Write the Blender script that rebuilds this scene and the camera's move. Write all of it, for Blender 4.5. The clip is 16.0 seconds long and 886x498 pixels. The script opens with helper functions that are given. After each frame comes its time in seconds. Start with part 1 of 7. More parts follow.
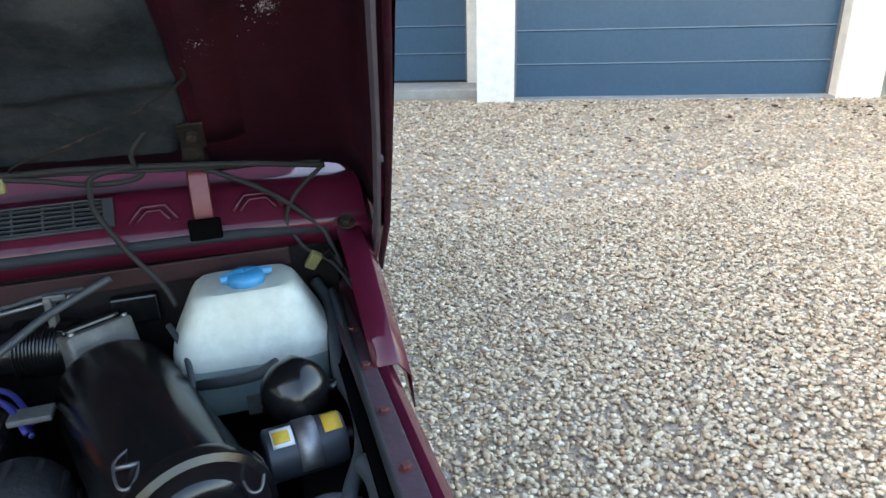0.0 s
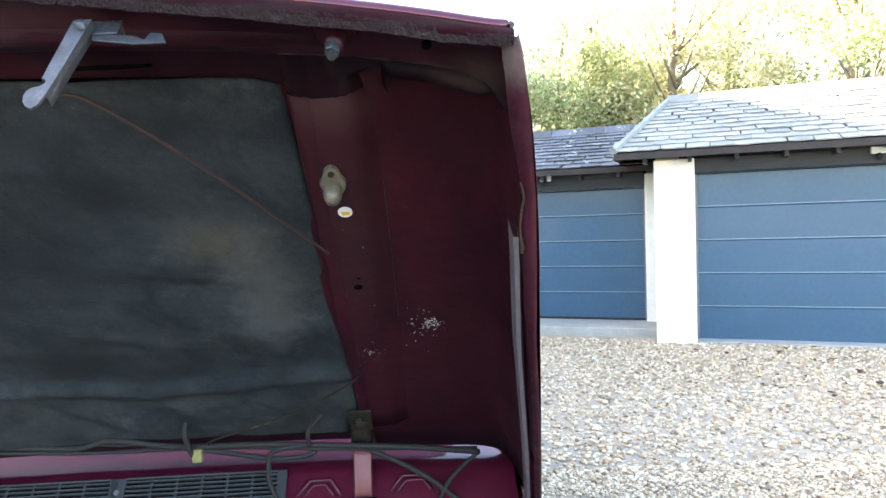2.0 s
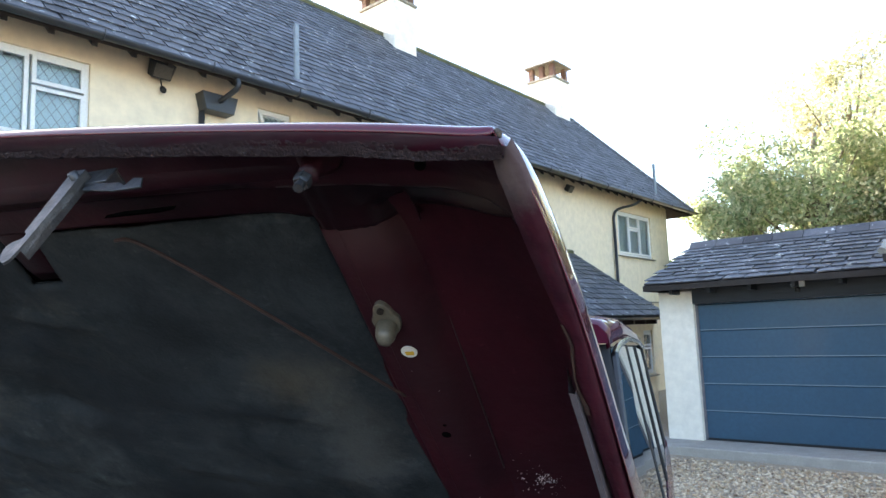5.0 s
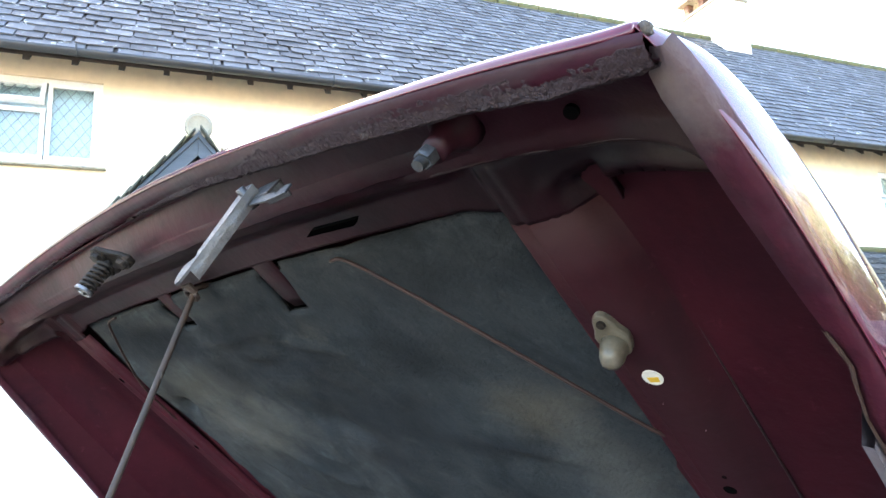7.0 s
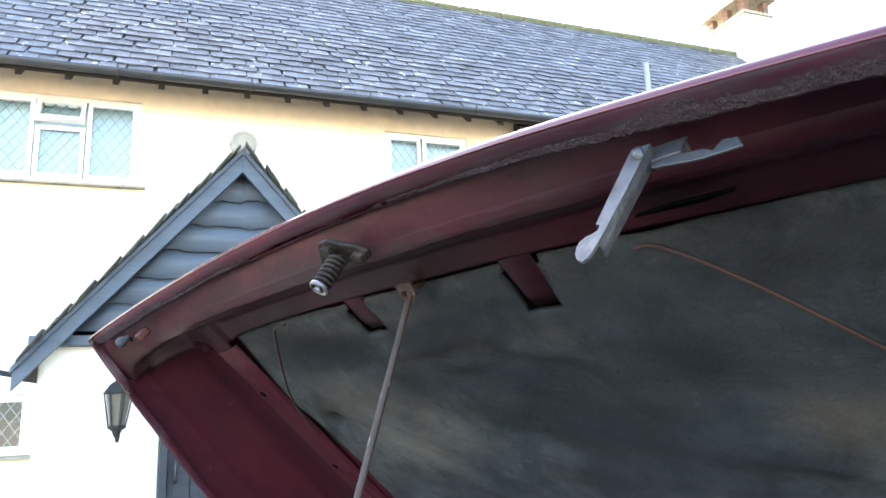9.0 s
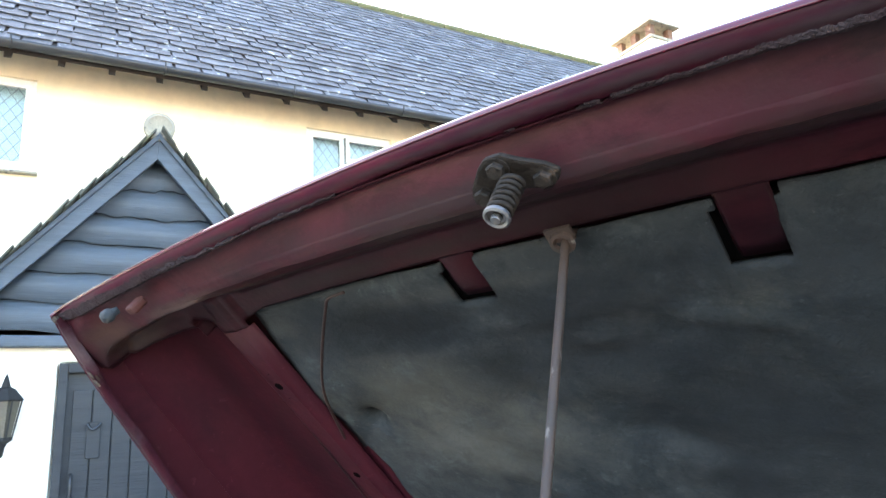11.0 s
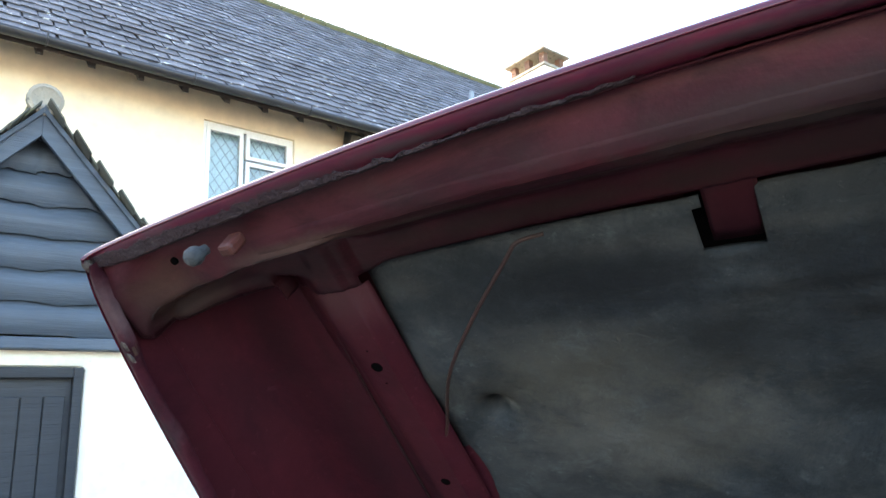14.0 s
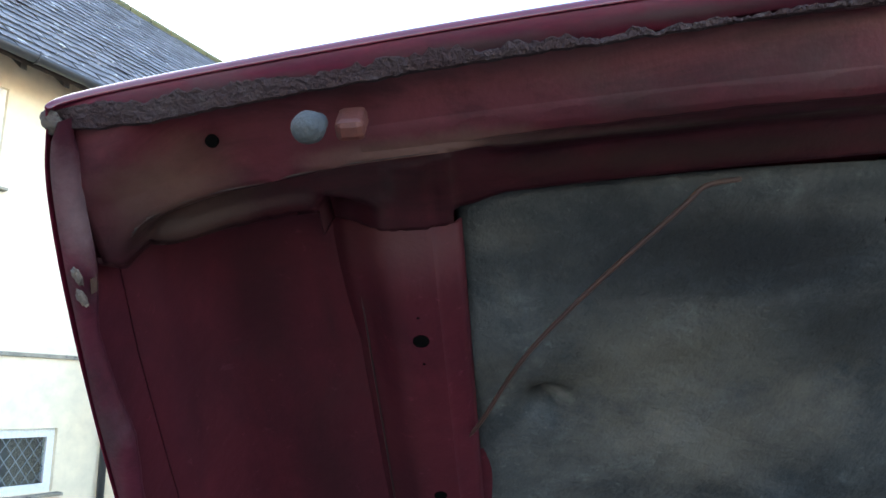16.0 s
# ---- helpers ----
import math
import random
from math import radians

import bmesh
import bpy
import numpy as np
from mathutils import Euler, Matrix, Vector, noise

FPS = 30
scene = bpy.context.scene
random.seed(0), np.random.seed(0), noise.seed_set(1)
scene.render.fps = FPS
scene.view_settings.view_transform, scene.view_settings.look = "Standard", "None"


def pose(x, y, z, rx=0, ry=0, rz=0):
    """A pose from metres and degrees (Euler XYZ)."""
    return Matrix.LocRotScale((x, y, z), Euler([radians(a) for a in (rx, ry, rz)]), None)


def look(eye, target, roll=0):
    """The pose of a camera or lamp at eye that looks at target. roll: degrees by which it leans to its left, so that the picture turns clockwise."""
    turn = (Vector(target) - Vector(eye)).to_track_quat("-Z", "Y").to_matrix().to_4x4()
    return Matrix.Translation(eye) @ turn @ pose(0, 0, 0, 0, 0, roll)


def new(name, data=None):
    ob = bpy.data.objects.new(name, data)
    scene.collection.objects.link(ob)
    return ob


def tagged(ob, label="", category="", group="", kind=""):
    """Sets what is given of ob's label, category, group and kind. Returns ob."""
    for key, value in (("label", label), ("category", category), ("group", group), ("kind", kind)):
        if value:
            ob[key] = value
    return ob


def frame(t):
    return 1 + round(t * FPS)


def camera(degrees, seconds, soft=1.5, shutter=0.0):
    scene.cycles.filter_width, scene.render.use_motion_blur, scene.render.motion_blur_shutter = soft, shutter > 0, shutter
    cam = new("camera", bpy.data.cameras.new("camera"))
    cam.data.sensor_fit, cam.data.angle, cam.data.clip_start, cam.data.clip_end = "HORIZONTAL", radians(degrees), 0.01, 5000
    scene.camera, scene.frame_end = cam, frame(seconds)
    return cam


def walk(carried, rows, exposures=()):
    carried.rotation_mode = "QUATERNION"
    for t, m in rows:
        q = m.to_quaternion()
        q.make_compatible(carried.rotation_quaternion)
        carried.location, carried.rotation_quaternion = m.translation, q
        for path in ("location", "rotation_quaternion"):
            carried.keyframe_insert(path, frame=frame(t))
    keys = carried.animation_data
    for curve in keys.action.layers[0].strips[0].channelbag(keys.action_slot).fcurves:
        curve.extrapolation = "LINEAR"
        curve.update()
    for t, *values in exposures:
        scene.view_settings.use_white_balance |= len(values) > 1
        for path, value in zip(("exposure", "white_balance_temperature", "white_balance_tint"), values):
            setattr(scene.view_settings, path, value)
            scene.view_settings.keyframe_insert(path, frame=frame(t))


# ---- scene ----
cam = camera(66.35, 16.0)
PATH = [
    (0, (0.5865, -0.5738, 1.6318), (1.1404, 1.1949, 0.8801), -1.70),
    (0.5, (0.6235, -0.5719, 1.6871), (1.0036, 1.3131, 1.1375), -1.55),
    (1, (0.6340, -0.5813, 1.7350), (0.8741, 1.3652, 1.3434), -1.86),
    (1.5, (0.6366, -0.5996, 1.7648), (0.7965, 1.3811, 1.5385), -1.97),
    (2, (0.6317, -0.6102, 1.7746), (0.7311, 1.3849, 1.6769), -2.06),
    (2.5, (0.6166, -0.6171, 1.7805), (0.6642, 1.3822, 1.7673), -2.03),
    (3, (0.5816, -0.6169, 1.7810), (0.5741, 1.3827, 1.8220), -2.13),
    (3.2, (0.5673, -0.6204, 1.7834), (0.5381, 1.3787, 1.8411), -2.14),
    (5.3, (0.8647, -0.4051, 1.8046), (0.1246, 1.4319, 2.0826), -2.23),
    (5.5, (0.8874, -0.3679, 1.8036), (0.0238, 1.4128, 2.0917), -2.35),
    (6, (0.9068, -0.2958, 1.7988), (-0.2135, 1.3307, 2.1140), -2.47),
    (6.5, (0.8879, -0.2740, 1.7962), (-0.4179, 1.2019, 2.1382), -2.29),
    (7, (0.8579, -0.2715, 1.7932), (-0.5403, 1.1110, 2.1593), -2.23),
    (7.5, (0.7992, -0.3248, 1.7968), (-0.6264, 1.0242, 2.1815), -2.20),
    (8, (0.7368, -0.3768, 1.8007), (-0.6971, 0.9579, 2.2035), -2.10),
    (8.5, (0.6675, -0.3976, 1.7961), (-0.7637, 0.9363, 2.2107), -2.21),
    (10.8, (0.2692, -0.4548, 1.7735), (-0.9560, 1.0621, 2.2185), -2.70),
    (11, (0.2396, -0.4400, 1.7719), (-0.9534, 1.1031, 2.2138), -2.68),
    (11.5, (0.1645, -0.4088, 1.7699), (-0.9661, 1.1784, 2.2196), -2.72),
    (12, (0.0973, -0.4113, 1.7655), (-1.0017, 1.1928, 2.2332), -2.72),
    (12.5, (0.0223, -0.4269, 1.7592), (-1.0429, 1.1951, 2.2430), -2.67),
    (13, (-0.0402, -0.4411, 1.7595), (-1.0619, 1.2081, 2.2456), -2.65),
    (13.5, (-0.0977, -0.4631, 1.7587), (-1.0615, 1.2218, 2.2401), -2.64),
    (14, (-0.1764, -0.4565, 1.7492), (-1.0515, 1.2783, 2.2225), -2.59),
    (14.5, (-0.2737, -0.4234, 1.7454), (-1.0353, 1.3665, 2.2106), -2.50),
    (15, (-0.3929, -0.4209, 1.7479), (-0.9794, 1.4343, 2.2103), -2.31),
    (15.5, (-0.5192, -0.4221, 1.7521), (-0.8695, 1.4894, 2.2246), -1.96),
    (16, (-0.5765, -0.3608, 1.7426), (-0.6754, 1.5789, 2.2201), -1.86),
]
EXPOSURES = [(0.0, 3.0, 7150, 10), (1.0, 3.15, 6850, 10), (2.0, 3.62, 6800, 10), (3.0, 3.4, 6600, 10), (5.5, 2.45, 6500, 10), (6.0, 2.65, 6700, 10), (6.5, 3.17, 6750, 10), (7.0, 3.75, 6800, 10), (7.5, 4.05, 6850, 10), (8.0, 3.95, 6900, 10), (8.5, 3.82, 6900, 10), (11.0, 3.72, 6900, 10), (12.0, 3.75, 6800, 10), (13.5, 3.5, 6800, 10), (14.0, 3.2, 6800, 10), (14.5, 3.33, 6800, 10), (15.5, 3.55, 6700, 10), (16.0, 3.3, 6700, 10)]
walk(cam, [(t, look(eye, target, roll)) for t, eye, target, roll in PATH], EXPOSURES)

# ---------------------------------------------------------------- light and exposure
world = bpy.data.worlds.new("sky")
scene.world = world
world.use_nodes = True
wn = world.node_tree.nodes
sky = wn.new("ShaderNodeTexSky")
sky.sky_type = "NISHITA"
sky.sun_disc = False
SUN_EL, SUN_FROM = 26.2, Vector((-0.951, 0.309, 0.0)).normalized()
sky.sun_elevation = radians(SUN_EL)
sky.sun_rotation = math.atan2(SUN_FROM.x, SUN_FROM.y)
sky.air_density, sky.dust_density, sky.ozone_density = 1.0, 2.0, 1.0
wn["Background"].inputs["Strength"].default_value = 0.15
world.node_tree.links.new(sky.outputs[0], wn["Background"].inputs[0])
sun_data = bpy.data.lights.new("sun", "SUN")
sun_data.energy, sun_data.angle, sun_data.color = 5.0, radians(0.5), (1.0, 0.93, 0.82)
sun_dir = SUN_FROM * math.cos(radians(SUN_EL)) + Vector((0, 0, math.sin(radians(SUN_EL))))
sun_lamp = new("sun", sun_data)
sun_lamp.matrix_world = look(sun_dir * 60, (0, 0, 0))


# ---------------------------------------------------------------- materials
def material(name, c1, c2=None, rough=0.6, metal=0.0, scale=8.0, detail=6.0, bump=0.15, bump_scale=60.0, coat=0.0,
             spots=None, spot_scale=3.0, spot_amount=0.5, rough2=None, piece=0.0, island=0.0, stretch=(1, 1, 1), dist=0.01, spot_soft=0.06):
    """A surface with colour noise at two scales, spots of a second stuff, fine relief and uneven gloss."""
    m = bpy.data.materials.new(name)
    m.use_nodes = True
    nt = m.node_tree
    nodes, links = nt.nodes, nt.links
    b = nodes["Principled BSDF"]
    geo = nodes.new("ShaderNodeTexCoord")
    mp = nodes.new("ShaderNodeMapping")
    mp.inputs["Scale"].default_value = stretch
    if piece:
        place = nodes.new("ShaderNodeNewGeometry")
        links.new(place.outputs["Position"], mp.inputs["Vector"])
    else:
        links.new(geo.outputs["Object"], mp.inputs["Vector"])
    vec = mp.outputs["Vector"]

    def noise_node(s, d=detail, r=0.6):
        t = nodes.new("ShaderNodeTexNoise")
        t.inputs["Scale"].default_value, t.inputs["Detail"].default_value, t.inputs["Roughness"].default_value = s, d, r
        links.new(vec, t.inputs["Vector"])
        return t

    def ramp(src, lo, hi):
        r = nodes.new("ShaderNodeMapRange")
        r.inputs["From Min"].default_value, r.inputs["From Max"].default_value = lo, hi
        links.new(src, r.inputs["Value"])
        return r.outputs[0]

    def mix(fac, a, c):
        x = nodes.new("ShaderNodeMix")
        x.data_type = "RGBA"
        for sock, v in ((x.inputs[0], fac), (x.inputs[6], a), (x.inputs[7], c)):
            if isinstance(v, bpy.types.NodeSocket):
                links.new(v, sock)
            elif isinstance(v, float):
                sock.default_value = v
            else:
                sock.default_value = (*v, 1)
        return x.outputs[2]

    c2 = c2 or tuple(v * 0.7 for v in c1)
    big, small = noise_node(scale), noise_node(scale * 9, 3)
    col = mix(ramp(big.outputs[0], 0.3, 0.7), c1, c2)
    col = mix(ramp(small.outputs[0], 0.35, 0.75), col, tuple((a + b_) * 0.42 for a, b_ in zip(c1, c2)))
    if spots:
        sp = noise_node(spot_scale, 8, 0.65)
        edge = 0.72 - 0.3 * spot_amount
        col = mix(ramp(sp.outputs[0], edge, edge + spot_soft), col, spots)
    if piece or island:
        info = nodes.new("ShaderNodeObjectInfo" if piece else "ShaderNodeNewGeometry")
        rnd = info.outputs["Random" if piece else "Random Per Island"]
        hsv = nodes.new("ShaderNodeHueSaturation")
        v = nodes.new("ShaderNodeMapRange")
        k = piece or island
        v.inputs["To Min"].default_value, v.inputs["To Max"].default_value = 1 - k, 1 + k
        links.new(rnd, v.inputs["Value"])
        links.new(v.outputs[0], hsv.inputs["Value"])
        links.new(col, hsv.inputs["Color"])
        col = hsv.outputs[0]
    links.new(col, b.inputs["Base Color"])
    r2 = rough2 if rough2 is not None else min(1.0, rough + 0.15)
    rr = nodes.new("ShaderNodeMapRange")
    rr.inputs["From Min"].default_value, rr.inputs["From Max"].default_value = 0.3, 0.7
    rr.inputs["To Min"].default_value, rr.inputs["To Max"].default_value = rough, r2
    links.new(big.outputs[0], rr.inputs["Value"])
    links.new(rr.outputs[0], b.inputs["Roughness"])
    b.inputs["Metallic"].default_value = metal
    b.inputs["Coat Weight"].default_value = coat
    b.inputs["Coat Roughness"].default_value = 0.04
    if bump:
        bn = noise_node(bump_scale, 4)
        bp = nodes.new("ShaderNodeBump")
        bp.inputs["Strength"].default_value, bp.inputs["Distance"].default_value = bump, dist
        links.new(bn.outputs[0], bp.inputs["Height"])
        links.new(bp.outputs[0], b.inputs["Normal"])
    return m


def glass(name, tint=(0.8, 0.87, 0.85), rough=0.0, ior=1.45):
    m = bpy.data.materials.new(name)
    m.use_nodes = True
    b = m.node_tree.nodes["Principled BSDF"]
    b.inputs["Base Color"].default_value = (*tint, 1)
    b.inputs["Transmission Weight"].default_value = 1.0
    b.inputs["Roughness"].default_value = rough
    b.inputs["IOR"].default_value = ior
    return m


M = dict(
    paint=material("maroon_car_paint", (0.078, 0.006, 0.021), (0.064, 0.005, 0.018), 0.5, 0.0, 3, bump=0.0, coat=0.65),
    paint_skin=material("weathered_maroon_paint", (0.085, 0.0045, 0.018), (0.065, 0.004, 0.015), 0.5, 0.0, 3, bump=0.0, coat=1.0, spots=(0.07, 0.02, 0.03), spot_scale=20, spot_amount=0.25, spot_soft=0.2),
    paint_channel=material("grimy_maroon_channel", (0.073, 0.0155, 0.023), (0.046, 0.0135, 0.019), 0.34, 0.0, 6, detail=8, bump=0.12, bump_scale=40, spots=(0.04, 0.028, 0.026), spot_scale=6, spot_amount=0.5, spot_soft=0.3),
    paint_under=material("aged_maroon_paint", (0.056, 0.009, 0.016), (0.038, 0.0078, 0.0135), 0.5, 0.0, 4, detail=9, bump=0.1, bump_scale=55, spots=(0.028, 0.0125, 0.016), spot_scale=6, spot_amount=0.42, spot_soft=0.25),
    paint_hem=material("dulled_maroon_hem", (0.085, 0.006, 0.02), (0.055, 0.006, 0.017), 0.36, 0.0, 9, bump=0.12, bump_scale=30, spots=(0.045, 0.026, 0.032), spot_scale=14, spot_amount=0.5, spot_soft=0.25),
    hem_worn=material("worn_side_hem", (0.06, 0.010, 0.02), (0.034, 0.009, 0.016), 0.36, 0.0, 9, bump=0.2, bump_scale=40, spots=(0.058, 0.038, 0.047), spot_scale=11, spot_amount=0.5, spot_soft=0.3),
    paint_shelf=material("grimy_maroon", (0.03, 0.011, 0.0125), (0.021, 0.008, 0.0095), 0.5, 0, 8, bump=0.1, spots=(0.055, 0.042, 0.036), spot_scale=12, spot_amount=0.45, spot_soft=0.2),
    scab=material("flaking_seam_sealer", (0.038, 0.028, 0.033), (0.026, 0.012, 0.016), 0.75, 0, 22, bump=1.0, bump_scale=220, dist=0.006, spots=(0.11, 0.102, 0.106), spot_scale=40, spot_amount=0.38, spot_soft=0.25),
    felt=material("sooty_felt", (0.062, 0.069, 0.073), (0.021, 0.026, 0.032), 0.92, 0, 4.2, detail=10, bump=0.6, bump_scale=170, dist=0.004, spots=(0.115, 0.113, 0.096), spot_scale=3.4, spot_amount=0.38, spot_soft=0.3),
    zinc=material("zinc_plate", (0.33, 0.33, 0.34), (0.17, 0.165, 0.165), 0.42, 0.9, 30, bump=0.1, spots=(0.14, 0.1, 0.075), spot_scale=40, spot_amount=0.3),
    catch_steel=material("dulled_catch_steel", (0.125, 0.13, 0.14), (0.045, 0.044, 0.045), 0.42, 0.85, 35, bump=0.2, bump_scale=90, spots=(0.13, 0.08, 0.05), spot_scale=45, spot_amount=0.42, spot_soft=0.2),
    strip=material("dusty_sealing_strip", (0.11, 0.096, 0.112), (0.075, 0.063, 0.075), 0.6, 0, 14, bump=0.1),
    greasy=material("greasy_steel", (0.028, 0.022, 0.018), (0.012, 0.0095, 0.0085), 0.6, 0.05, 30, bump=1.0, bump_scale=80, dist=0.004, spots=(0.095, 0.066, 0.05), spot_scale=26, spot_amount=0.5, spot_soft=0.15),
    rust=material("rusty_rod", (0.05, 0.025, 0.016), (0.032, 0.029, 0.03), 0.6, 0.05, 26, bump=0.4, bump_scale=200, dist=0.002, spots=(0.14, 0.125, 0.115), spot_scale=60, spot_amount=0.3, stretch=(1, 1, 0.4)),
    grime=material("oily_bulkhead", (0.02, 0.008, 0.009), (0.012, 0.009, 0.009), 0.5, 0, 8, bump=0.2, spots=(0.035, 0.03, 0.028), spot_scale=12, spot_amount=0.35, spot_soft=0.2),
    soot_black=material("oily_soot", (0.009, 0.006, 0.0065), (0.006, 0.0055, 0.006), 0.55, 0, 8, bump=0.3, spots=(0.02, 0.016, 0.015), spot_scale=12, spot_amount=0.3, spot_soft=0.2),
    hose_grey=material("dusty_hose_rubber", (0.042, 0.049, 0.056), (0.026, 0.03, 0.034), 0.5, 0, 16, bump=0.15),
    rubber=material("black_rubber", (0.018, 0.018, 0.019), (0.03, 0.03, 0.03), 0.6, 0, 20, bump=0.15),
    grey_rubber=material("grey_rubber_strip", (0.2, 0.19, 0.2), (0.13, 0.12, 0.13), 0.6, 0, 12),
    black_paint=material("black_enamel", (0.005, 0.005, 0.006), (0.008, 0.0075, 0.0075), 0.12, 0, 6, rough2=0.28, bump=0.02, coat=0.0, spots=(0.022, 0.019, 0.017), spot_scale=14, spot_amount=0.15),
    fluid=material("screenwash_behind_plastic", (0.22, 0.29, 0.29), (0.18, 0.235, 0.23), 0.4, 0, 5, bump=0.05, spots=(0.25, 0.27, 0.22), spot_scale=6, spot_amount=0.25, spot_soft=0.2),
    plastic_white=material("yellowed_plastic", (0.52, 0.57, 0.53), (0.43, 0.46, 0.4), 0.4, 0, 5, bump=0.05, spots=(0.42, 0.38, 0.26), spot_scale=5, spot_amount=0.3),
    plastic_blue=material("blue_plastic", (0.03, 0.27, 0.5), (0.025, 0.2, 0.42), 0.35, 0, 10, bump=0.04),
    alu=material("cast_alloy", (0.19, 0.19, 0.18), (0.08, 0.078, 0.074), 0.55, 0.35, 18, bump=0.3),
    gravel_bed=material("gravel_bed", (0.46, 0.37, 0.265), (0.34, 0.265, 0.185), 0.9, 0, 20, bump=1.0, bump_scale=70, dist=0.02, spots=(0.45, 0.42, 0.38), spot_scale=55, spot_amount=0.55),
    render=material("yellow_render", (0.85, 0.73, 0.53), (0.82, 0.70, 0.51), 0.85, 0, 0.7, bump=0.06, bump_scale=90, dist=0.006, spots=(0.64, 0.56, 0.4), spot_scale=1.3, spot_amount=0.25, spot_soft=0.2),
    white_render=material("white_render", (0.88, 0.835, 0.735), (0.83, 0.78, 0.66), 0.85, 0, 0.8, bump=0.25, bump_scale=30, dist=0.006),
    slate=material("mossy_roof_slate", (0.096, 0.097, 0.104), (0.048, 0.048, 0.053), 0.5, 0, 3, bump=0.5, bump_scale=30, dist=0.008, spots=(0.46, 0.47, 0.45), spot_scale=9, spot_amount=0.36, piece=0.5, spot_soft=0.05),
    slate_pale=material("pale_garage_slate", (0.29, 0.285, 0.255), (0.17, 0.172, 0.16), 0.55, 0, 3, bump=0.5, bump_scale=30, dist=0.008, spots=(0.40, 0.35, 0.22), spot_scale=5.0, spot_amount=0.42, piece=0.2, spot_soft=0.2),
    slate_green=material("mossy_porch_slate", (0.12, 0.12, 0.10), (0.06, 0.065, 0.052), 0.75, 0, 5, bump=0.7, bump_scale=40, dist=0.01, spots=(0.2, 0.2, 0.08), spot_scale=5, spot_amount=0.5, piece=0.4, spot_soft=0.2),
    moss=material("ridge_moss", (0.16, 0.15, 0.06), (0.10, 0.11, 0.07), 0.95, 0, 6, bump=1.0, bump_scale=40, dist=0.02),
    porch_wood=material("blue_black_timber", (0.076, 0.102, 0.136), (0.05, 0.067, 0.09), 0.5, 0, 4, bump=0.4, bump_scale=14, dist=0.01, stretch=(0.3, 3, 6)),
    joint_highlight=material("painted_joint_highlight", (0.22, 0.29, 0.34), (0.19, 0.25, 0.3), 0.4, 0, 6, bump=0.05),
    crust=material("crusty_corner", (0.12, 0.11, 0.10), (0.04, 0.028, 0.026), 0.8, 0, 60, bump=0.8, bump_scale=200, dist=0.004, spots=(0.24, 0.23, 0.21), spot_scale=90, spot_amount=0.4),
    rust_edge=material("rusty_hem_edge", (0.055, 0.028, 0.018), (0.03, 0.013, 0.011), 0.8, 0, 40, bump=0.8, bump_scale=160, dist=0.003, spots=(0.085, 0.07, 0.06), spot_scale=60, spot_amount=0.3),
    chip=material("chipped_primer", (0.6, 0.55, 0.55), (0.42, 0.36, 0.36), 0.7, 0, 60, bump=0),
    black_wood=material("black_stained_timber", (0.018, 0.021, 0.027), (0.012, 0.014, 0.018), 0.5, 0, 4, bump=0.4, bump_scale=14, dist=0.01, stretch=(0.3, 3, 6)),
    rafter=material("dark_brown_timber", (0.032, 0.023, 0.019), (0.02, 0.015, 0.012), 0.7, 0, 10),
    gutter=material("black_gutter", (0.02, 0.022, 0.026), (0.035, 0.036, 0.04), 0.35, 0, 8, bump=0.05),
    white_paint=material("white_window_paint", (0.82, 0.82, 0.8), (0.75, 0.75, 0.73), 0.4, 0, 6, bump=0.03),
    door_blue=material("anthracite_door", (0.031, 0.089, 0.148), (0.026, 0.077, 0.13), 0.34, 0.0, 2, bump=0.03, bump_scale=400, coat=0.15),
    concrete=material("concrete_apron", (0.42, 0.4, 0.36), (0.3, 0.28, 0.25), 0.9, 0, 5, bump=0.4, bump_scale=50),
    brick=material("red_chimney_brick", (0.22, 0.115, 0.075), (0.13, 0.08, 0.06), 0.85, 0, 6, bump=0.5, bump_scale=40, spots=(0.35, 0.3, 0.24), spot_scale=9, spot_amount=0.3),
    stone=material("weathered_stone", (0.4, 0.36, 0.28), (0.22, 0.2, 0.16), 0.9, 0, 8, bump=0.6, bump_scale=40, spots=(0.1, 0.1, 0.09), spot_scale=14),
    bark=material("bark", (0.26, 0.22, 0.16), (0.17, 0.14, 0.1), 0.9, 0, 8, bump=0.8),
    # near-black; in slots and holes it paints the shade inside
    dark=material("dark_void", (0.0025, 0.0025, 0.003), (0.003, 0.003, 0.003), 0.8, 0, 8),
    room=material("dim_room", (0.14, 0.13, 0.12), (0.1, 0.09, 0.085), 0.9, 0, 2),
    curtain=material("painted_sky_reflection", (0.66, 0.76, 0.79), (0.56, 0.66, 0.7), 0.9, 0, 5),
    lead=material("lead_cames", (0.3, 0.33, 0.35), (0.22, 0.25, 0.27), 0.5, 0.5, 20),
    lens=material("cloudy_lamp_plastic", (0.14, 0.128, 0.10), (0.07, 0.058, 0.043), 0.25, 0, 30, bump=0.1, spots=(0.12, 0.09, 0.06), spot_scale=60, spot_amount=0.4),
    label_white=material("white_paper_label", (0.7, 0.7, 0.68), (0.5, 0.5, 0.48), 0.6, 0, 14),
    label_yellow=material("yellow_label", (0.62, 0.4, 0.03), (0.5, 0.3, 0.03), 0.5, 0, 14),
    orange_plastic=material("orange_cap_plastic", (0.42, 0.075, 0.015), (0.3, 0.05, 0.012), 0.45, 0, 20, bump=0.05),
    red_plastic=material("red_rubber_block", (0.07, 0.014, 0.010), (0.04, 0.011, 0.009), 0.6, 0, 20),
    buffer=material("cracked_buffer_rubber", (0.035, 0.042, 0.049), (0.02, 0.024, 0.028), 0.7, 0, 60, bump=0.7, bump_scale=120, dist=0.004),
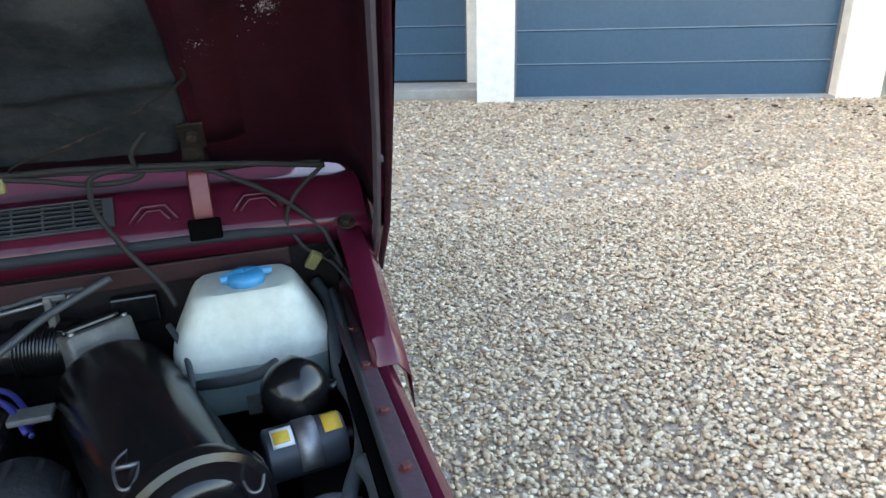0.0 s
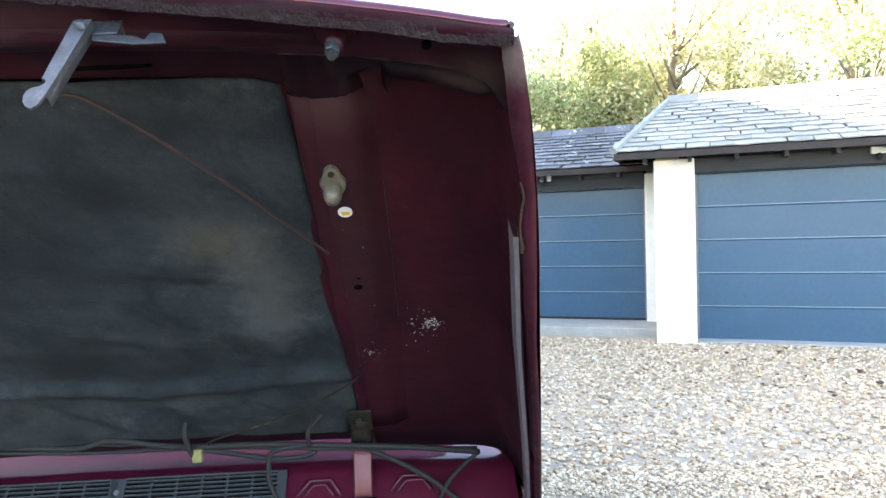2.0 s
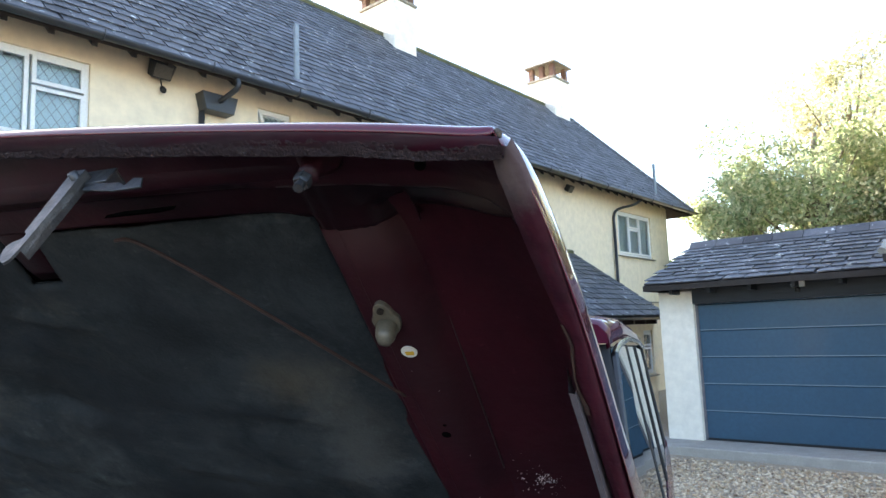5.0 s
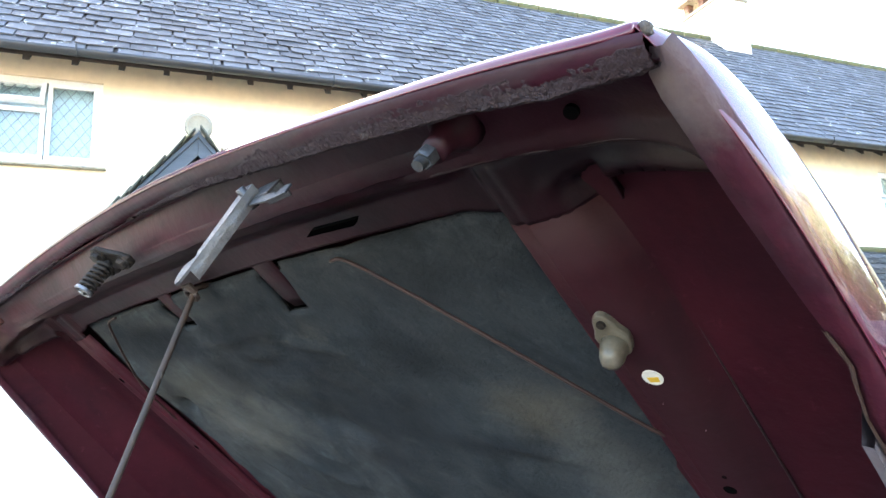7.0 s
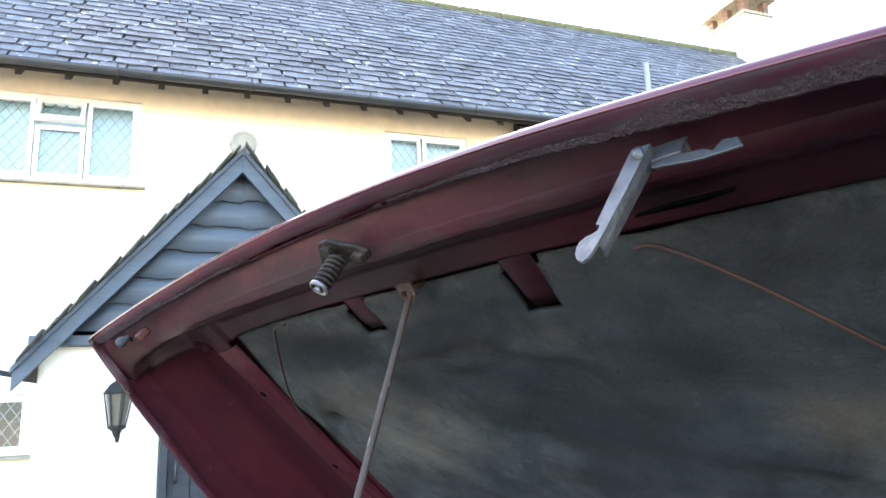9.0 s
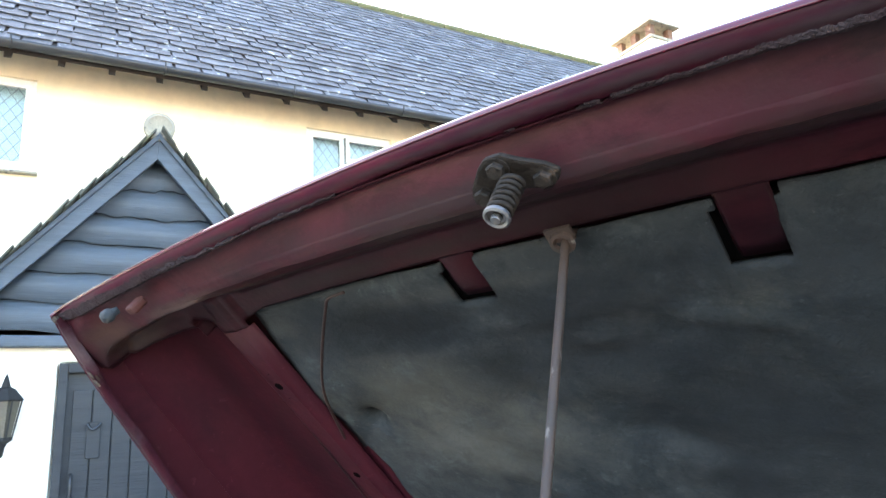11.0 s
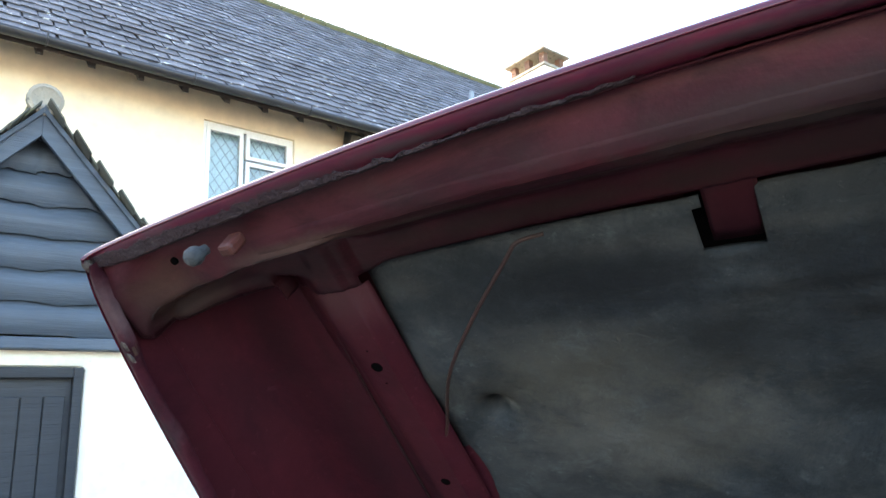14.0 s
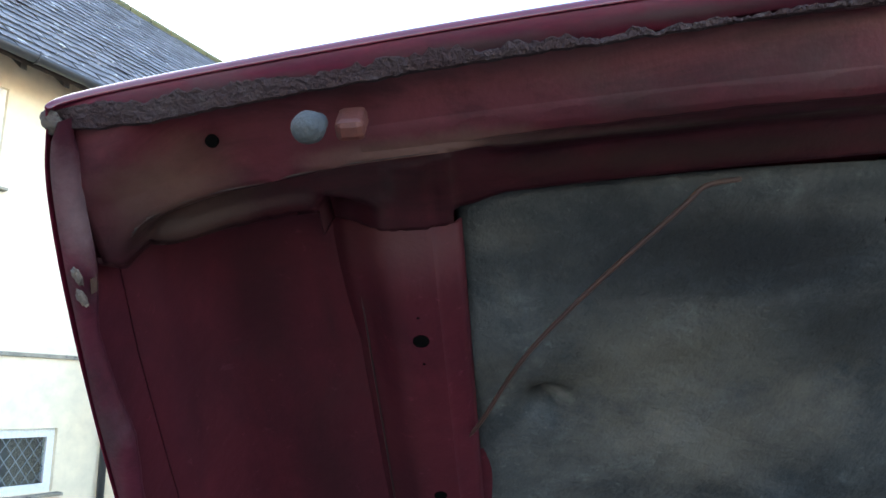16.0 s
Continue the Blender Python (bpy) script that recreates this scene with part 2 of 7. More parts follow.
    purple=material("dusty_maroon_flange", (0.055, 0.022, 0.032), (0.035, 0.018, 0.024), 0.6, 0, 10, bump=0.2, spots=(0.09, 0.07, 0.07), spot_scale=20, spot_amount=0.35),
    hinge_red=material("faded_red_strap", (0.15, 0.03, 0.036), (0.11, 0.022, 0.028), 0.4, 0, 14, bump=0.1, spots=(0.22, 0.09, 0.085), spot_scale=30, spot_amount=0.3),
    seal=material("dusty_rubber_seal", (0.024, 0.029, 0.037), (0.015, 0.018, 0.023), 0.6, 0, 14, bump=0.2),
    trim=material("grey_black_plastic", (0.03, 0.035, 0.04), (0.022, 0.025, 0.03), 0.5, 0, 20, bump=0.05),
    bolt_red=material("rusty_red_bolt", (0.12, 0.03, 0.03), (0.07, 0.02, 0.02), 0.5, 0.2, 40),
    yellowed=material("dull_yellow_plastic", (0.24, 0.23, 0.08), (0.15, 0.14, 0.06), 0.5, 0, 30),
    canister=material("slate_blue_tin", (0.03, 0.036, 0.045), (0.022, 0.026, 0.033), 0.35, 0.2, 14, bump=0.05),
    dull_alloy=material("oily_alloy", (0.04, 0.04, 0.042), (0.016, 0.016, 0.018), 0.5, 0.3, 16, bump=0.3, spots=(0.015, 0.014, 0.013), spot_scale=18),
    lead_blue=material("violet_lead", (0.03, 0.03, 0.2), (0.02, 0.02, 0.13), 0.5, 0, 20),
    copper=material("rust_red_wire", (0.042, 0.017, 0.014), (0.026, 0.013, 0.012), 0.6, 0.2, 40, bump=0.2),
)
for k in ("paint", "paint_skin"):
    M[k].node_tree.nodes["Principled BSDF"].inputs["Specular IOR Level"].default_value = 0.08
M["paint_under"].node_tree.nodes["Principled BSDF"].inputs["Specular IOR Level"].default_value = 0.12
M["greasy"].node_tree.nodes["Principled BSDF"].inputs["Specular IOR Level"].default_value = 0.2
for k in ("paint_hem", "paint_channel", "hem_worn"):
    M[k].node_tree.nodes["Principled BSDF"].inputs["Specular IOR Level"].default_value = 0.16
for k in ("scab", "paint_shelf"):
    M[k].node_tree.nodes["Principled BSDF"].inputs["Specular IOR Level"].default_value = 0.25
for k in ("rubber", "soot_black", "seal"):
    M[k].node_tree.nodes["Principled BSDF"].inputs["Specular IOR Level"].default_value = 0.2
for k in ("dark", "felt", "room"):
    M[k].node_tree.nodes["Principled BSDF"].inputs["Specular IOR Level"].default_value = 0.0 if k == "dark" else 0.12
def darken_towards(mat, vec, darker, low, high):
    """Large noisy darkening, dirt and painted-in shade, over a surface, thicker towards one end of it."""
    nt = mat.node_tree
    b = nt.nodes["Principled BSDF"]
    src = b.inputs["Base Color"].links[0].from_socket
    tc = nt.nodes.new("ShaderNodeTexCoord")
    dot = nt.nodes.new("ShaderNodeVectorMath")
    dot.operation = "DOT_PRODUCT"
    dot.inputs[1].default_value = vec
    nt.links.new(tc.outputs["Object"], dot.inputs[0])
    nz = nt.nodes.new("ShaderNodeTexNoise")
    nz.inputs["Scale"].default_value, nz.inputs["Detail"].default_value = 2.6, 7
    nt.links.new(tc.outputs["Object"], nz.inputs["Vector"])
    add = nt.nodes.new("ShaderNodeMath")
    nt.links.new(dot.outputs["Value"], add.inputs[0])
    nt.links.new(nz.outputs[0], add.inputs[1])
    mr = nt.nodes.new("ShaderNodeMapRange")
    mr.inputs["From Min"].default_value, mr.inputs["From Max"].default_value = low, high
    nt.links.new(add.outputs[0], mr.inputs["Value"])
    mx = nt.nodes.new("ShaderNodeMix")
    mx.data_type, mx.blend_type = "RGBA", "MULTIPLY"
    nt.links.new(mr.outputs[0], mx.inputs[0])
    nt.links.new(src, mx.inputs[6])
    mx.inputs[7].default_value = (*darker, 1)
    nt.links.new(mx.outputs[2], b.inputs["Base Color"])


def patch(mat, centre, radius, colour, amount=0.8, wobble=1.1):
    """An uneven patch, for stains and painted-in tone: colour laid over a surface round a point of it."""
    nt = mat.node_tree
    b = nt.nodes["Principled BSDF"]
    src = b.inputs["Base Color"].links[0].from_socket
    tc = nt.nodes.new("ShaderNodeTexCoord")
    mp = nt.nodes.new("ShaderNodeMapping")
    mp.vector_type = "TEXTURE"
    mp.inputs["Location"].default_value, mp.inputs["Scale"].default_value = centre, radius
    nt.links.new(tc.outputs["Object"], mp.inputs["Vector"])
    ln = nt.nodes.new("ShaderNodeVectorMath")
    ln.operation = "LENGTH"
    nt.links.new(mp.outputs[0], ln.inputs[0])
    nz = nt.nodes.new("ShaderNodeTexNoise")
    nz.inputs["Scale"].default_value, nz.inputs["Detail"].default_value, nz.inputs["Roughness"].default_value = 11.0, 9, 0.75
    nt.links.new(tc.outputs["Object"], nz.inputs["Vector"])
    add = nt.nodes.new("ShaderNodeMath")
    add.operation = "MULTIPLY_ADD"
    nt.links.new(nz.outputs[0], add.inputs[0])
    add.inputs[1].default_value = wobble * 2
    nt.links.new(ln.outputs["Value"], add.inputs[2])
    mr = nt.nodes.new("ShaderNodeMapRange")
    mr.inputs["From Min"].default_value, mr.inputs["From Max"].default_value = 1.0 + wobble, 0.15 + wobble
    mr.inputs["To Max"].default_value = amount
    nt.links.new(add.outputs[0], mr.inputs["Value"])
    mx = nt.nodes.new("ShaderNodeMix")
    mx.data_type = "RGBA"
    nt.links.new(mr.outputs[0], mx.inputs[0])
    nt.links.new(src, mx.inputs[6])
    mx.inputs[7].default_value = (*colour, 1)
    nt.links.new(mx.outputs[2], b.inputs["Base Color"])


def grime(mat, scale, low, high, tint, amount=1.0, stretch=(1, 1, 1)):
    """Sharp-edged fine dirt over a surface."""
    nt = mat.node_tree
    b = nt.nodes["Principled BSDF"]
    src = b.inputs["Base Color"].links[0].from_socket
    tc = nt.nodes.new("ShaderNodeTexCoord")
    mp = nt.nodes.new("ShaderNodeMapping")
    mp.inputs["Scale"].default_value, mp.inputs["Location"].default_value = stretch, (scale, 3.1, 0)
    nt.links.new(tc.outputs["Object"], mp.inputs["Vector"])
    nz = nt.nodes.new("ShaderNodeTexNoise")
    nz.inputs["Scale"].default_value, nz.inputs["Detail"].default_value, nz.inputs["Roughness"].default_value = scale, 11, 0.72
    nz.inputs["Distortion"].default_value = 0.5
    nt.links.new(mp.outputs[0], nz.inputs["Vector"])
    mr = nt.nodes.new("ShaderNodeMapRange")
    mr.inputs["From Min"].default_value, mr.inputs["From Max"].default_value = low, high
    mr.inputs["To Max"].default_value = amount
    nt.links.new(nz.outputs[0], mr.inputs["Value"])
    mx = nt.nodes.new("ShaderNodeMix")
    mx.data_type, mx.blend_type = "RGBA", "MULTIPLY"
    nt.links.new(mr.outputs[0], mx.inputs[0])
    nt.links.new(src, mx.inputs[6])
    mx.inputs[7].default_value = (*tint, 1)
    nt.links.new(mx.outputs[2], b.inputs["Base Color"])


grime(M["paint_channel"], 9, 0.47, 0.58, (0.5, 0.55, 0.6), 0.85, (0.6, 1.6, 1.6))
grime(M["paint_channel"], 60, 0.58, 0.68, (1.8, 2.0, 1.9), 0.35)
grime(M["paint_under"], 7, 0.46, 0.60, (0.62, 0.75, 0.8), 0.8, (1.5, 0.6, 1))
grime(M["paint_under"], 70, 0.60, 0.68, (2.2, 3.0, 2.6), 0.55)
grime(M["paint_hem"], 16, 0.46, 0.6, (0.55, 0.9, 0.9), 0.8, (0.5, 2, 2))
grime(M["hem_worn"], 16, 0.46, 0.58, (0.5, 0.6, 0.6), 0.8)
grime(M["felt"], 9, 0.46, 0.60, (0.55, 0.58, 0.62), 0.85)
grime(M["felt"], 22, 0.56, 0.66, (1.7, 1.75, 1.7), 0.6)
grime(M["felt"], 110, 0.60, 0.68, (2.2, 2.2, 2.1), 0.6)
darken_towards(M["paint_under"], (0.25, 0.0, 0.0), (0.58, 0.58, 0.63), 0.36, 0.72)
darken_towards(M["paint_channel"], (0.0, 3.0, 0.0), (0.4, 0.4, 0.45), 0.55, 0.95)
darken_towards(M["paint_hem"], (0.9, 0.0, 0.0), (0.35, 0.5, 0.5), 0.3, 0.75)
# channel and felt: dirt, plus the dimmer light on the +u side painted in
darken_towards(M["paint_channel"], (0.6, 0.0, 0.0), (0.5, 0.55, 0.62), 0.3, 0.8)
darken_towards(M["felt"], (0.55, 0.1, 0.0), (0.72, 0.75, 0.78), 0.36, 0.75)
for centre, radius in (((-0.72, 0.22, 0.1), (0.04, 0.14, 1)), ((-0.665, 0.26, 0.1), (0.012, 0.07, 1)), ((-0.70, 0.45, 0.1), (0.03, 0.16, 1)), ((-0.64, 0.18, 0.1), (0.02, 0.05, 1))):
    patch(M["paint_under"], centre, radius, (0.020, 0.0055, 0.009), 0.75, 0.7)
for centre, radius, colour, amount in (((0.40, 0.405, 0.1), (0.09, 0.07, 1), (0.085, 0.076, 0.058), 0.5), ((0.44, 0.60, 0.1), (0.07, 0.12, 1), (0.066, 0.072, 0.078), 0.6), ((-0.50, 0.175, 0.1), (0.06, 0.024, 1), (0.10, 0.10, 0.092), 0.3),
                                       ((-0.25, 0.168, 0.1), (0.15, 0.016, 1), (0.09, 0.09, 0.083), 0.3), ((-0.1, 0.172, 0.1), (0.12, 0.014, 1), (0.085, 0.085, 0.078), 0.25), ((-0.36, 0.33, 0.1), (0.2, 0.09, 1), (0.075, 0.071, 0.056), 0.5),
                                       # torn dent: pale frayed felt, the shade in the hole painted dark
                                       ((-0.458, 0.374, 0.1), (0.018, 0.016, 1), (0.14, 0.145, 0.14), 0.7), ((-0.475, 0.368, 0.1), (0.016, 0.015, 1), (0.006, 0.007, 0.008), 1.0), ((0.0, 0.3, 0.1), (0.16, 0.05, 1), (0.016, 0.02, 0.026), 0.6), ((-0.25, 0.24, 0.1), (0.13, 0.03, 1), (0.014, 0.018, 0.024), 0.7),
                                       ((0.05, 0.52, 0.1), (0.12, 0.05, 1), (0.012, 0.014, 0.018), 0.7), ((0.30, 0.47, 0.1), (0.10, 0.03, 1), (0.012, 0.015, 0.02), 0.7), ((0.2, 0.86, 0.1), (0.2, 0.04, 1), (0.06, 0.068, 0.075), 0.5)):
    patch(M["felt"], centre, radius, colour, amount)
for u in (-0.45, -0.25, 0.0, 0.2, 0.4):
    patch(M["felt"], (u, 0.2, 0.1), (0.17, 0.055, 1), (0.017, 0.02, 0.024), 0.6)
for centre, radius in (((0.1, 0.42, 0.1), (0.2, 0.13, 1)), ((0.12, 0.72, 0.1), (0.22, 0.18, 1)), ((0.28, 0.3, 0.1), (0.14, 0.08, 1))):
    patch(M["felt"], centre, radius, (0.014, 0.017, 0.021), 0.85, 0.7)
patch(M["felt"], (0.45, 0.5, 0.1), (0.07, 0.18, 1), (0.075, 0.077, 0.072), 0.4)
patch(M["felt"], (-0.3, 0.44, 0.1), (0.2, 0.1, 1), (0.105, 0.104, 0.092), 0.5)
for centre, radius in (((-0.06, 0.23, 0.1), (0.17, 0.07, 1)), ((-0.3, 0.21, 0.1), (0.12, 0.06, 1)), ((-0.2, 0.3, 0.1), (0.09, 0.06, 1))):
    patch(M["felt"], centre, radius, (0.013, 0.015, 0.018), 0.75)
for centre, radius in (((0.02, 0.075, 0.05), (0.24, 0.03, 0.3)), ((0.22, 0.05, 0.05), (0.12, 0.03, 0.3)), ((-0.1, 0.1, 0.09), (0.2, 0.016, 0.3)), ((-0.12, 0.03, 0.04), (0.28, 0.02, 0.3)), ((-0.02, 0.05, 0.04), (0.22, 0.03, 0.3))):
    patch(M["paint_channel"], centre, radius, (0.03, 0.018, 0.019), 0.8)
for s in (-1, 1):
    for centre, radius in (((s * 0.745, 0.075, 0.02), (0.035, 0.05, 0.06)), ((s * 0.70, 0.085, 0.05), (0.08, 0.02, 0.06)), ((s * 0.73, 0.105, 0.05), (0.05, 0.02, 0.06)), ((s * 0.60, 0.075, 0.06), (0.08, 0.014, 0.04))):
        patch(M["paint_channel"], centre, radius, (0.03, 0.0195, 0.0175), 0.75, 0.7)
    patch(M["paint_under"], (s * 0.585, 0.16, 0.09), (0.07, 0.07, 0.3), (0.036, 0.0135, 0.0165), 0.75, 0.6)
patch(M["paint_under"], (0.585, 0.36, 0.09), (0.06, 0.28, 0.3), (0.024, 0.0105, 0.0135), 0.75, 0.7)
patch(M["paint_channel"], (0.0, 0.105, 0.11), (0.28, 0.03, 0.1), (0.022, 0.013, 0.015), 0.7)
# steep second facet: grease, with the shade of its slope painted in
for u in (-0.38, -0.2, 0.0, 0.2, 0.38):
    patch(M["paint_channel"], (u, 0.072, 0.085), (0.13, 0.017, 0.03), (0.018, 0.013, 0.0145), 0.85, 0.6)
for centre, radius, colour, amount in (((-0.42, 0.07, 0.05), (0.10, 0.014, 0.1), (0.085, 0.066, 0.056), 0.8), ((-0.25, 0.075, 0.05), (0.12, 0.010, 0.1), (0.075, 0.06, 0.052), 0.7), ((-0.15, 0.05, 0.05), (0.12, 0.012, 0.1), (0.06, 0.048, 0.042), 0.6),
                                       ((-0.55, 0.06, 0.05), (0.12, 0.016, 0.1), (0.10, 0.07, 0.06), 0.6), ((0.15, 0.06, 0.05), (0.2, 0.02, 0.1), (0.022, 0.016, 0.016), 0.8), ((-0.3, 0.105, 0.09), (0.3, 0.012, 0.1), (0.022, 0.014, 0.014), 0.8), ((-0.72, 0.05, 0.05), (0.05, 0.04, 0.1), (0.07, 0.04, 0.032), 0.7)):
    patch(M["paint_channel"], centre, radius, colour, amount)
M["clear"] = glass("window_glass")
M["tinted"] = glass("tinted_car_glass", (0.05, 0.095, 0.125))
M["privacy"] = glass("dark_side_glass", (0.03, 0.05, 0.065), ior=1.28)


def many_coloured(name, stops, rough=0.7, translucent=0.0, bump=0.0):
    """Each loose piece takes its own colour from a ramp."""
    mm = bpy.data.materials.new(name)
    mm.use_nodes = True
    nodes, links = mm.node_tree.nodes, mm.node_tree.links
    b = nodes["Principled BSDF"]
    geo = nodes.new("ShaderNodeNewGeometry")
    cr = nodes.new("ShaderNodeValToRGB")
    cr.color_ramp.interpolation = "LINEAR"
    for k, (pos, c) in enumerate(stops):
        e = cr.color_ramp.elements[k] if k < 2 else cr.color_ramp.elements.new(pos)
        e.position, e.color = pos, (*c, 1)
    links.new(geo.outputs["Random Per Island"], cr.inputs[0])
    tc = nodes.new("ShaderNodeTexCoord")
    nz = nodes.new("ShaderNodeTexNoise")
    nz.inputs["Scale"].default_value, nz.inputs["Detail"].default_value = (0.8 if translucent else 45.0), 4
    links.new(tc.outputs["Object"], nz.inputs["Vector"])
    mr = nodes.new("ShaderNodeMapRange")
    mr.inputs["From Min"].default_value, mr.inputs["From Max"].default_value = 0.3, 0.7
    mr.inputs["To Min"].default_value, mr.inputs["To Max"].default_value = 0.72, 1.2
    links.new(nz.outputs[0], mr.inputs["Value"])
    hs = nodes.new("ShaderNodeHueSaturation")
    links.new(mr.outputs[0], hs.inputs["Value"])
    links.new(cr.outputs[0], hs.inputs["Color"])
    links.new(hs.outputs[0], b.inputs["Base Color"])
    b.inputs["Roughness"].default_value = rough
    if bump:
        bp = nodes.new("ShaderNodeBump")
        bp.inputs["Strength"].default_value, bp.inputs["Distance"].default_value = bump, 0.003
        links.new(nz.outputs[0], bp.inputs["Height"])
        links.new(bp.outputs[0], b.inputs["Normal"])
    if translucent:
        tr = nodes.new("ShaderNodeBsdfTranslucent")
        links.new(hs.outputs[0], tr.inputs["Color"])
        mx = nodes.new("ShaderNodeMixShader")
        mx.inputs[0].default_value = translucent
        links.new(b.outputs[0], mx.inputs[1])
        links.new(tr.outputs[0], mx.inputs[2])
        links.new(mx.outputs[0], nodes["Material Output"].inputs["Surface"])
    return mm


M["gravel"] = many_coloured("pea_shingle", [(0.0, (0.689, 0.576, 0.421)), (1.0, (0.459, 0.356, 0.240)), (0.2, (0.584, 0.447, 0.292)), (0.38, (0.420, 0.264, 0.145)), (0.5, (0.716, 0.612, 0.454)), (0.64, (0.525, 0.375, 0.215)), (0.76, (0.207, 0.134, 0.090)), (0.88, (0.632, 0.503, 0.333))], 0.7, bump=0.3)
M["leaf_green"] = many_coloured("autumn_green_leaves", [(0.0, (0.194, 0.270, 0.120)), (1.0, (0.601, 0.580, 0.360)), (0.4, (0.369, 0.420, 0.216)), (0.75, (0.524, 0.530, 0.312))], 0.5, 0.55)
M["leaf_gold"] = many_coloured("autumn_gold_leaves", [(0.0, (0.369, 0.400, 0.204)), (1.0, (0.679, 0.600, 0.432)), (0.4, (0.563, 0.530, 0.324)), (0.75, (0.640, 0.620, 0.456))], 0.5, 0.55)


# ---------------------------------------------------------------- building helpers
WORLD_OF = {}
BASE = Matrix.Identity(4)


def thing(name, m, label, category, group="", kind=""):
    ob = new(name)
    ob.empty_display_size = 0.1
    m = BASE @ m
    ob.matrix_basis = m
    WORLD_OF[ob] = m
    return tagged(ob, label, category, group, kind)


def part(name, bm, mat, parent, label="", smooth=False, at=None, solid=0.0, offset=-1.0, bevel=0.0):
    """One mesh object under a thing or part. at: the matrix by which the mesh is laid into the world."""
    if isinstance(bm, bpy.types.Mesh):
        me = bm
    else:
        bmesh.ops.recalc_face_normals(bm, faces=bm.faces)
        me = bpy.data.meshes.new(name)
        bm.to_mesh(me)
        bm.free()
        me.materials.append(mat)
        if smooth:
            me.shade_smooth() if smooth is True else me.set_sharp_from_angle(angle=radians(smooth))
            if smooth is not True:
                for p in me.polygons:
                    p.use_smooth = True
    ob = new(name, me)
    w = BASE @ (at or Matrix.Identity(4))
    WORLD_OF[ob] = w
    ob.matrix_basis = w
    if parent:
        ob.parent = parent
        ob.matrix_parent_inverse = WORLD_OF[parent].inverted()
    if label:
        ob["label"] = label
    if solid:
        s = ob.modifiers.new("thickness", "SOLIDIFY")
        s.thickness, s.offset = solid, offset
    if bevel:
        bv = ob.modifiers.new("bevel", "BEVEL")
        bv.width, bv.segments, bv.limit_method = bevel, 2, "ANGLE"
    return ob


def box(bm, x0, x1, y0, y1, z0, z1, m=None):
    vs = [bm.verts.new((x, y, z)) for x in (x0, x1) for y in (y0, y1) for z in (z0, z1)]
    for f in ((0, 1, 3, 2), (4, 6, 7, 5), (0, 4, 5, 1), (2, 3, 7, 6), (0, 2, 6, 4), (1, 5, 7, 3)):
        bm.faces.new([vs[i] for i in f])
    if m:
        for v in vs:
            v.co = m @ v.co
    return vs


def boxes(*list_of):
    bm = bmesh.new()
    for b in list_of:
        box(bm, *b)
    return bm


def prism(bm, poly, a, b, axes="xz", m=None):
    """A polygon in two axes, drawn out along the third from a to b."""
    order = {"xz": lambda p, q, r: (p, r, q), "xy": lambda p, q, r: (p, q, r), "yz": lambda p, q, r: (r, p, q)}[axes]
    lo = [bm.verts.new(order(p, q, a)) for p, q in poly]
    hi = [bm.verts.new(order(p, q, b)) for p, q in poly]
    bm.faces.new(lo)
    bm.faces.new(hi[::-1])
    for i in range(len(poly)):
        j = (i + 1) % len(poly)
        bm.faces.new((lo[j], lo[i], hi[i], hi[j]))
    if m:
        for v in lo + hi:
            v.co = m @ v.co
    return lo + hi


def tube(bm, pts, r, sides=8, closed=False, caps=True):
    """A round bar through points; r may be one radius or one a point."""
    pts = [Vector(p) for p in pts]
    rings, up = [], None
    n = len(pts)
    for i, p in enumerate(pts):
        d = (pts[min(i + 1, n - 1)] - pts[max(i - 1, 0)]).normalized()
        if closed:
            d = (pts[(i + 1) % n] - pts[i - 1]).normalized()
        if up is None:
            up = d.orthogonal().normalized()
        up = (up - d * up.dot(d)).normalized()
        side = d.cross(up)
        rr = r[i] if isinstance(r, (list, tuple)) else r
        rings.append([bm.verts.new(p + (up * math.cos(2 * math.pi * k / sides) + side * math.sin(2 * math.pi * k / sides)) * rr) for k in range(sides)])
    for a, b in zip(rings, rings[1:] + ([rings[0]] if closed else [])):
        for k in range(sides):
            bm.faces.new((a[k], a[(k + 1) % sides], b[(k + 1) % sides], b[k]))
    if caps and not closed:
        bm.faces.new(rings[0][::-1])
        bm.faces.new(rings[-1])
    return bm


def smooth_line(pts, n=8):
    """Points along a smooth curve through the given ones."""
    pts = [Vector(p) for p in pts]
    out = []
    for i in range(len(pts) - 1):
        a, b, c, d = pts[max(i - 1, 0)], pts[i], pts[i + 1], pts[min(i + 2, len(pts) - 1)]
        for k in range(n):
            t = k / n
            out.append(0.5 * ((2 * b) + (c - a) * t + (2 * a - 5 * b + 4 * c - d) * t * t + (3 * b - a - 3 * c + d) * t ** 3))
    return out + [pts[-1]]


def lathe(bm, profile, centre, axis, sides=20):
    """A turned body: (radius, height) along axis from centre."""
    ax = Vector(axis).normalized()
    up = ax.orthogonal().normalized()
    sd = ax.cross(up)
    c = Vector(centre)
    rings = []
    for r, h in profile:
        if r < 1e-5:
            rings.append([bm.verts.new(c + ax * h)])
        else:
            rings.append([bm.verts.new(c + ax * h + (up * math.cos(2 * math.pi * k / sides) + sd * math.sin(2 * math.pi * k / sides)) * r) for k in range(sides)])
    for a, b in zip(rings, rings[1:]):
        for k in range(sides):
            p = [a[k % len(a)], a[(k + 1) % len(a)], b[(k + 1) % len(b)], b[k % len(b)]]
            p = [v for i, v in enumerate(p) if v not in p[:i]]
            if len(p) > 2:
                bm.faces.new(p)
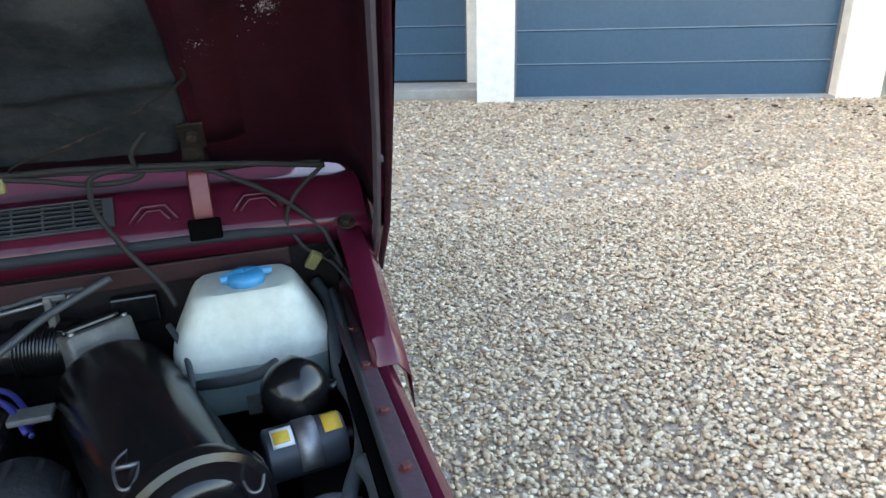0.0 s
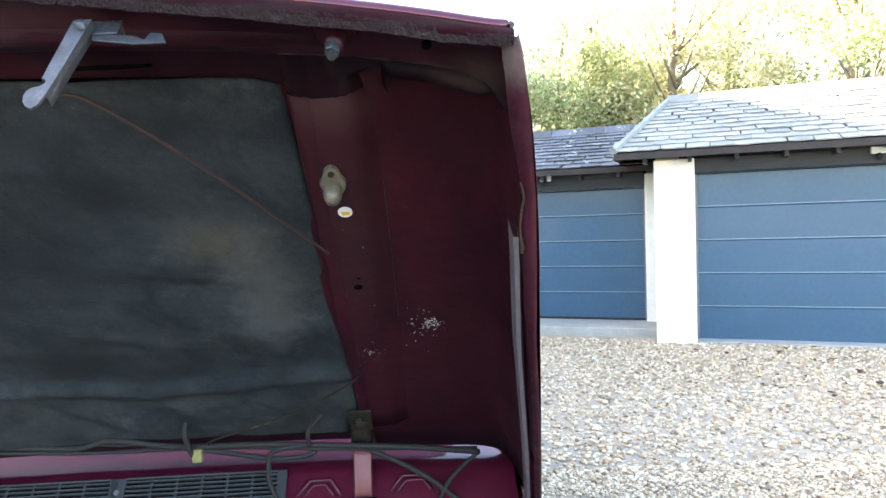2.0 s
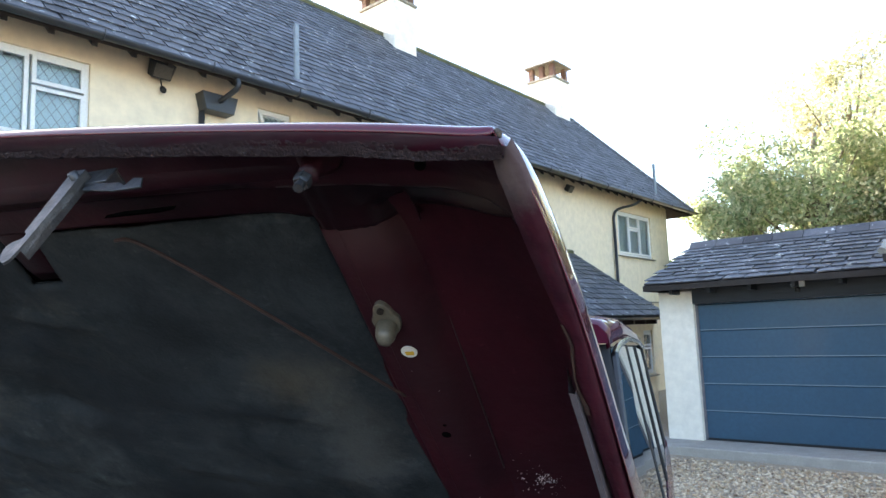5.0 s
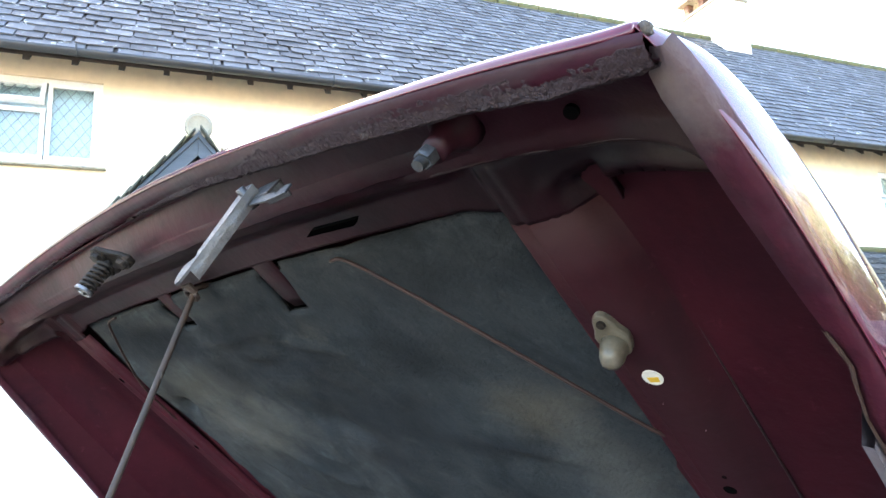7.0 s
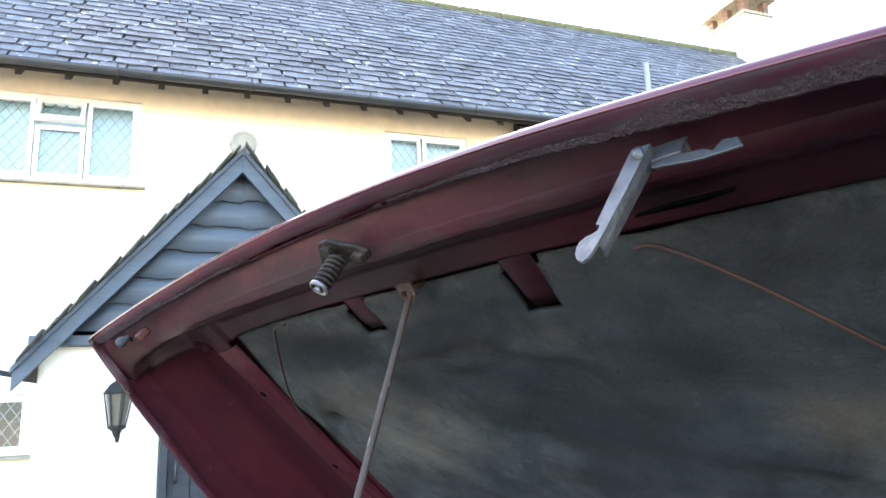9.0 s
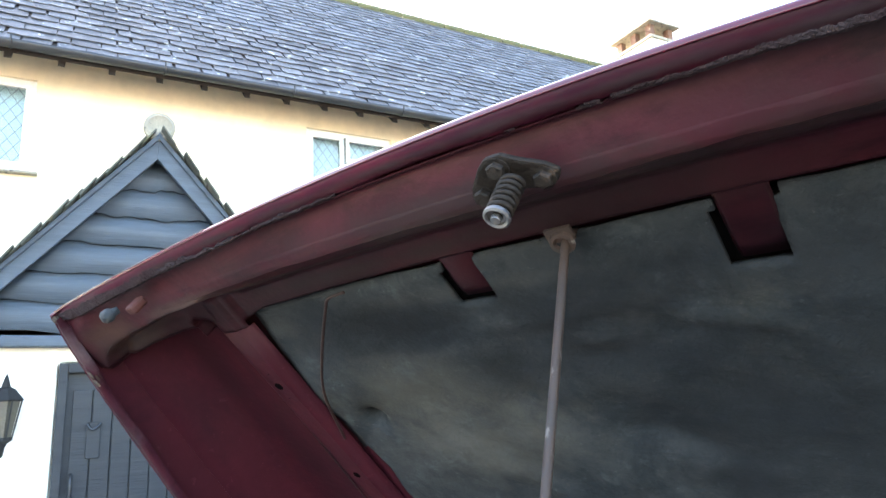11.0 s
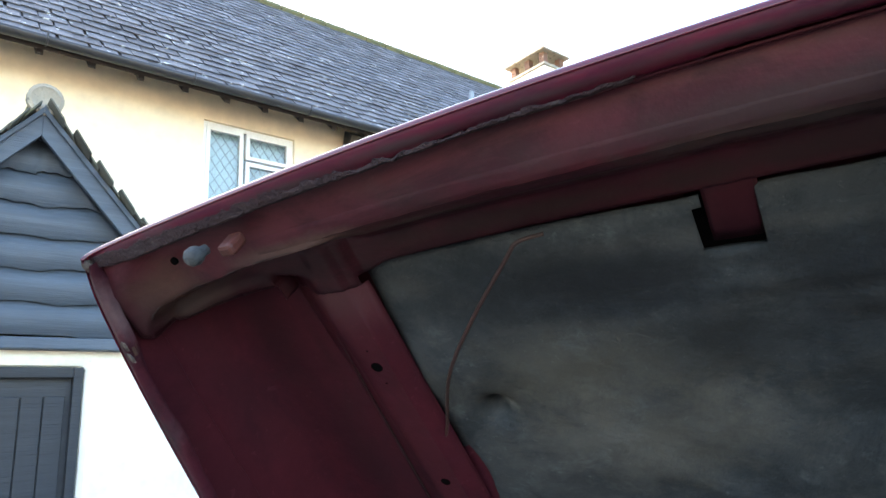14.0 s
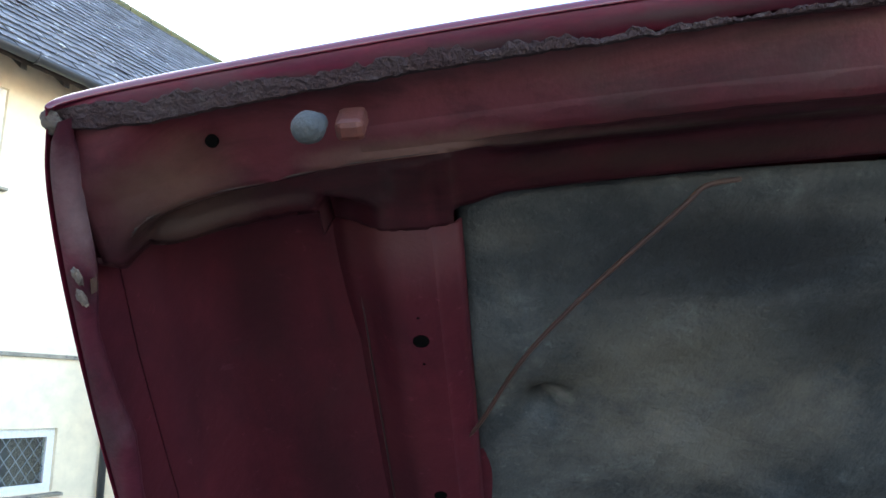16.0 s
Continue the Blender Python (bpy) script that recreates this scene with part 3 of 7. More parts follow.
    for ring, flip in ((rings[0], True), (rings[-1], False)):
        if len(ring) > 2:
            bm.faces.new(ring[::-1] if flip else ring)
    return bm


def grid(bm, rows):
    """A sheet from rows of points."""
    vs = [[bm.verts.new(p) for p in row] for row in rows]
    for a, b in zip(vs, vs[1:]):
        for i in range(len(a) - 1):
            bm.faces.new((a[i], a[i + 1], b[i + 1], b[i]))
    return vs


def holed_wall(bm, x0, x1, z0, z1, y0, y1, holes):
    """A wall slab with rectangular openings (x0, x1, z0, z1) right through it, in one connected piece."""
    xs = sorted({x for x in (x0, x1, *[h[0] for h in holes], *[h[1] for h in holes]) if x0 <= x <= x1})
    zs = sorted({z for z in (z0, z1, *[h[2] for h in holes], *[h[3] for h in holes]) if z0 <= z <= z1})
    solid = {(i, j) for i in range(len(xs) - 1) for j in range(len(zs) - 1)
             if not any(h[0] < (xs[i] + xs[i + 1]) / 2 < h[1] and h[2] < (zs[j] + zs[j + 1]) / 2 < h[3] for h in holes)}
    made = {}

    def vert(i, j, y):
        return made.setdefault((i, j, y), bm.verts.new((xs[i], y, zs[j])) if (i, j, y) not in made else made[i, j, y])

    for i, j in solid:
        for y in (y0, y1):
            bm.faces.new([vert(*p, y) for p in ((i, j), (i + 1, j), (i + 1, j + 1), (i, j + 1))])
        for (di, dj), (p, q) in (((-1, 0), ((i, j), (i, j + 1))), ((1, 0), ((i + 1, j), (i + 1, j + 1))), ((0, -1), ((i, j), (i + 1, j))), ((0, 1), ((i, j + 1), (i + 1, j + 1)))):
            if (i + di, j + dj) not in solid:
                bm.faces.new((vert(*p, y0), vert(*q, y0), vert(*q, y1), vert(*p, y1)))


def slate_mesh(name, w, length, t, r, mat):
    """One slate: a thin slab with a ragged lower edge. x across, y up the slope, z out."""
    bm = bmesh.new()
    low = [(-w / 2 + w * k / 4, r.uniform(-0.012, 0.012) + (r.uniform(0.0, 0.03) if k in (0, 4) else 0.0)) for k in range(5)]
    poly = low + [(w / 2, length), (-w / 2, length)]
    prism(bm, poly, 0, t, "xy")
    me = bpy.data.meshes.new(name)
    bmesh.ops.recalc_face_normals(bm, faces=bm.faces)
    bm.to_mesh(me)
    bm.free()
    me.materials.append(mat)
    return me


def slates(parent, m, x_at, rise, across, exposure, width, mat, near, seed, outline=None, thick=0.012):
    """Courses of slates on a slope. m: frame with x along the eaves, y up the slope, z out of it. x_at(y): the run (x0, x1) of a course.
    near(x, y): whether a slate is a part of its own; the rest are joined into one mesh."""
    r = random.Random(seed)
    meshes = [slate_mesh("slate", width * k, exposure * 1.55, thick, r, mat) for k in (0.92, 0.97, 1.0, 0.95, 0.9)]
    rest_v, rest_f, made = [], [], 0
    tilt = math.atan2(thick * 1.25, exposure)
    y, row = 0.0, 0
    while y < across:
        x0, x1 = x_at(y)
        x = x0 - (width / 2 if row % 2 else 0) + width / 2
        while x < x1 + width * 0.3:
            xx = min(max(x, x0 + width * 0.25), x1 - width * 0.25) + r.uniform(-0.012, 0.012)
            mm = m @ pose(xx, y + r.uniform(-0.014, 0.01), 0.018 + r.uniform(0, 0.004), -math.degrees(tilt) + r.uniform(-0.8, 0.5), r.uniform(-1, 1), r.uniform(-1.2, 1.2))
            me = meshes[r.randrange(5)]
            if near(xx, y) and made < 300:
                ob = new("slate", me)
                ob.parent = parent
                ob.matrix_parent_inverse = WORLD_OF[parent].inverted()
                ob.matrix_basis = mm
                made += 1
            else:
                k = len(rest_v)
                rest_v += [mm @ v.co for v in me.vertices]
                rest_f += [[k + i for i in p.vertices] for p in me.polygons]
            x += width
        y += exposure
        row += 1
    if rest_v:
        me = bpy.data.meshes.new("slates")
        me.from_pydata([tuple(v) for v in rest_v], [], rest_f)
        me.materials.append(rest_mat(mat))
        ob = new("slates", me)
        ob.parent = parent
        ob.matrix_parent_inverse = WORLD_OF[parent].inverted()
        tagged(ob, kind="stuff")


REST = {}


def rest_mat(mat):
    """The same slate stuff for joined slates, varied piece by piece."""
    if mat.name not in REST:
        spec = {"mossy_roof_slate": dict(c1=(0.115, 0.12, 0.137), c2=(0.062, 0.066, 0.077), spots=(0.46, 0.47, 0.45), spot_scale=9, spot_amount=0.36),
                "pale_garage_slate": dict(c1=(0.29, 0.285, 0.255), c2=(0.17, 0.172, 0.16), spots=(0.40, 0.35, 0.22), spot_scale=2.2, spot_amount=0.34),
                "mossy_porch_slate": dict(c1=(0.16, 0.16, 0.13), c2=(0.09, 0.095, 0.075), spots=(0.2, 0.2, 0.08), spot_scale=5, spot_amount=0.5)}[mat.name]
        REST[mat.name] = material(mat.name + "_joined", spec["c1"], spec["c2"], 0.6, 0, 3, bump=0.4, bump_scale=30, dist=0.006, spots=spec["spots"],
                                  spot_scale=spec["spot_scale"], spot_amount=spec["spot_amount"], island=0.35)
    return REST[mat.name]


def slope_frame(base, x0, y0, z0, y1, z1):
    """The frame of a roof slope in a building's own axes: x along, y up the slope, z out."""
    up = Vector((0, y1 - y0, z1 - z0)).normalized()
    out = Vector((1, 0, 0)).cross(up)
    m = Matrix(((1, 0, 0, x0), (0, up.y, out.y, y0), (0, up.z, out.z, z0), (0, 0, 0, 1)))
    return base @ m


def axes_frame(origin, along, into):
    a, b = Vector(along).normalized(), Vector(into).normalized()
    c = a.cross(b)
    return Matrix(((a.x, b.x, c.x, origin[0]), (a.y, b.y, c.y, origin[1]), (a.z, b.z, c.z, origin[2]), (0, 0, 0, 1)))


# frames of the buildings and of the raised bonnet
HM = axes_frame((-6.417, 2.676, 0), (0.3972, 0.9177, 0), (-0.9177, 0.3972, 0))
GM = axes_frame((4.378, 8.069, 0), (0.9177, -0.3972, 0), (0.3972, 0.9177, 0))
LM = axes_frame((1.431, 10.249, 0), (0.9177, -0.3972, 0), (0.3972, 0.9177, 0))
BM = axes_frame((0, 0, 1.9494), (1, 0, 0.0122), (0.0083, 0.7354, -0.6776)) @ Matrix.Translation((-0.007, 0, 0)) @ Matrix.Diagonal((1.011, 1, 1, 1))


# ---------------------------------------------------------------- ground
def ground_sheet():
    bm = bmesh.new()
    ring = [(-220, -220), (220, -220), (220, 220), (-220, 220)]
    xs = [-220, -60, -20] + [-12 + 1.0 * k for k in range(33)] + [40, 90, 220]
    ys = [-220, -60, -20] + [-8 + 1.0 * k for k in range(33)] + [40, 90, 220]
    grid(bm, [[(x, y, -0.007 + (0.012 * noise.noise(Vector((x * 0.5, y * 0.5, 0))) if abs(x) < 13 and -8 < y < 24 else 0)) for x in xs] for y in ys])
    return tagged(part("ground", bm, M["gravel_bed"], None, smooth=True), "pale shingle driveway ground round the car", "ground", kind="structure")


ground_sheet()


def stones(name, count, x0, x1, y0, y1, size, seed, mat, keep=lambda x, y: True, lift=0.0, label="", flat=0.55):
    """Loose shingle: many small rounded pebbles in one mesh."""
    bm = bmesh.new()
    bmesh.ops.create_icosphere(bm, subdivisions=1, radius=1.0)
    base = np.array([v.co[:] for v in bm.verts])
    faces = np.array([[v.index for v in f.verts] for f in bm.faces])
    bm.free()
    r = np.random.RandomState(seed)
    px, py = r.uniform(x0, x1, count), r.uniform(y0, y1, count)
    ok = np.array([keep(a, b) for a, b in zip(px, py)])
    px, py = px[ok], py[ok]
    n = len(px)
    s = size * (0.5 + 0.95 * r.uniform(0, 1, n) ** 1.6)
    shape = base[None] * (1 + r.uniform(-0.22, 0.22, (n, len(base), 1)))
    shape = shape * np.stack([r.uniform(0.75, 1.3, n), r.uniform(0.7, 1.0, n), r.uniform(0.45, 0.75, n) * flat / 0.55], -1)[:, None]
    a, b = r.uniform(0, 6.283, n), r.uniform(-0.5, 0.5, n)
    ca, sa, cb, sb = np.cos(a), np.sin(a), np.cos(b), np.sin(b)
    x, y, z = shape[..., 0], shape[..., 1], shape[..., 2]
    y, z = y * cb[:, None] - z * sb[:, None], y * sb[:, None] + z * cb[:, None]
    x, y = x * ca[:, None] - y * sa[:, None], x * sa[:, None] + y * ca[:, None]
    v = np.stack([x, y, z], -1) * s[:, None, None] + np.stack([px, py, lift + r.uniform(-0.006, 0.008, n)], -1)[:, None]
    f = (faces[None] + (np.arange(n) * len(base))[:, None, None]).reshape(-1, 3)
    me = bpy.data.meshes.new(name)
    v = v.reshape(-1, 3)
    me.vertices.add(len(v))
    me.vertices.foreach_set("co", v.ravel())
    me.loops.add(f.size)
    me.loops.foreach_set("vertex_index", f.ravel().astype(np.int32))
    me.polygons.add(len(f))
    me.polygons.foreach_set("loop_start", np.arange(0, f.size, 3, dtype=np.int32))
    me.update(calc_edges=True)
    me.validate()
    for p in (me.polygons,):
        p.foreach_set("use_smooth", np.ones(len(f), bool))
    me.materials.append(mat)
    return tagged(new(name, me), label, "gravel", kind="stuff")


def off_plinths(x, y):
    lx, ly = (x - 4.378) * 0.9177 - (y - 8.069) * 0.3972, (x - 4.378) * 0.3972 + (y - 8.069) * 0.9177
    kx, ky = (x - 1.431) * 0.9177 - (y - 10.249) * 0.3972, (x - 1.431) * 0.3972 + (y - 10.249) * 0.9177
    return not (ly > 0.0) and not (-0.55 < lx < 0.0 and ly > -0.15) and not (ky > -0.55 and kx < 3.3)


stones("gravel", 72000, 0.85, 4.9, -0.6, 3.9, 0.0122, 3, M["gravel"], off_plinths, label="pale mixed pea shingle covering the driveway")
stones("gravel", 13000, 4.75, 7.4, 2.2, 3.9, 0.0165, 5, M["gravel"], off_plinths, label="pale mixed pea shingle beside the driveway")
stones("gravel", 38000, 0.85, 9.6, 3.6, 10.2, 0.0195, 4, M["gravel"], off_plinths, label="pale mixed pea shingle before the garages")
stones("fallen_leaves", 900, 4.0, 9.5, 5.0, 8.0, 0.028, 9, material("dead_leaves", (0.10, 0.05, 0.025), (0.05, 0.03, 0.02), 0.8, 0, 12, bump=0),
       lambda x, y: off_plinths(x, y) and (x - 7.65) ** 2 + (y - 5.5) ** 2 < 0.7 * random.random() ** 2 + 0.05 or off_plinths(x, y) and random.random() < 0.16, 0.018, "scattered brown fallen leaves on the shingle", 0.15)


# ---------------------------------------------------------------- house
def window(house, x0, x1, z0, z1, lights, base, leaded=True, sill=True, y=0.06, curtain=True, opened=None):
    """A white casement window. lights: (x0, x1, z0, z1) in fractions of the window."""
    w = part("window", boxes((x0, x1, y + 0.09, y + 0.10, z0, z1)), M["room"], house, "", at=base)
    f = 0.05
    bm = boxes((x0, x0 + f, y - 0.02, y + 0.06, z0, z1), (x1 - f, x1, y - 0.02, y + 0.06, z0, z1), (x0 + f, x1 - f, y - 0.02, y + 0.06, z1 - f, z1), (x0 + f, x1 - f, y - 0.02, y + 0.06, z0, z0 + f))
    part("window_frame", bm, M["white_paint"], w, "white painted window frame", at=base, bevel=0.004)
    ww, hh = x1 - x0, z1 - z0
    for i, (a, b, c, d) in enumerate(lights):
        a, b, c, d = x0 + a * ww, x0 + b * ww, z0 + c * hh, z0 + d * hh
        s = 0.045
        tilt = Matrix.Identity(4)
        if opened == i:
            tilt = Matrix.Translation((0, y - 0.03, d)) @ pose(0, 0, 0, -24) @ Matrix.Translation((0, -(y - 0.03), -d))
        m = base @ tilt
        bm = boxes((a, a + s, y - 0.035, y + 0.03, c, d), (b - s, b, y - 0.035, y + 0.03, c, d), (a + s, b - s, y - 0.035, y + 0.03, d - s, d), (a + s, b - s, y - 0.035, y + 0.03, c, c + s))
        part("casement", bm, M["white_paint"], w, at=m, bevel=0.003)
        pane = part("pane", boxes((a + s - 0.004, b - s + 0.004, y - 0.004, y + 0.002, c + s - 0.004, d - s + 0.004)), M["clear"], w, "clear glass pane", at=m)
        pane.visible_shadow = False
        if leaded:
            bm = bmesh.new()
            step = 0.11
            u0, u1, q0, q1 = a + s, b - s, c + s, d - s
            for sign in (1, -1):
                k = -int((q1 - q0) / 1.35 / step) - 14
                while k < 60:
                    pts = []
                    p0 = u0 + k * step * 1.0
                    for tz in (q0, q1):
                        pts.append((p0 + sign * (tz - q0) / 1.4 + (0 if sign > 0 else (q1 - q0) / 1.4), tz))
                    (xa, za), (xb, zb) = pts
                    lo, hi = 0.0, 1.0
                    for bound, sg in ((u0, 1), (u1, -1)):
                        da, db = (xa - bound) * sg, (xb - bound) * sg
                        if da < 0 and db < 0:
                            lo, hi = 1, 0
                        elif da < 0:
                            lo = max(lo, da / (da - db))
                        elif db < 0:
                            hi = min(hi, da / (da - db))
                    if hi - lo > 0.02:
                        pa = (xa + (xb - xa) * lo, y - 0.006, za + (zb - za) * lo)
                        pb = (xa + (xb - xa) * hi, y - 0.006, za + (zb - za) * hi)
                        tube(bm, [pa, pb], 0.0045, 4)
                    k += 1
            tagged(part("leading", bm, M["lead"], w, "grey diamond lead cames", at=m), kind="stuff")
    # added sheet behind the panes; its pale blue paints in the reflected sky
    if curtain:
        part("curtain", boxes((x0 + 0.03, x1 - 0.03, y + 0.075, y + 0.085, z0 + 0.03, z1 - 0.03)), M["curtain"], w, at=base)
    if sill:
        bm = bmesh.new()
        prism(bm, [(-0.075, z0 - 0.045), (0.05, z0 - 0.045), (0.05, z0), (-0.075, z0 - 0.02)], x0 - 0.07, x1 + 0.07, "yz")
        part("window_sill", bm, M["stone"], w, "stone window sill", at=base, bevel=0.004)
    return w


LIGHT3 = [(0.03, 0.34, 0.05, 0.95), (0.35, 0.65, 0.05, 0.64), (0.35, 0.65, 0.66, 0.95), (0.66, 0.97, 0.05, 0.95)]
LIGHT2 = [(0.04, 0.43, 0.05, 0.95), (0.46, 0.96, 0.05, 0.61), (0.46, 0.96, 0.64, 0.95)]
UPPER = [(-2.26, -0.70, 4.14, 5.10, LIGHT3, 2), (2.06, 3.16, 4.03, 5.045, LIGHT2, None), (5.42, 5.99, 4.35, 5.06, [(0.06, 0.94, 0.06, 0.94)], 0),
         (7.78, 9.68, 3.86, 4.91, LIGHT3, 2), (11.38, 12.1, 3.54, 4.98, [(0.08, 0.92, 0.05, 0.66), (0.08, 0.92, 0.69, 0.96)], None),
         (16.55, 18.68, 3.68, 4.87, LIGHT3, None)]
LOWER = [(-2.97, -1.52, 1.42, 1.98, LIGHT3, None), (3.0, 4.035, 1.15, 1.745, [(0.04, 0.96, 0.06, 0.94)], None)]


def house():
    h = thing("house", HM, "long pale yellow rendered cottage with a mossy slate roof", "house")
    holes = [w[:4] for w in UPPER + LOWER]
    bm = bmesh.new()
    holed_wall(bm, -14, 19.9, -0.2, 5.58, 0.0, 0.32, holes)
    part("wall", bm, M["render"], h, "pale yellow rendered front wall", at=HM)
    part("wall", boxes((19.58, 19.9, 0.32, 6.0, -0.2, 5.2)), M["render"], h, at=HM)
    part("wall", boxes((-14, 19.9, 6.0, 6.3, -0.2, 5.2)), M["render"], h, at=HM)
    part("wall", boxes((-14, -13.7, 0.32, 6.0, -0.2, 5.2)), M["render"], h, at=HM)
    part("floor", boxes((-13.7, 19.58, 0.32, 6.0, 2.5, 2.6)), M["room"], h, at=HM)
    part("string_course", boxes((1.6, 19.5, -0.03, 0.0, 2.42, 2.46)), M["stone"], h, "thin projecting ledge", at=HM, bevel=0.005)
    for x0, x1, z0, z1, lights, opened in UPPER + LOWER:
        window(h, x0, x1, z0, z1, lights, HM, opened=opened, curtain=z0 > 3)
    # roof
    EY, EZ, RY, RZ = -0.47, 5.22, 3.04, 8.9
    run = math.hypot(RY - EY, RZ - EZ)
    bm = bmesh.new()
    hip = 1.6
    t = 0.1
    top = [(-14.6, EY, EZ), (20.89, EY, EZ), (20.89 - hip, RY, RZ), (-14.6, RY, RZ)]
    a = [bm.verts.new(p) for p in top]
    back = [bm.verts.new(p) for p in ((20.89, 2 * RY - EY, EZ), (-14.6, 2 * RY - EY, EZ))]
    low = [bm.verts.new((x, y, z - t)) for x, y, z in ((-14.6, EY, EZ), (20.89, EY, EZ), (20.89, 2 * RY - EY, EZ), (-14.6, 2 * RY - EY, EZ))]
    peak = [bm.verts.new((x, y, z - t * 1.4)) for x, y, z in ((20.89 - hip, RY, RZ), (-14.6, RY, RZ))]
    for f in ((a[0], a[1], a[2], a[3]), (a[3], a[2], back[0], back[1]), (a[1], back[0], a[2]), (low[0], peak[1], peak[0], low[1]), (low[1], peak[0], low[2]),
              (low[2], peak[0], peak[1], low[3]), (a[0], low[0], low[1], a[1]), (a[1], low[1], low[2], back[0]), (back[0], low[2], low[3], back[1]),
              (a[3], peak[1], low[0], a[0]), (a[3], back[1], low[3], peak[1])):
        bm.faces.new(f)
    roof = part("roof", bm, M["rafter"], h, "steep dark slate roof with pale lichen", at=HM)
    fm = slope_frame(HM, 0, EY, EZ, RY, RZ)
    slates(roof, fm, lambda y: (-14.6, 20.89 - hip * y / run), 0, run, 0.19, 0.27, M["slate"], lambda x, y: -1.6 < x < 6 and y < 1.9, 11)
    for k in range(76):
        x = -14.5 + 0.45 * k
        if x < 19.3:
            part("ridge_tile", tube(bmesh.new(), [(x, RY, RZ + 0.02), (x + 0.43, RY, RZ + 0.025)], 0.085, 8), M["moss"], roof, at=HM, smooth=40)
    # hip covering on the far end
    bm = bmesh.new()
    tube(bm, [(20.89, EY, EZ + 0.03), (20.89 - hip, RY, RZ + 0.03)], 0.07, 8)
    part("hip", bm, M["slate"], roof, at=HM)
    # rafter feet, gutter and brackets
    x = 0.39 - 0.44 * 14
    while x < 20.7:
        bm = bmesh.new()
        prism(bm, [(EY + 0.05, EZ - 0.13), (EY + 0.05, EZ - 0.06), (0.0, EZ + 0.37), (0.0, EZ + 0.24)], x - 0.03, x + 0.03, "yz")
        part("rafter", bm, M["rafter"], h, "", at=HM)
        x += 0.44
    bm = bmesh.new()
    rows = []
    for s in range(2):
        xx = (-14.6, 20.98)[s]
        rows.append([(xx, EY - 0.075 - 0.06 * math.cos(math.pi * k / 8), EZ - 0.02 - 0.06 * math.sin(math.pi * k / 8)) for k in range(9)])
    grid(bm, rows)
    part("gutter", bm, M["gutter"], h, "black half-round gutter", smooth=True, at=HM, solid=0.004)
    x = 0.42 - 1.32 * 4
    while x < 20.5:
        bm = bmesh.new()
        pts = [(x, EY - 0.075 - 0.068 * math.cos(math.pi * k / 8), EZ - 0.02 - 0.068 * math.sin(math.pi * k / 8)) for k in range(9)]
        tube(bm, [(x, EY - 0.143, EZ + 0.015)] + pts + [(x, EY + 0.02, EZ - 0.09)], 0.009, 5)
        part("gutter_bracket", bm, M["gutter"], h, "", at=HM)
        x += 1.32
    # hopper and downpipes
    bm = bmesh.new()
    tube(bm, smooth_line([(4.75, EY - 0.07, EZ - 0.08), (4.75, EY - 0.05, EZ - 0.2), (4.7, -0.12, EZ - 0.32), (4.7, -0.1, EZ - 0.4)]), 0.036, 8)
    part("downpipe", bm, M["gutter"], h, "black downpipe", at=HM, smooth=True)
    bm = bmesh.new()
    prism(bm, [(4.46, 5.02), (4.98, 5.02), (4.92, 4.78), (4.52, 4.78)], -0.2, 0.0)
    part("hopper", bm, M["gutter"], h, "black rainwater hopper", at=HM, bevel=0.01)
    for x, z in ((4.52, 4.78), (16.22, 4.3)):
        part("downpipe", tube(bmesh.new(), [(x, -0.07, z), (x, -0.07, 0.0)], 0.038, 10), M["gutter"], h, "black downpipe", at=HM, smooth=True)
    bm = tube(bmesh.new(), smooth_line([(17.0, EY - 0.07, EZ - 0.08), (16.95, -0.35, EZ - 0.2), (16.35, -0.07, EZ - 0.42), (16.22, -0.07, EZ - 0.95)]), 0.036, 8)
    part("downpipe", bm, M["gutter"], h, "black downpipe", at=HM, smooth=True)
    # vent pipes through the roof
    for x, y, l in ((6.03, -0.1, 0.85), (19.0, -0.1, 0.9)):
        z = EZ + (y - EY) * (RZ - EZ) / (RY - EY)
        part("vent_pipe", tube(bmesh.new(), [(x, y, z - 0.1), (x, y, z + l)], 0.042, 12), M["lead"], h, "grey vent pipe", at=HM, smooth=40)
    # chimneys
    for x0, x1, y0, y1, ztop, leg in ((10.97, 11.74, 2.6, 3.73, 9.73, 0.30), (18.2, 19.13, 2.6, 3.55, 9.75, 0.42)):
        c = part("chimney", boxes((x0, x1, y0, y1, 8.0, ztop)), M["white_render"], h, "white rendered chimney with brick top", at=HM, bevel=0.03)
        part("band", boxes((x0 - 0.04, x1 + 0.04, y0 - 0.04, y1 + 0.04, ztop - 0.02, ztop + 0.05)), M["stone"], c, at=HM, bevel=0.01)
        for yy in (y0 + 0.02, (y0 + y1) / 2 - 0.075, y1 - 0.17):
            for xx in (x0 + 0.02, x1 - 0.17):
                for k in range(4):
                    za = ztop + 0.05 + leg * k / 4
                    part("brick", boxes((xx + 0.006 * (k % 2), xx + 0.145 + 0.006 * (k % 2), yy, yy + 0.15, za, za + leg / 4 - 0.008)), M["brick"], c, at=HM)
        bm = bmesh.new()
        zc = ztop + 0.05 + leg
        ring = [[(x0 - 0.1 + d, y0 - 0.1 + d, z), (x1 + 0.1 - d, y0 - 0.1 + d, z), (x1 + 0.1 - d, y1 + 0.1 - d, z), (x0 - 0.1 + d, y1 + 0.1 - d, z), (x0 - 0.1 + d, y0 - 0.1 + d, z)] for d, z in ((0.06, zc), (0.0, zc + 0.005), (0.0, zc + 0.05), (0.12, zc + 0.085), (0.3, zc + 0.11))]
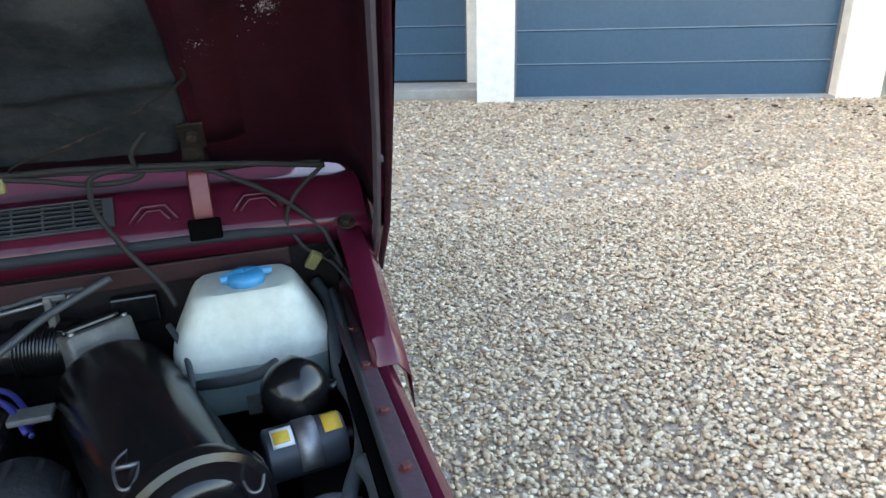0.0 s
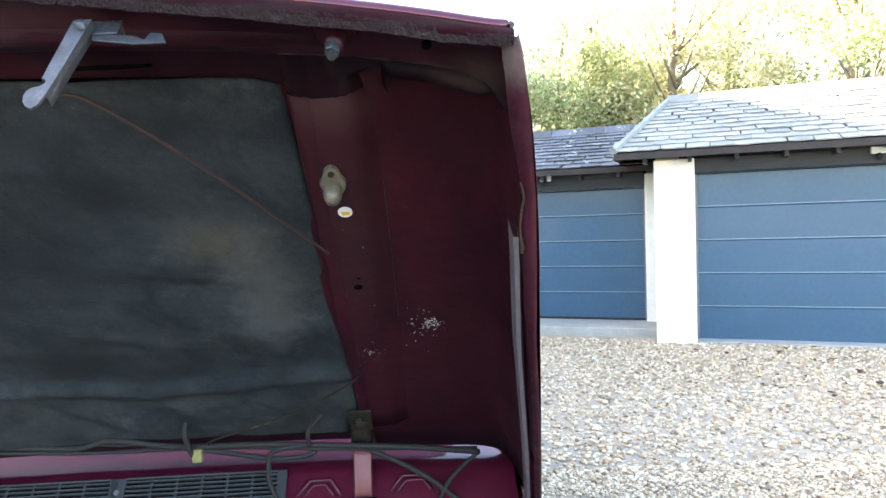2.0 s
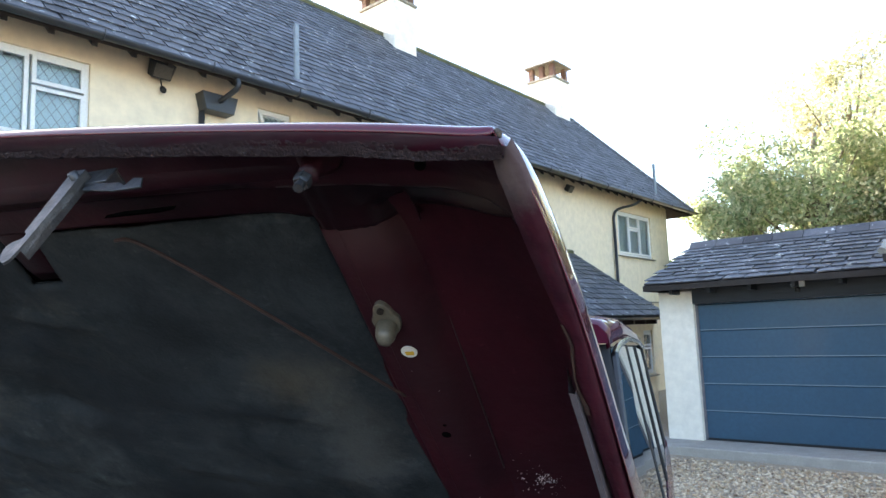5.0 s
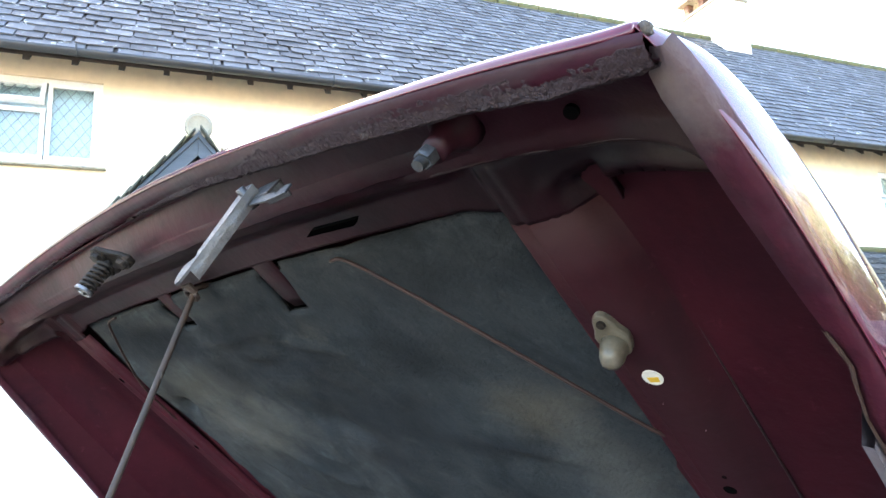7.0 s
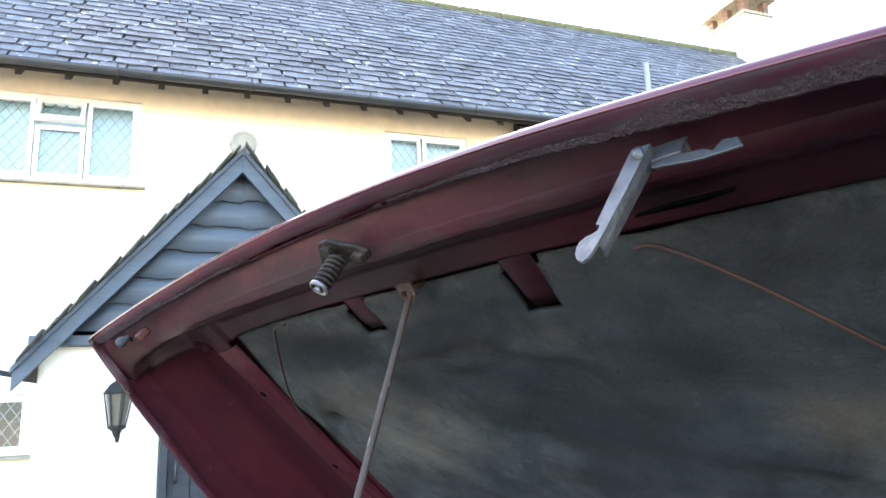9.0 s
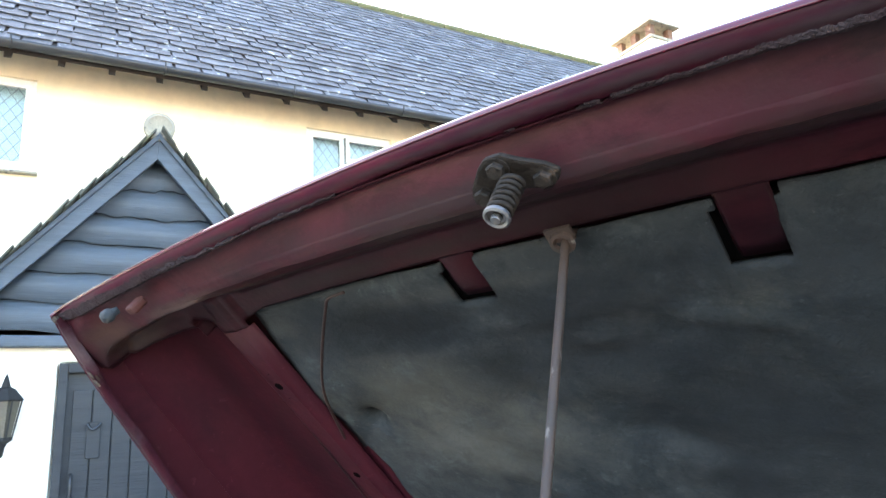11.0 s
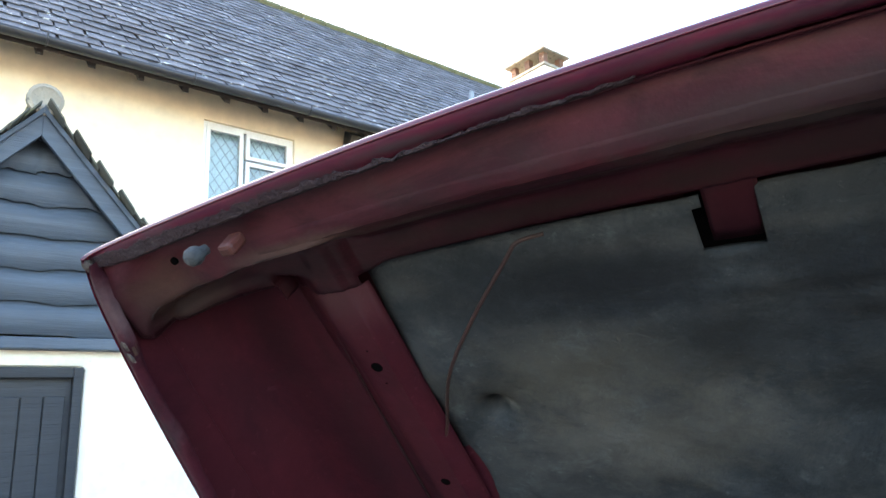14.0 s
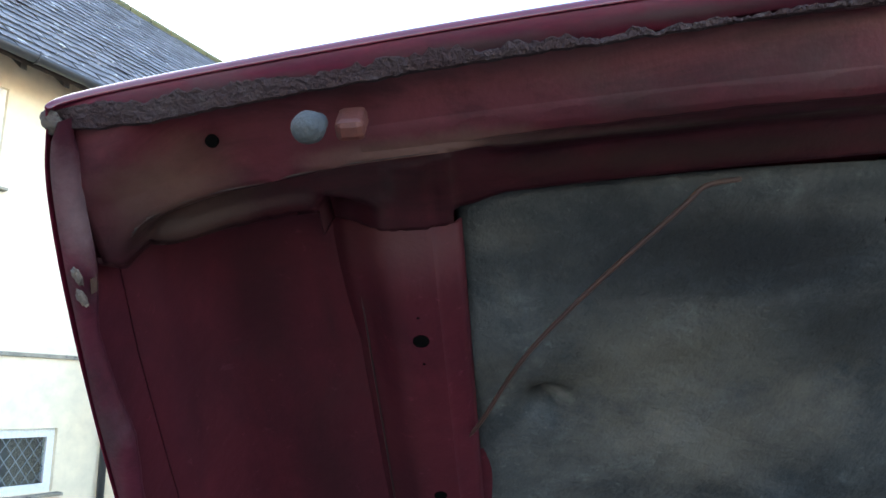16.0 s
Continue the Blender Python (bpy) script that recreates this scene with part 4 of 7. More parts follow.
        grid(bm, ring)
        bmesh.ops.remove_doubles(bm, verts=bm.verts, dist=1e-5)
        bmesh.ops.holes_fill(bm, edges=bm.edges)
        part("slab", bm, M["stone"], c, "weathered slab cap", at=HM)
    # lean-to
    bm = bmesh.new()
    holed_wall(bm, 4.8, 13.95, -0.2, 2.12, -1.9, -1.65, [(13.42, 13.86, 0.8, 1.7)])
    box(bm, 13.7, 13.95, -1.65, 0, -0.2, 2.2)
    box(bm, 4.8, 5.05, -1.65, 0, -0.2, 2.2)
    part("lean_to_wall", bm, M["render"], h, at=HM)
    window(h, 13.42, 13.86, 0.8, 1.7, [(0.06, 0.94, 0.05, 0.62), (0.06, 0.94, 0.64, 0.95)], HM @ Matrix.Translation((0, -1.9, 0)), curtain=False)
    ly0, lz0, ly1, lz1 = -2.2, 1.99, 0.0, 3.54
    bm = bmesh.new()
    prism(bm, [(ly0, lz0 - 0.08), (ly0, lz0), (ly1, lz1), (ly1, lz1 - 0.1)], 4.6, 14.0, "yz")
    lean = part("lean_to_roof", bm, M["rafter"], h, "low lean-to slate roof", at=HM)
    lrun = math.hypot(ly1 - ly0, lz1 - lz0)
    slates(lean, slope_frame(HM, 0, ly0, lz0, ly1, lz1), lambda y: (4.6, 14.05), 0, lrun - 0.02, 0.2, 0.26, M["slate"], lambda x, y: x > 7.5, 12)
    part("flashing", tube(bmesh.new(), [(4.8, -0.04, lz1 + 0.03), (14.0, -0.04, lz1 + 0.03)], 0.05, 6), M["moss"], lean, at=HM)
    bm = bmesh.new()
    grid(bm, [[(xx, ly0 - 0.06 - 0.05 * math.cos(math.pi * k / 8), lz0 - 0.03 - 0.05 * math.sin(math.pi * k / 8)) for k in range(9)] for xx in (4.6, 14.05)])
    part("gutter", bm, M["gutter"], h, "black half-round gutter", smooth=True, at=HM, solid=0.004)
    part("downpipe", tube(bmesh.new(), smooth_line([(10.4, ly0 - 0.06, lz0 - 0.06), (10.4, ly0 + 0.05, lz0 - 0.16), (10.3, -1.97, lz0 - 0.28), (10.3, -1.97, 0.1)]), 0.035, 8), M["gutter"], h, "black downpipe", at=HM, smooth=True)
    for k in range(17):
        x = 5.0 + 0.53 * k
        part("rafter", boxes((x, x + 0.06, ly0 + 0.04, -1.9, lz0 - 0.16, lz0 - 0.05)), M["rafter"], h, at=HM)


house()


def flood_light(x, z, base=HM, s=1.0):
    m = base @ Matrix.Translation((x, -0.1, z))
    f = thing("flood_light", m, "black security floodlight with a glass face under the eaves", "floodlight", "floodlights")
    t = m @ pose(0, 0, 0, 32)
    bm = bmesh.new()
    prism(bm, [(-0.15 * s, 0.1 * s), (0.15 * s, 0.1 * s), (0.12 * s, -0.1 * s), (-0.12 * s, -0.1 * s)], -0.1 * s, 0.04 * s)
    part("housing", bm, M["rubber"], f, at=t, bevel=0.008)
    part("glass_face", boxes((-0.11 * s, 0.11 * s, -0.108 * s, -0.101 * s, -0.08 * s, 0.085 * s)), M["lens"], f, "dusty pale glass face", at=t)
    part("bracket", boxes((-0.02, 0.02, 0.0, 0.1, -0.02, 0.03)), M["rubber"], f, at=m)
    return f


flood_light(3.94, 5.17)
flood_light(13.9, 5.07, s=0.8)
S1 = thing("motion_sensor", HM @ Matrix.Translation((4.0, -0.06, 4.93)), "small black movement sensor hanging on the wall", "sensor")
part("sensor_head", lathe(bmesh.new(), [(0.0, -0.05), (0.03, -0.045), (0.04, 0), (0.03, 0.03), (0, 0.035)], (4.0, -0.07, 4.93), (0, -0.6, -0.8), 12), M["rubber"], S1, at=HM, smooth=True)
part("cable", tube(bmesh.new(), [(4.0, -0.04, 4.96), (3.97, -0.04, 5.1)], 0.008, 5), M["rubber"], S1, at=HM)


# ---------------------------------------------------------------- porch
def porch():
    PX, PY, AZ, EZ, W = 0.27, -1.8, 3.95, 2.17, 1.54
    m = HM @ Matrix.Translation((PX, PY, 0))
    p = thing("porch", m, "gabled entrance porch with black waney weatherboards", "porch")
    bm = bmesh.new()
    holed_wall(bm, -1.45, 1.32, -0.1, 2.36, 0.06, 0.3, [(-0.56, 0.42, -0.1, 2.17)])
    box(bm, -1.45, -1.2, 0.3, 1.8, -0.1, 2.36)
    box(bm, 1.07, 1.32, 0.3, 1.8, -0.1, 2.36)
    part("wall", bm, M["white_render"], p, "whitewashed porch wall", at=m, bevel=0.05)
    # slopes
    slope = (AZ - EZ) / W
    for s in (-1, 1):
        bm = bmesh.new()
        prism(bm, [(0, AZ - 0.05), (s * W, EZ - 0.05), (s * W, EZ - 0.14), (0, AZ - 0.16)], -0.12, 1.85)
        roof = part("roof", bm, M["rafter"], p, "mossy slated porch roof", at=m)
        up = Vector((-s * W, 0, AZ - EZ)).normalized()
        al = Vector((0, -s, 0))
        out = al.cross(up)
        f = m @ Matrix(((al.x, up.x, out.x, s * (W + 0.02)), (al.y, up.y, out.y, -0.25 if s < 0 else 1.85), (al.z, up.z, out.z, EZ - 0.008), (0, 0, 0, 1)))
        slates(roof, f, lambda y: (0, 2.1), 0, math.hypot(W, AZ - EZ) - 0.1, 0.12, 0.22, M["slate_green"], lambda x, y: True, 20 + s, thick=0.010)
        bm = bmesh.new()
        prism(bm, [(0, AZ - 0.07), (s * (W + 0.02), EZ - 0.08), (s * (W + 0.02), EZ - 0.22), (0, AZ - 0.24)], -0.17, -0.13)
        part("bargeboard", bm, M["porch_wood"], p, "blue-black painted bargeboard", at=m, bevel=0.004)
        bm = bmesh.new()
        prism(bm, [(0, AZ - 0.035), (s * (W + 0.03), EZ - 0.055), (s * (W + 0.03), EZ - 0.1), (0, AZ - 0.085)], -0.2, -0.172)
        part("bargeboard", bm, M["porch_wood"], p, at=m, bevel=0.003)
    # waney weatherboards
    r = random.Random(5)
    z = 2.375
    while z < 3.72:
        top = min(z + 0.25, 3.74)
        half = (AZ - 0.12 - z) / slope - 0.05
        half2 = max((AZ - 0.12 - top) / slope - 0.05, 0.02)
        bm = bmesh.new()
        n = 18
        ph = r.uniform(0, 6)
        low, high = [], []
        for k in range(n + 1):
            t = -1 + 2 * k / n
            w = 0.011 * math.sin(2.6 * t + ph) + 0.007 * math.sin(7.3 * t + 2 * ph) + 0.006 * math.sin(15 * t + 3 * ph) + r.uniform(-0.004, 0.004)
            low.append((t * half, -0.022, z + w))
            high.append((t * half2, 0.015, top + 0.03))
        grid(bm, [low, high])
        part("weatherboard", bm, M["porch_wood"], p, "blue-black waney-edged board", at=m, solid=0.012, offset=1, smooth=True)
        z += 0.224
    part("beam", boxes((-1.5, 1.36, -0.05, 0.1, 2.28, 2.36)), M["porch_wood"], p, "black timber lintel beam", at=m, bevel=0.01)
    # finial at the apex
    bm = bmesh.new()
    lathe(bm, [(0.0, -0.06), (0.08, -0.05), (0.115, 0.0), (0.115, 0.05), (0.09, 0.06), (0.075, 0.05), (0.0, 0.045)], (0, -0.14, AZ + 0.02), (0, -1, 0), 20)
    part("finial", bm, M["stone"], p, "round stone ridge end", at=m, smooth=40)
    tube_bm = tube(bmesh.new(), [(0, -0.1, AZ + 0.02), (0, 1.9, AZ + 0.02)], 0.085, 10)
    part("ridge", tube_bm, M["moss"], p, "mossy ridge tiles", at=m, smooth=True)
    # gutters
    for s in (-1, 1):
        bm = bmesh.new()
        grid(bm, [[(s * (W + 0.07) + 0.05 * math.cos(math.pi * k / 8), yy, EZ - 0.06 - 0.05 * math.sin(math.pi * k / 8)) for k in range(9)] for yy in (-0.15, 1.8)])
        part("gutter", bm, M["gutter"], p, "black gutter", smooth=True, at=m, solid=0.004)
    bm = tube(bmesh.new(), smooth_line([(W + 0.05, 0.2, EZ - 0.1), (W + 0.05, 0.2, EZ - 0.2), (1.42, 0.2, EZ - 0.35), (1.38, 0.2, EZ - 0.45), (1.38, 0.2, 0.05)]), 0.032, 8)
    part("downpipe", bm, M["gutter"], p, "black downpipe", at=m, smooth=True)
    # plank door
    d = part("door", boxes((-0.54, 0.40, 0.1, 0.14, 0.0, 2.12)), M["black_wood"], p, "black ledged plank front door", at=m)
    for k in range(6):
        part("plank", boxes((-0.46 + 0.132 * k, -0.46 + 0.132 * k + 0.126, 0.08, 0.1, 0.12, 1.98)), M["black_wood"], d, at=m, bevel=0.006)
    bm = boxes((-0.56, -0.5, 0.04, 0.16, 0, 2.17), (0.36, 0.42, 0.04, 0.16, 0, 2.17), (-0.5, 0.36, 0.04, 0.16, 2.1, 2.17))
    part("door_frame", bm, M["black_wood"], d, at=m, bevel=0.006)
    part("door_handle", tube(bmesh.new(), smooth_line([(-0.44, 0.07, 1.22), (-0.44, 0.02, 1.26), (-0.44, 0.02, 1.36), (-0.44, 0.07, 1.4)]), 0.012, 6), M["gutter"], d, "black iron pull handle", at=m)
    part("letter_plate", boxes((-0.36, -0.27, 0.06, 0.08, 1.5, 1.75)), M["black_wood"], d, at=m, bevel=0.004)
    part("knocker", tube(bmesh.new(), smooth_line([(-0.36, 0.05, 1.74), (-0.32, 0.02, 1.7), (-0.27, 0.05, 1.74)]), 0.01, 6), M["gutter"], d, at=m)
    return m


PM = porch()


def wall_lantern():
    m = PM @ Matrix.Translation((-0.86, -0.1, 1.86))
    l = thing("wall_lantern", m, "black coach lantern with clear glass on the porch wall", "lantern")
    part("cap", lathe(bmesh.new(), [(0.11, 0.05), (0.115, 0.06), (0.06, 0.13), (0.03, 0.145), (0.015, 0.2), (0.0, 0.24)], (-0.86, -0.1, 1.86), (0, 0, 1), 6), M["rubber"], l, at=PM)
    bm = bmesh.new()
    for k in range(6):
        a = 2 * math.pi * k / 6
        tube(bm, [(-0.86 + 0.098 * math.cos(a), -0.1 + 0.098 * math.sin(a), 1.91), (-0.86 + 0.06 * math.cos(a), -0.1 + 0.06 * math.sin(a), 1.68)], 0.007, 4)
    part("cage", bm, M["rubber"], l, at=PM)
    part("glass", lathe(bmesh.new(), [(0.056, -0.18), (0.094, 0.05)], (-0.86, -0.1, 1.86), (0, 0, 1), 6), M["lens"], l, "pale glass", at=PM)
    part("base", lathe(bmesh.new(), [(0.0, -0.28), (0.02, -0.26), (0.035, -0.22), (0.065, -0.2), (0.065, -0.18)], (-0.86, -0.1, 1.86), (0, 0, 1), 12), M["rubber"], l, at=PM)
    part("arm", tube(bmesh.new(), smooth_line([(-0.86, -0.1, 1.62), (-0.86, -0.04, 1.56), (-0.86, 0.06, 1.6)]), 0.012, 6), M["rubber"], l, at=PM)


wall_lantern()
BELL = thing("door_bell", PM @ Matrix.Translation((-0.62, 0.05, 1.5)), "small white bell push beside the porch door", "doorbell")
part("push", boxes((-0.64, -0.6, 0.035, 0.06, 1.44, 1.53)), M["white_paint"], BELL, at=PM, bevel=0.006)


# ---------------------------------------------------------------- garages
def garage(m, name, label, door_w, z0, door_h, left, right, eave, ridge, x_l, x_r, lintel, slate_mat, seed, post_out, hip, near):
    g = thing(name, m, label, "garage")
    # white piers and walls
    bm = boxes((-left, 0.0, -post_out, 0.45, -0.1, eave[1] - 0.09))
    part("pier", bm, M["white_render"], g, "white rendered pier", at=m, bevel=0.015)
    bm = boxes((door_w, door_w + right, -post_out, 0.45, -0.1, eave[1] - 0.09))
    part("pier", bm, M["white_render"], g, "white rendered pier", at=m, bevel=0.015)
    part("wall", boxes((-left, -left + 0.3, 0.45, 5.2, -0.1, eave[1])), M["white_render"], g, at=m)
    part("wall", boxes((door_w + right - 0.3, door_w + right, 0.45, 5.2, -0.1, eave[1])), M["white_render"], g, at=m)
    part("wall", boxes((-left, door_w + right, 5.2, 5.5, -0.1, eave[1])), M["white_render"], g, at=m)
    part("lintel", boxes((0, door_w, -0.02, 0.12, z0 + door_h, lintel)), M["black_wood"], g, "black timber lintel board", at=m, bevel=0.006)
    part("fascia", boxes((x_l + 0.05, x_r, eave[0] + 0.05, eave[0] + 0.08, eave[1] - 0.075, eave[1] - 0.02)), M["black_wood"], g, "black fascia board", at=m)
    part("soffit", boxes((x_l + 0.05, x_r, eave[0] + 0.08, 0.0, eave[1] - 0.035, eave[1] - 0.015)), M["black_wood"], g, at=m)
    n = int((x_r - x_l) / 0.55)
    for k in range(n):
        x = x_l + 0.35 + 0.55 * k
        part("rafter", boxes((x, x + 0.05, eave[0] + 0.1, 0.0, eave[1] - 0.14, eave[1] - 0.036)), M["black_wood"], g, at=m)
    # sectional door
    d = part("door", boxes((0.0, door_w, 0.16, 0.2, z0, z0 + door_h)), M["rubber"], g, "dark blue-grey sectional up-and-over door", at=m)
    n = 5
    for k in range(n):
        a, b = z0 + 0.02 + (door_h - 0.02) * k / n, z0 + 0.02 + (door_h - 0.02) * (k + 1) / n
        bm = bmesh.new()
        prism(bm, [(0.16, a + 0.001), (0.118, a + 0.001), (0.118, b - 0.022), (0.134, b - 0.008), (0.134, b), (0.16, b)], 0.012, door_w - 0.012, "yz")
        pn = part("panel", bm, M["door_blue"], d, at=m)
        if k < n - 1:
            # added strip whose pale colour paints the sky highlight on the joint's edge
            part("joint", boxes((0.014, door_w - 0.014, 0.1155, 0.1175, b - 0.004, b + 0.008)), M["joint_highlight"], pn, "pale strip painting the highlight along a panel joint", at=m)
    part("seal", boxes((0.0, door_w, 0.1, 0.2, z0 - 0.01, z0 + 0.02)), M["rubber"], d, at=m)
    part("jamb", boxes((-0.02, 0.03, 0.09, 0.13, z0, z0 + door_h)), M["grey_rubber"], g, "grey door jamb", at=m)
    part("jamb", boxes((door_w - 0.03, door_w + 0.02, 0.09, 0.13, z0, z0 + door_h)), M["grey_rubber"], g, "grey door jamb", at=m)
    # roof
    (ey, ez), (ry, rz) = eave, ridge
    bm = bmesh.new()
    f = [bm.verts.new(p) for p in ((x_l, ey, ez), (x_r, ey, ez), (x_r, ry, rz), (x_l + hip, ry, rz), (x_r, 2 * ry - ey, ez), (x_l, 2 * ry - ey, ez))]
    lo = [bm.verts.new((v.co.x, v.co.y, v.co.z - 0.08)) for v in f]
    for q in ((0, 1, 2, 3), (3, 2, 4, 5), (0, 3, 5), (1, 4, 2)):
        bm.faces.new([f[i] for i in q])
        bm.faces.new([lo[i] for i in q[::-1]])
    for i, j in ((0, 1), (1, 4), (4, 5), (5, 0)):
        bm.faces.new((f[j], f[i], lo[i], lo[j]))
    roof = part("roof", bm, M["rafter"], g, "grey slate garage roof", at=m)
    run = math.hypot(ry - ey, rz - ez)
    slates(roof, slope_frame(m, 0, ey, ez, ry, rz), lambda y: (x_l + hip * y / run, x_r), 0, run - 0.03, 0.215, 0.29, slate_mat, near, seed, thick=0.014)
    n = int((x_r - x_l - hip) / 0.45)
    for k in range(n):
        x = x_l + hip + 0.45 * k
        bm = bmesh.new()
        prism(bm, [(-0.14, -0.07), (0, 0.05), (0.14, -0.07), (0.14, -0.04), (0, 0.085), (-0.14, -0.04)], 0, 0.44, "yz", Matrix.Translation((x, ry, rz + 0.03)))
        part("ridge_tile", bm, slate_mat, roof, at=m)
    if hip:
        part("hip", tube(bmesh.new(), [(x_l, ey, ez + 0.03), (x_l + hip, ry, rz + 0.04)], 0.05, 6), slate_mat, roof, at=m)
    return g


garage(GM, "garage", "white rendered double garage with a dark blue-grey door", 4.14, 0.0, 2.215, 0.505, 0.55, (-0.4, 2.49), (2.1, 3.45), -0.98, 7.2, 2.4, M["slate_pale"], 31, 0.14, 0.6, lambda x, y: x < 2.6)
garage(LM, "garage", "smaller white rendered garage set back beside the other", 2.88, 0.13, 1.96, 0.52, 0.3, (-0.4, 2.38), (1.75, 3.1), -0.58, 3.45, 2.31, M["slate"], 32, 0.0, 0.0, lambda x, y: True)
part("threshold", boxes((-0.02, 4.16, -0.12, 0.16, -0.02, 0.025)), M["concrete"], None, at=GM, bevel=0.006)
tagged(bpy.data.objects["threshold"], "pale concrete threshold strip under the garage door", "threshold", kind="structure")
ap = bmesh.new()
box(ap, -1.2, 3.32, -0.6, 0.16, -0.05, 0.12)
tagged(part("apron", ap, M["concrete"], None, at=LM, bevel=0.02), "worn concrete apron before the garage", "apron", kind="structure")


def security_light(m, x, z):
    s = thing("security_light", m @ Matrix.Translation((x, -0.06, z)), "small white security light over a garage door", "security light", "garage security lights")
    part("body", boxes((x - 0.08, x + 0.08, -0.1, -0.02, z - 0.03, z + 0.05)), M["white_paint"], s, at=m, bevel=0.008)
    part("sensor_head", lathe(bmesh.new(), [(0, -0.06), (0.03, -0.05), (0.035, 0), (0.02, 0.02)], (x, -0.09, z - 0.05), (0, 0.3, 1), 10), M["rubber"], s, at=m, smooth=True)


security_light(GM, 2.05, 2.36)
security_light(LM, 1.45, 2.27)


# ---------------------------------------------------------------- trees
def tree(x, y, height, spread_r, mat, seed, leaves=9000, base=0.0):
    r = random.Random(seed)
    t = thing("tree", Matrix.Translation((x, y, base)), "leafy tree turning to autumn gold behind the garages", "tree", "trees behind the garages")
    bm = bmesh.new()
    tube(bm, smooth_line([(x, y, base - 0.2), (x + 0.1, y, base + height * 0.3), (x - 0.1, y + 0.1, base + height * 0.6), (x, y, base + height * 0.9)], 5), [0.24 * (1 - 0.045 * k) for k in range(16)], 8)
    clumps = []
    for k in range(44):
        a, up = r.uniform(0, 6.283), r.uniform(0.14, 0.97)
        rad = spread_r * (1.05 - 0.75 * abs(up - 0.5)) * r.uniform(0.35, 1.0)
        tip = Vector((x + rad * math.cos(a), y + rad * math.sin(a), base + height * up))
        root = Vector((x, y, base + height * max(up - 0.22, 0.12)))
        mid = (root + tip) / 2 + Vector((0, 0, -0.15))
        tube(bm, smooth_line([root, mid, tip], 4), [0.06 - 0.006 * i for i in range(9)], 5)
        clumps.append((tip, r.uniform(0.45, 1.0) * spread_r * 0.4))
    part("trunk", bm, M["bark"], t, "grey brown trunk and limbs", smooth=True)
    rs = np.random.RandomState(seed)
    idx = rs.randint(0, len(clumps), leaves)
    c = np.array([clumps[i][0][:] for i in idx])
    rad = np.array([clumps[i][1] for i in idx])
    d = rs.normal(size=(leaves, 3))
    d /= np.linalg.norm(d, axis=1)[:, None]
    p = c + d * (rad * rs.uniform(0.25, 1.08, leaves) ** 0.6)[:, None] * [1, 1, 0.8]
    a = rs.normal(size=(leaves, 3)) + [0, 0, 0.25]
    a /= np.linalg.norm(a, axis=1)[:, None]
    b = np.cross(a, rs.normal(size=(leaves, 3)))
    b /= np.linalg.norm(b, axis=1)[:, None]
    c2 = np.cross(a, b)
    s = rs.uniform(0.026, 0.062, leaves)[:, None]
    quad = np.stack([p - b * s * 1.5, p + c2 * s * 0.7, p + b * s * 1.5, p - c2 * s * 0.7], 1).reshape(-1, 3)
    me = bpy.data.meshes.new("crown")
    me.from_pydata(quad.tolist(), [], np.arange(leaves * 4).reshape(-1, 4).tolist())
    me.materials.append(mat)
    ob = new("crown", me)
    ob.parent, ob.matrix_parent_inverse = t, WORLD_OF[t].inverted()
    ob["label"] = "uneven crown of small autumn leaves"


TREES = [(9.0, 20.0, 7.4, 3.2, "leaf_gold"), (5.6, 20.5, 6.4, 2.9, "leaf_green"), (13.0, 17.5, 8.2, 3.4, "leaf_green"), (12.0, 22.5, 9.0, 3.6, "leaf_gold"),
         (3.6, 21.5, 4.9, 2.0, "leaf_green"), (16.5, 14.0, 8.5, 3.6, "leaf_gold"), (7.4, 23.5, 8.4, 3.2, "leaf_gold"), (17.5, 19.0, 9.5, 3.8, "leaf_green"), (20.0, 10.5, 8.0, 3.5, "leaf_green")]
for k, (tx, ty, th, tr, tm) in enumerate(TREES):
    tree(tx, ty, th * 1.22, tr, M[tm], 50 + k, 34000)


# ---------------------------------------------------------------- car
# the car stands a little askew on the drive
BASE = pose(-0.0262, -0.0029, -0.0141, 0.2345, -0.3443, -0.4754)
CAR = thing("car", Matrix.Translation((0, 1.9, 0)), "maroon boxy off-road estate car with its bonnet propped open", "car")


def between(table, x):
    """A value read off a line of (x, y) points in rising order of x."""
    if x <= table[0][0]:
        return table[0][1]
    for (a, b), (c, d) in zip(table, table[1:]):
        if x <= c:
            return b + (d - b) * (x - a) / max(c - a, 1e-9)
    return table[-1][1]


HALF = [(0.0, 0.7745), (0.05, 0.7835), (0.1, 0.792), (0.2, 0.8055), (0.3, 0.8145), (0.45, 0.826), (0.6, 0.843), (0.75, 0.86), (1.03, 0.889), (1.4, 0.908)]
HANG = [(0.0, -0.009), (0.5, -0.079), (0.7, -0.097), (1.1, -0.11), (1.4, -0.115)]
HEM_WIDTH = {-1: [(0.0, 0.008), (0.02, 0.016), (0.05, 0.018), (0.1, 0.02), (0.15, 0.0125), (0.2, 0.017), (0.24, 0.023), (0.29, 0.018), (0.5, 0.016)],
             1: [(0.0, 0.003), (0.01, 0.004), (0.032, 0.021), (0.1, 0.022), (0.17, 0.0185), (0.2, 0.016), (0.235, 0.022), (0.3, 0.02), (0.45, 0.014)]}


def hang_at(v):
    """Height of the lower edge of the flanks."""
    return between(HANG, v)


def half_width(v):
    return between(HALF, v)


def rim_half(v):
    """Half the width at the outer edge, drawn in at the rounded corner."""
    return half_width(v) * (1 - 0.014 * math.exp(-max(v, 0) / 0.014))


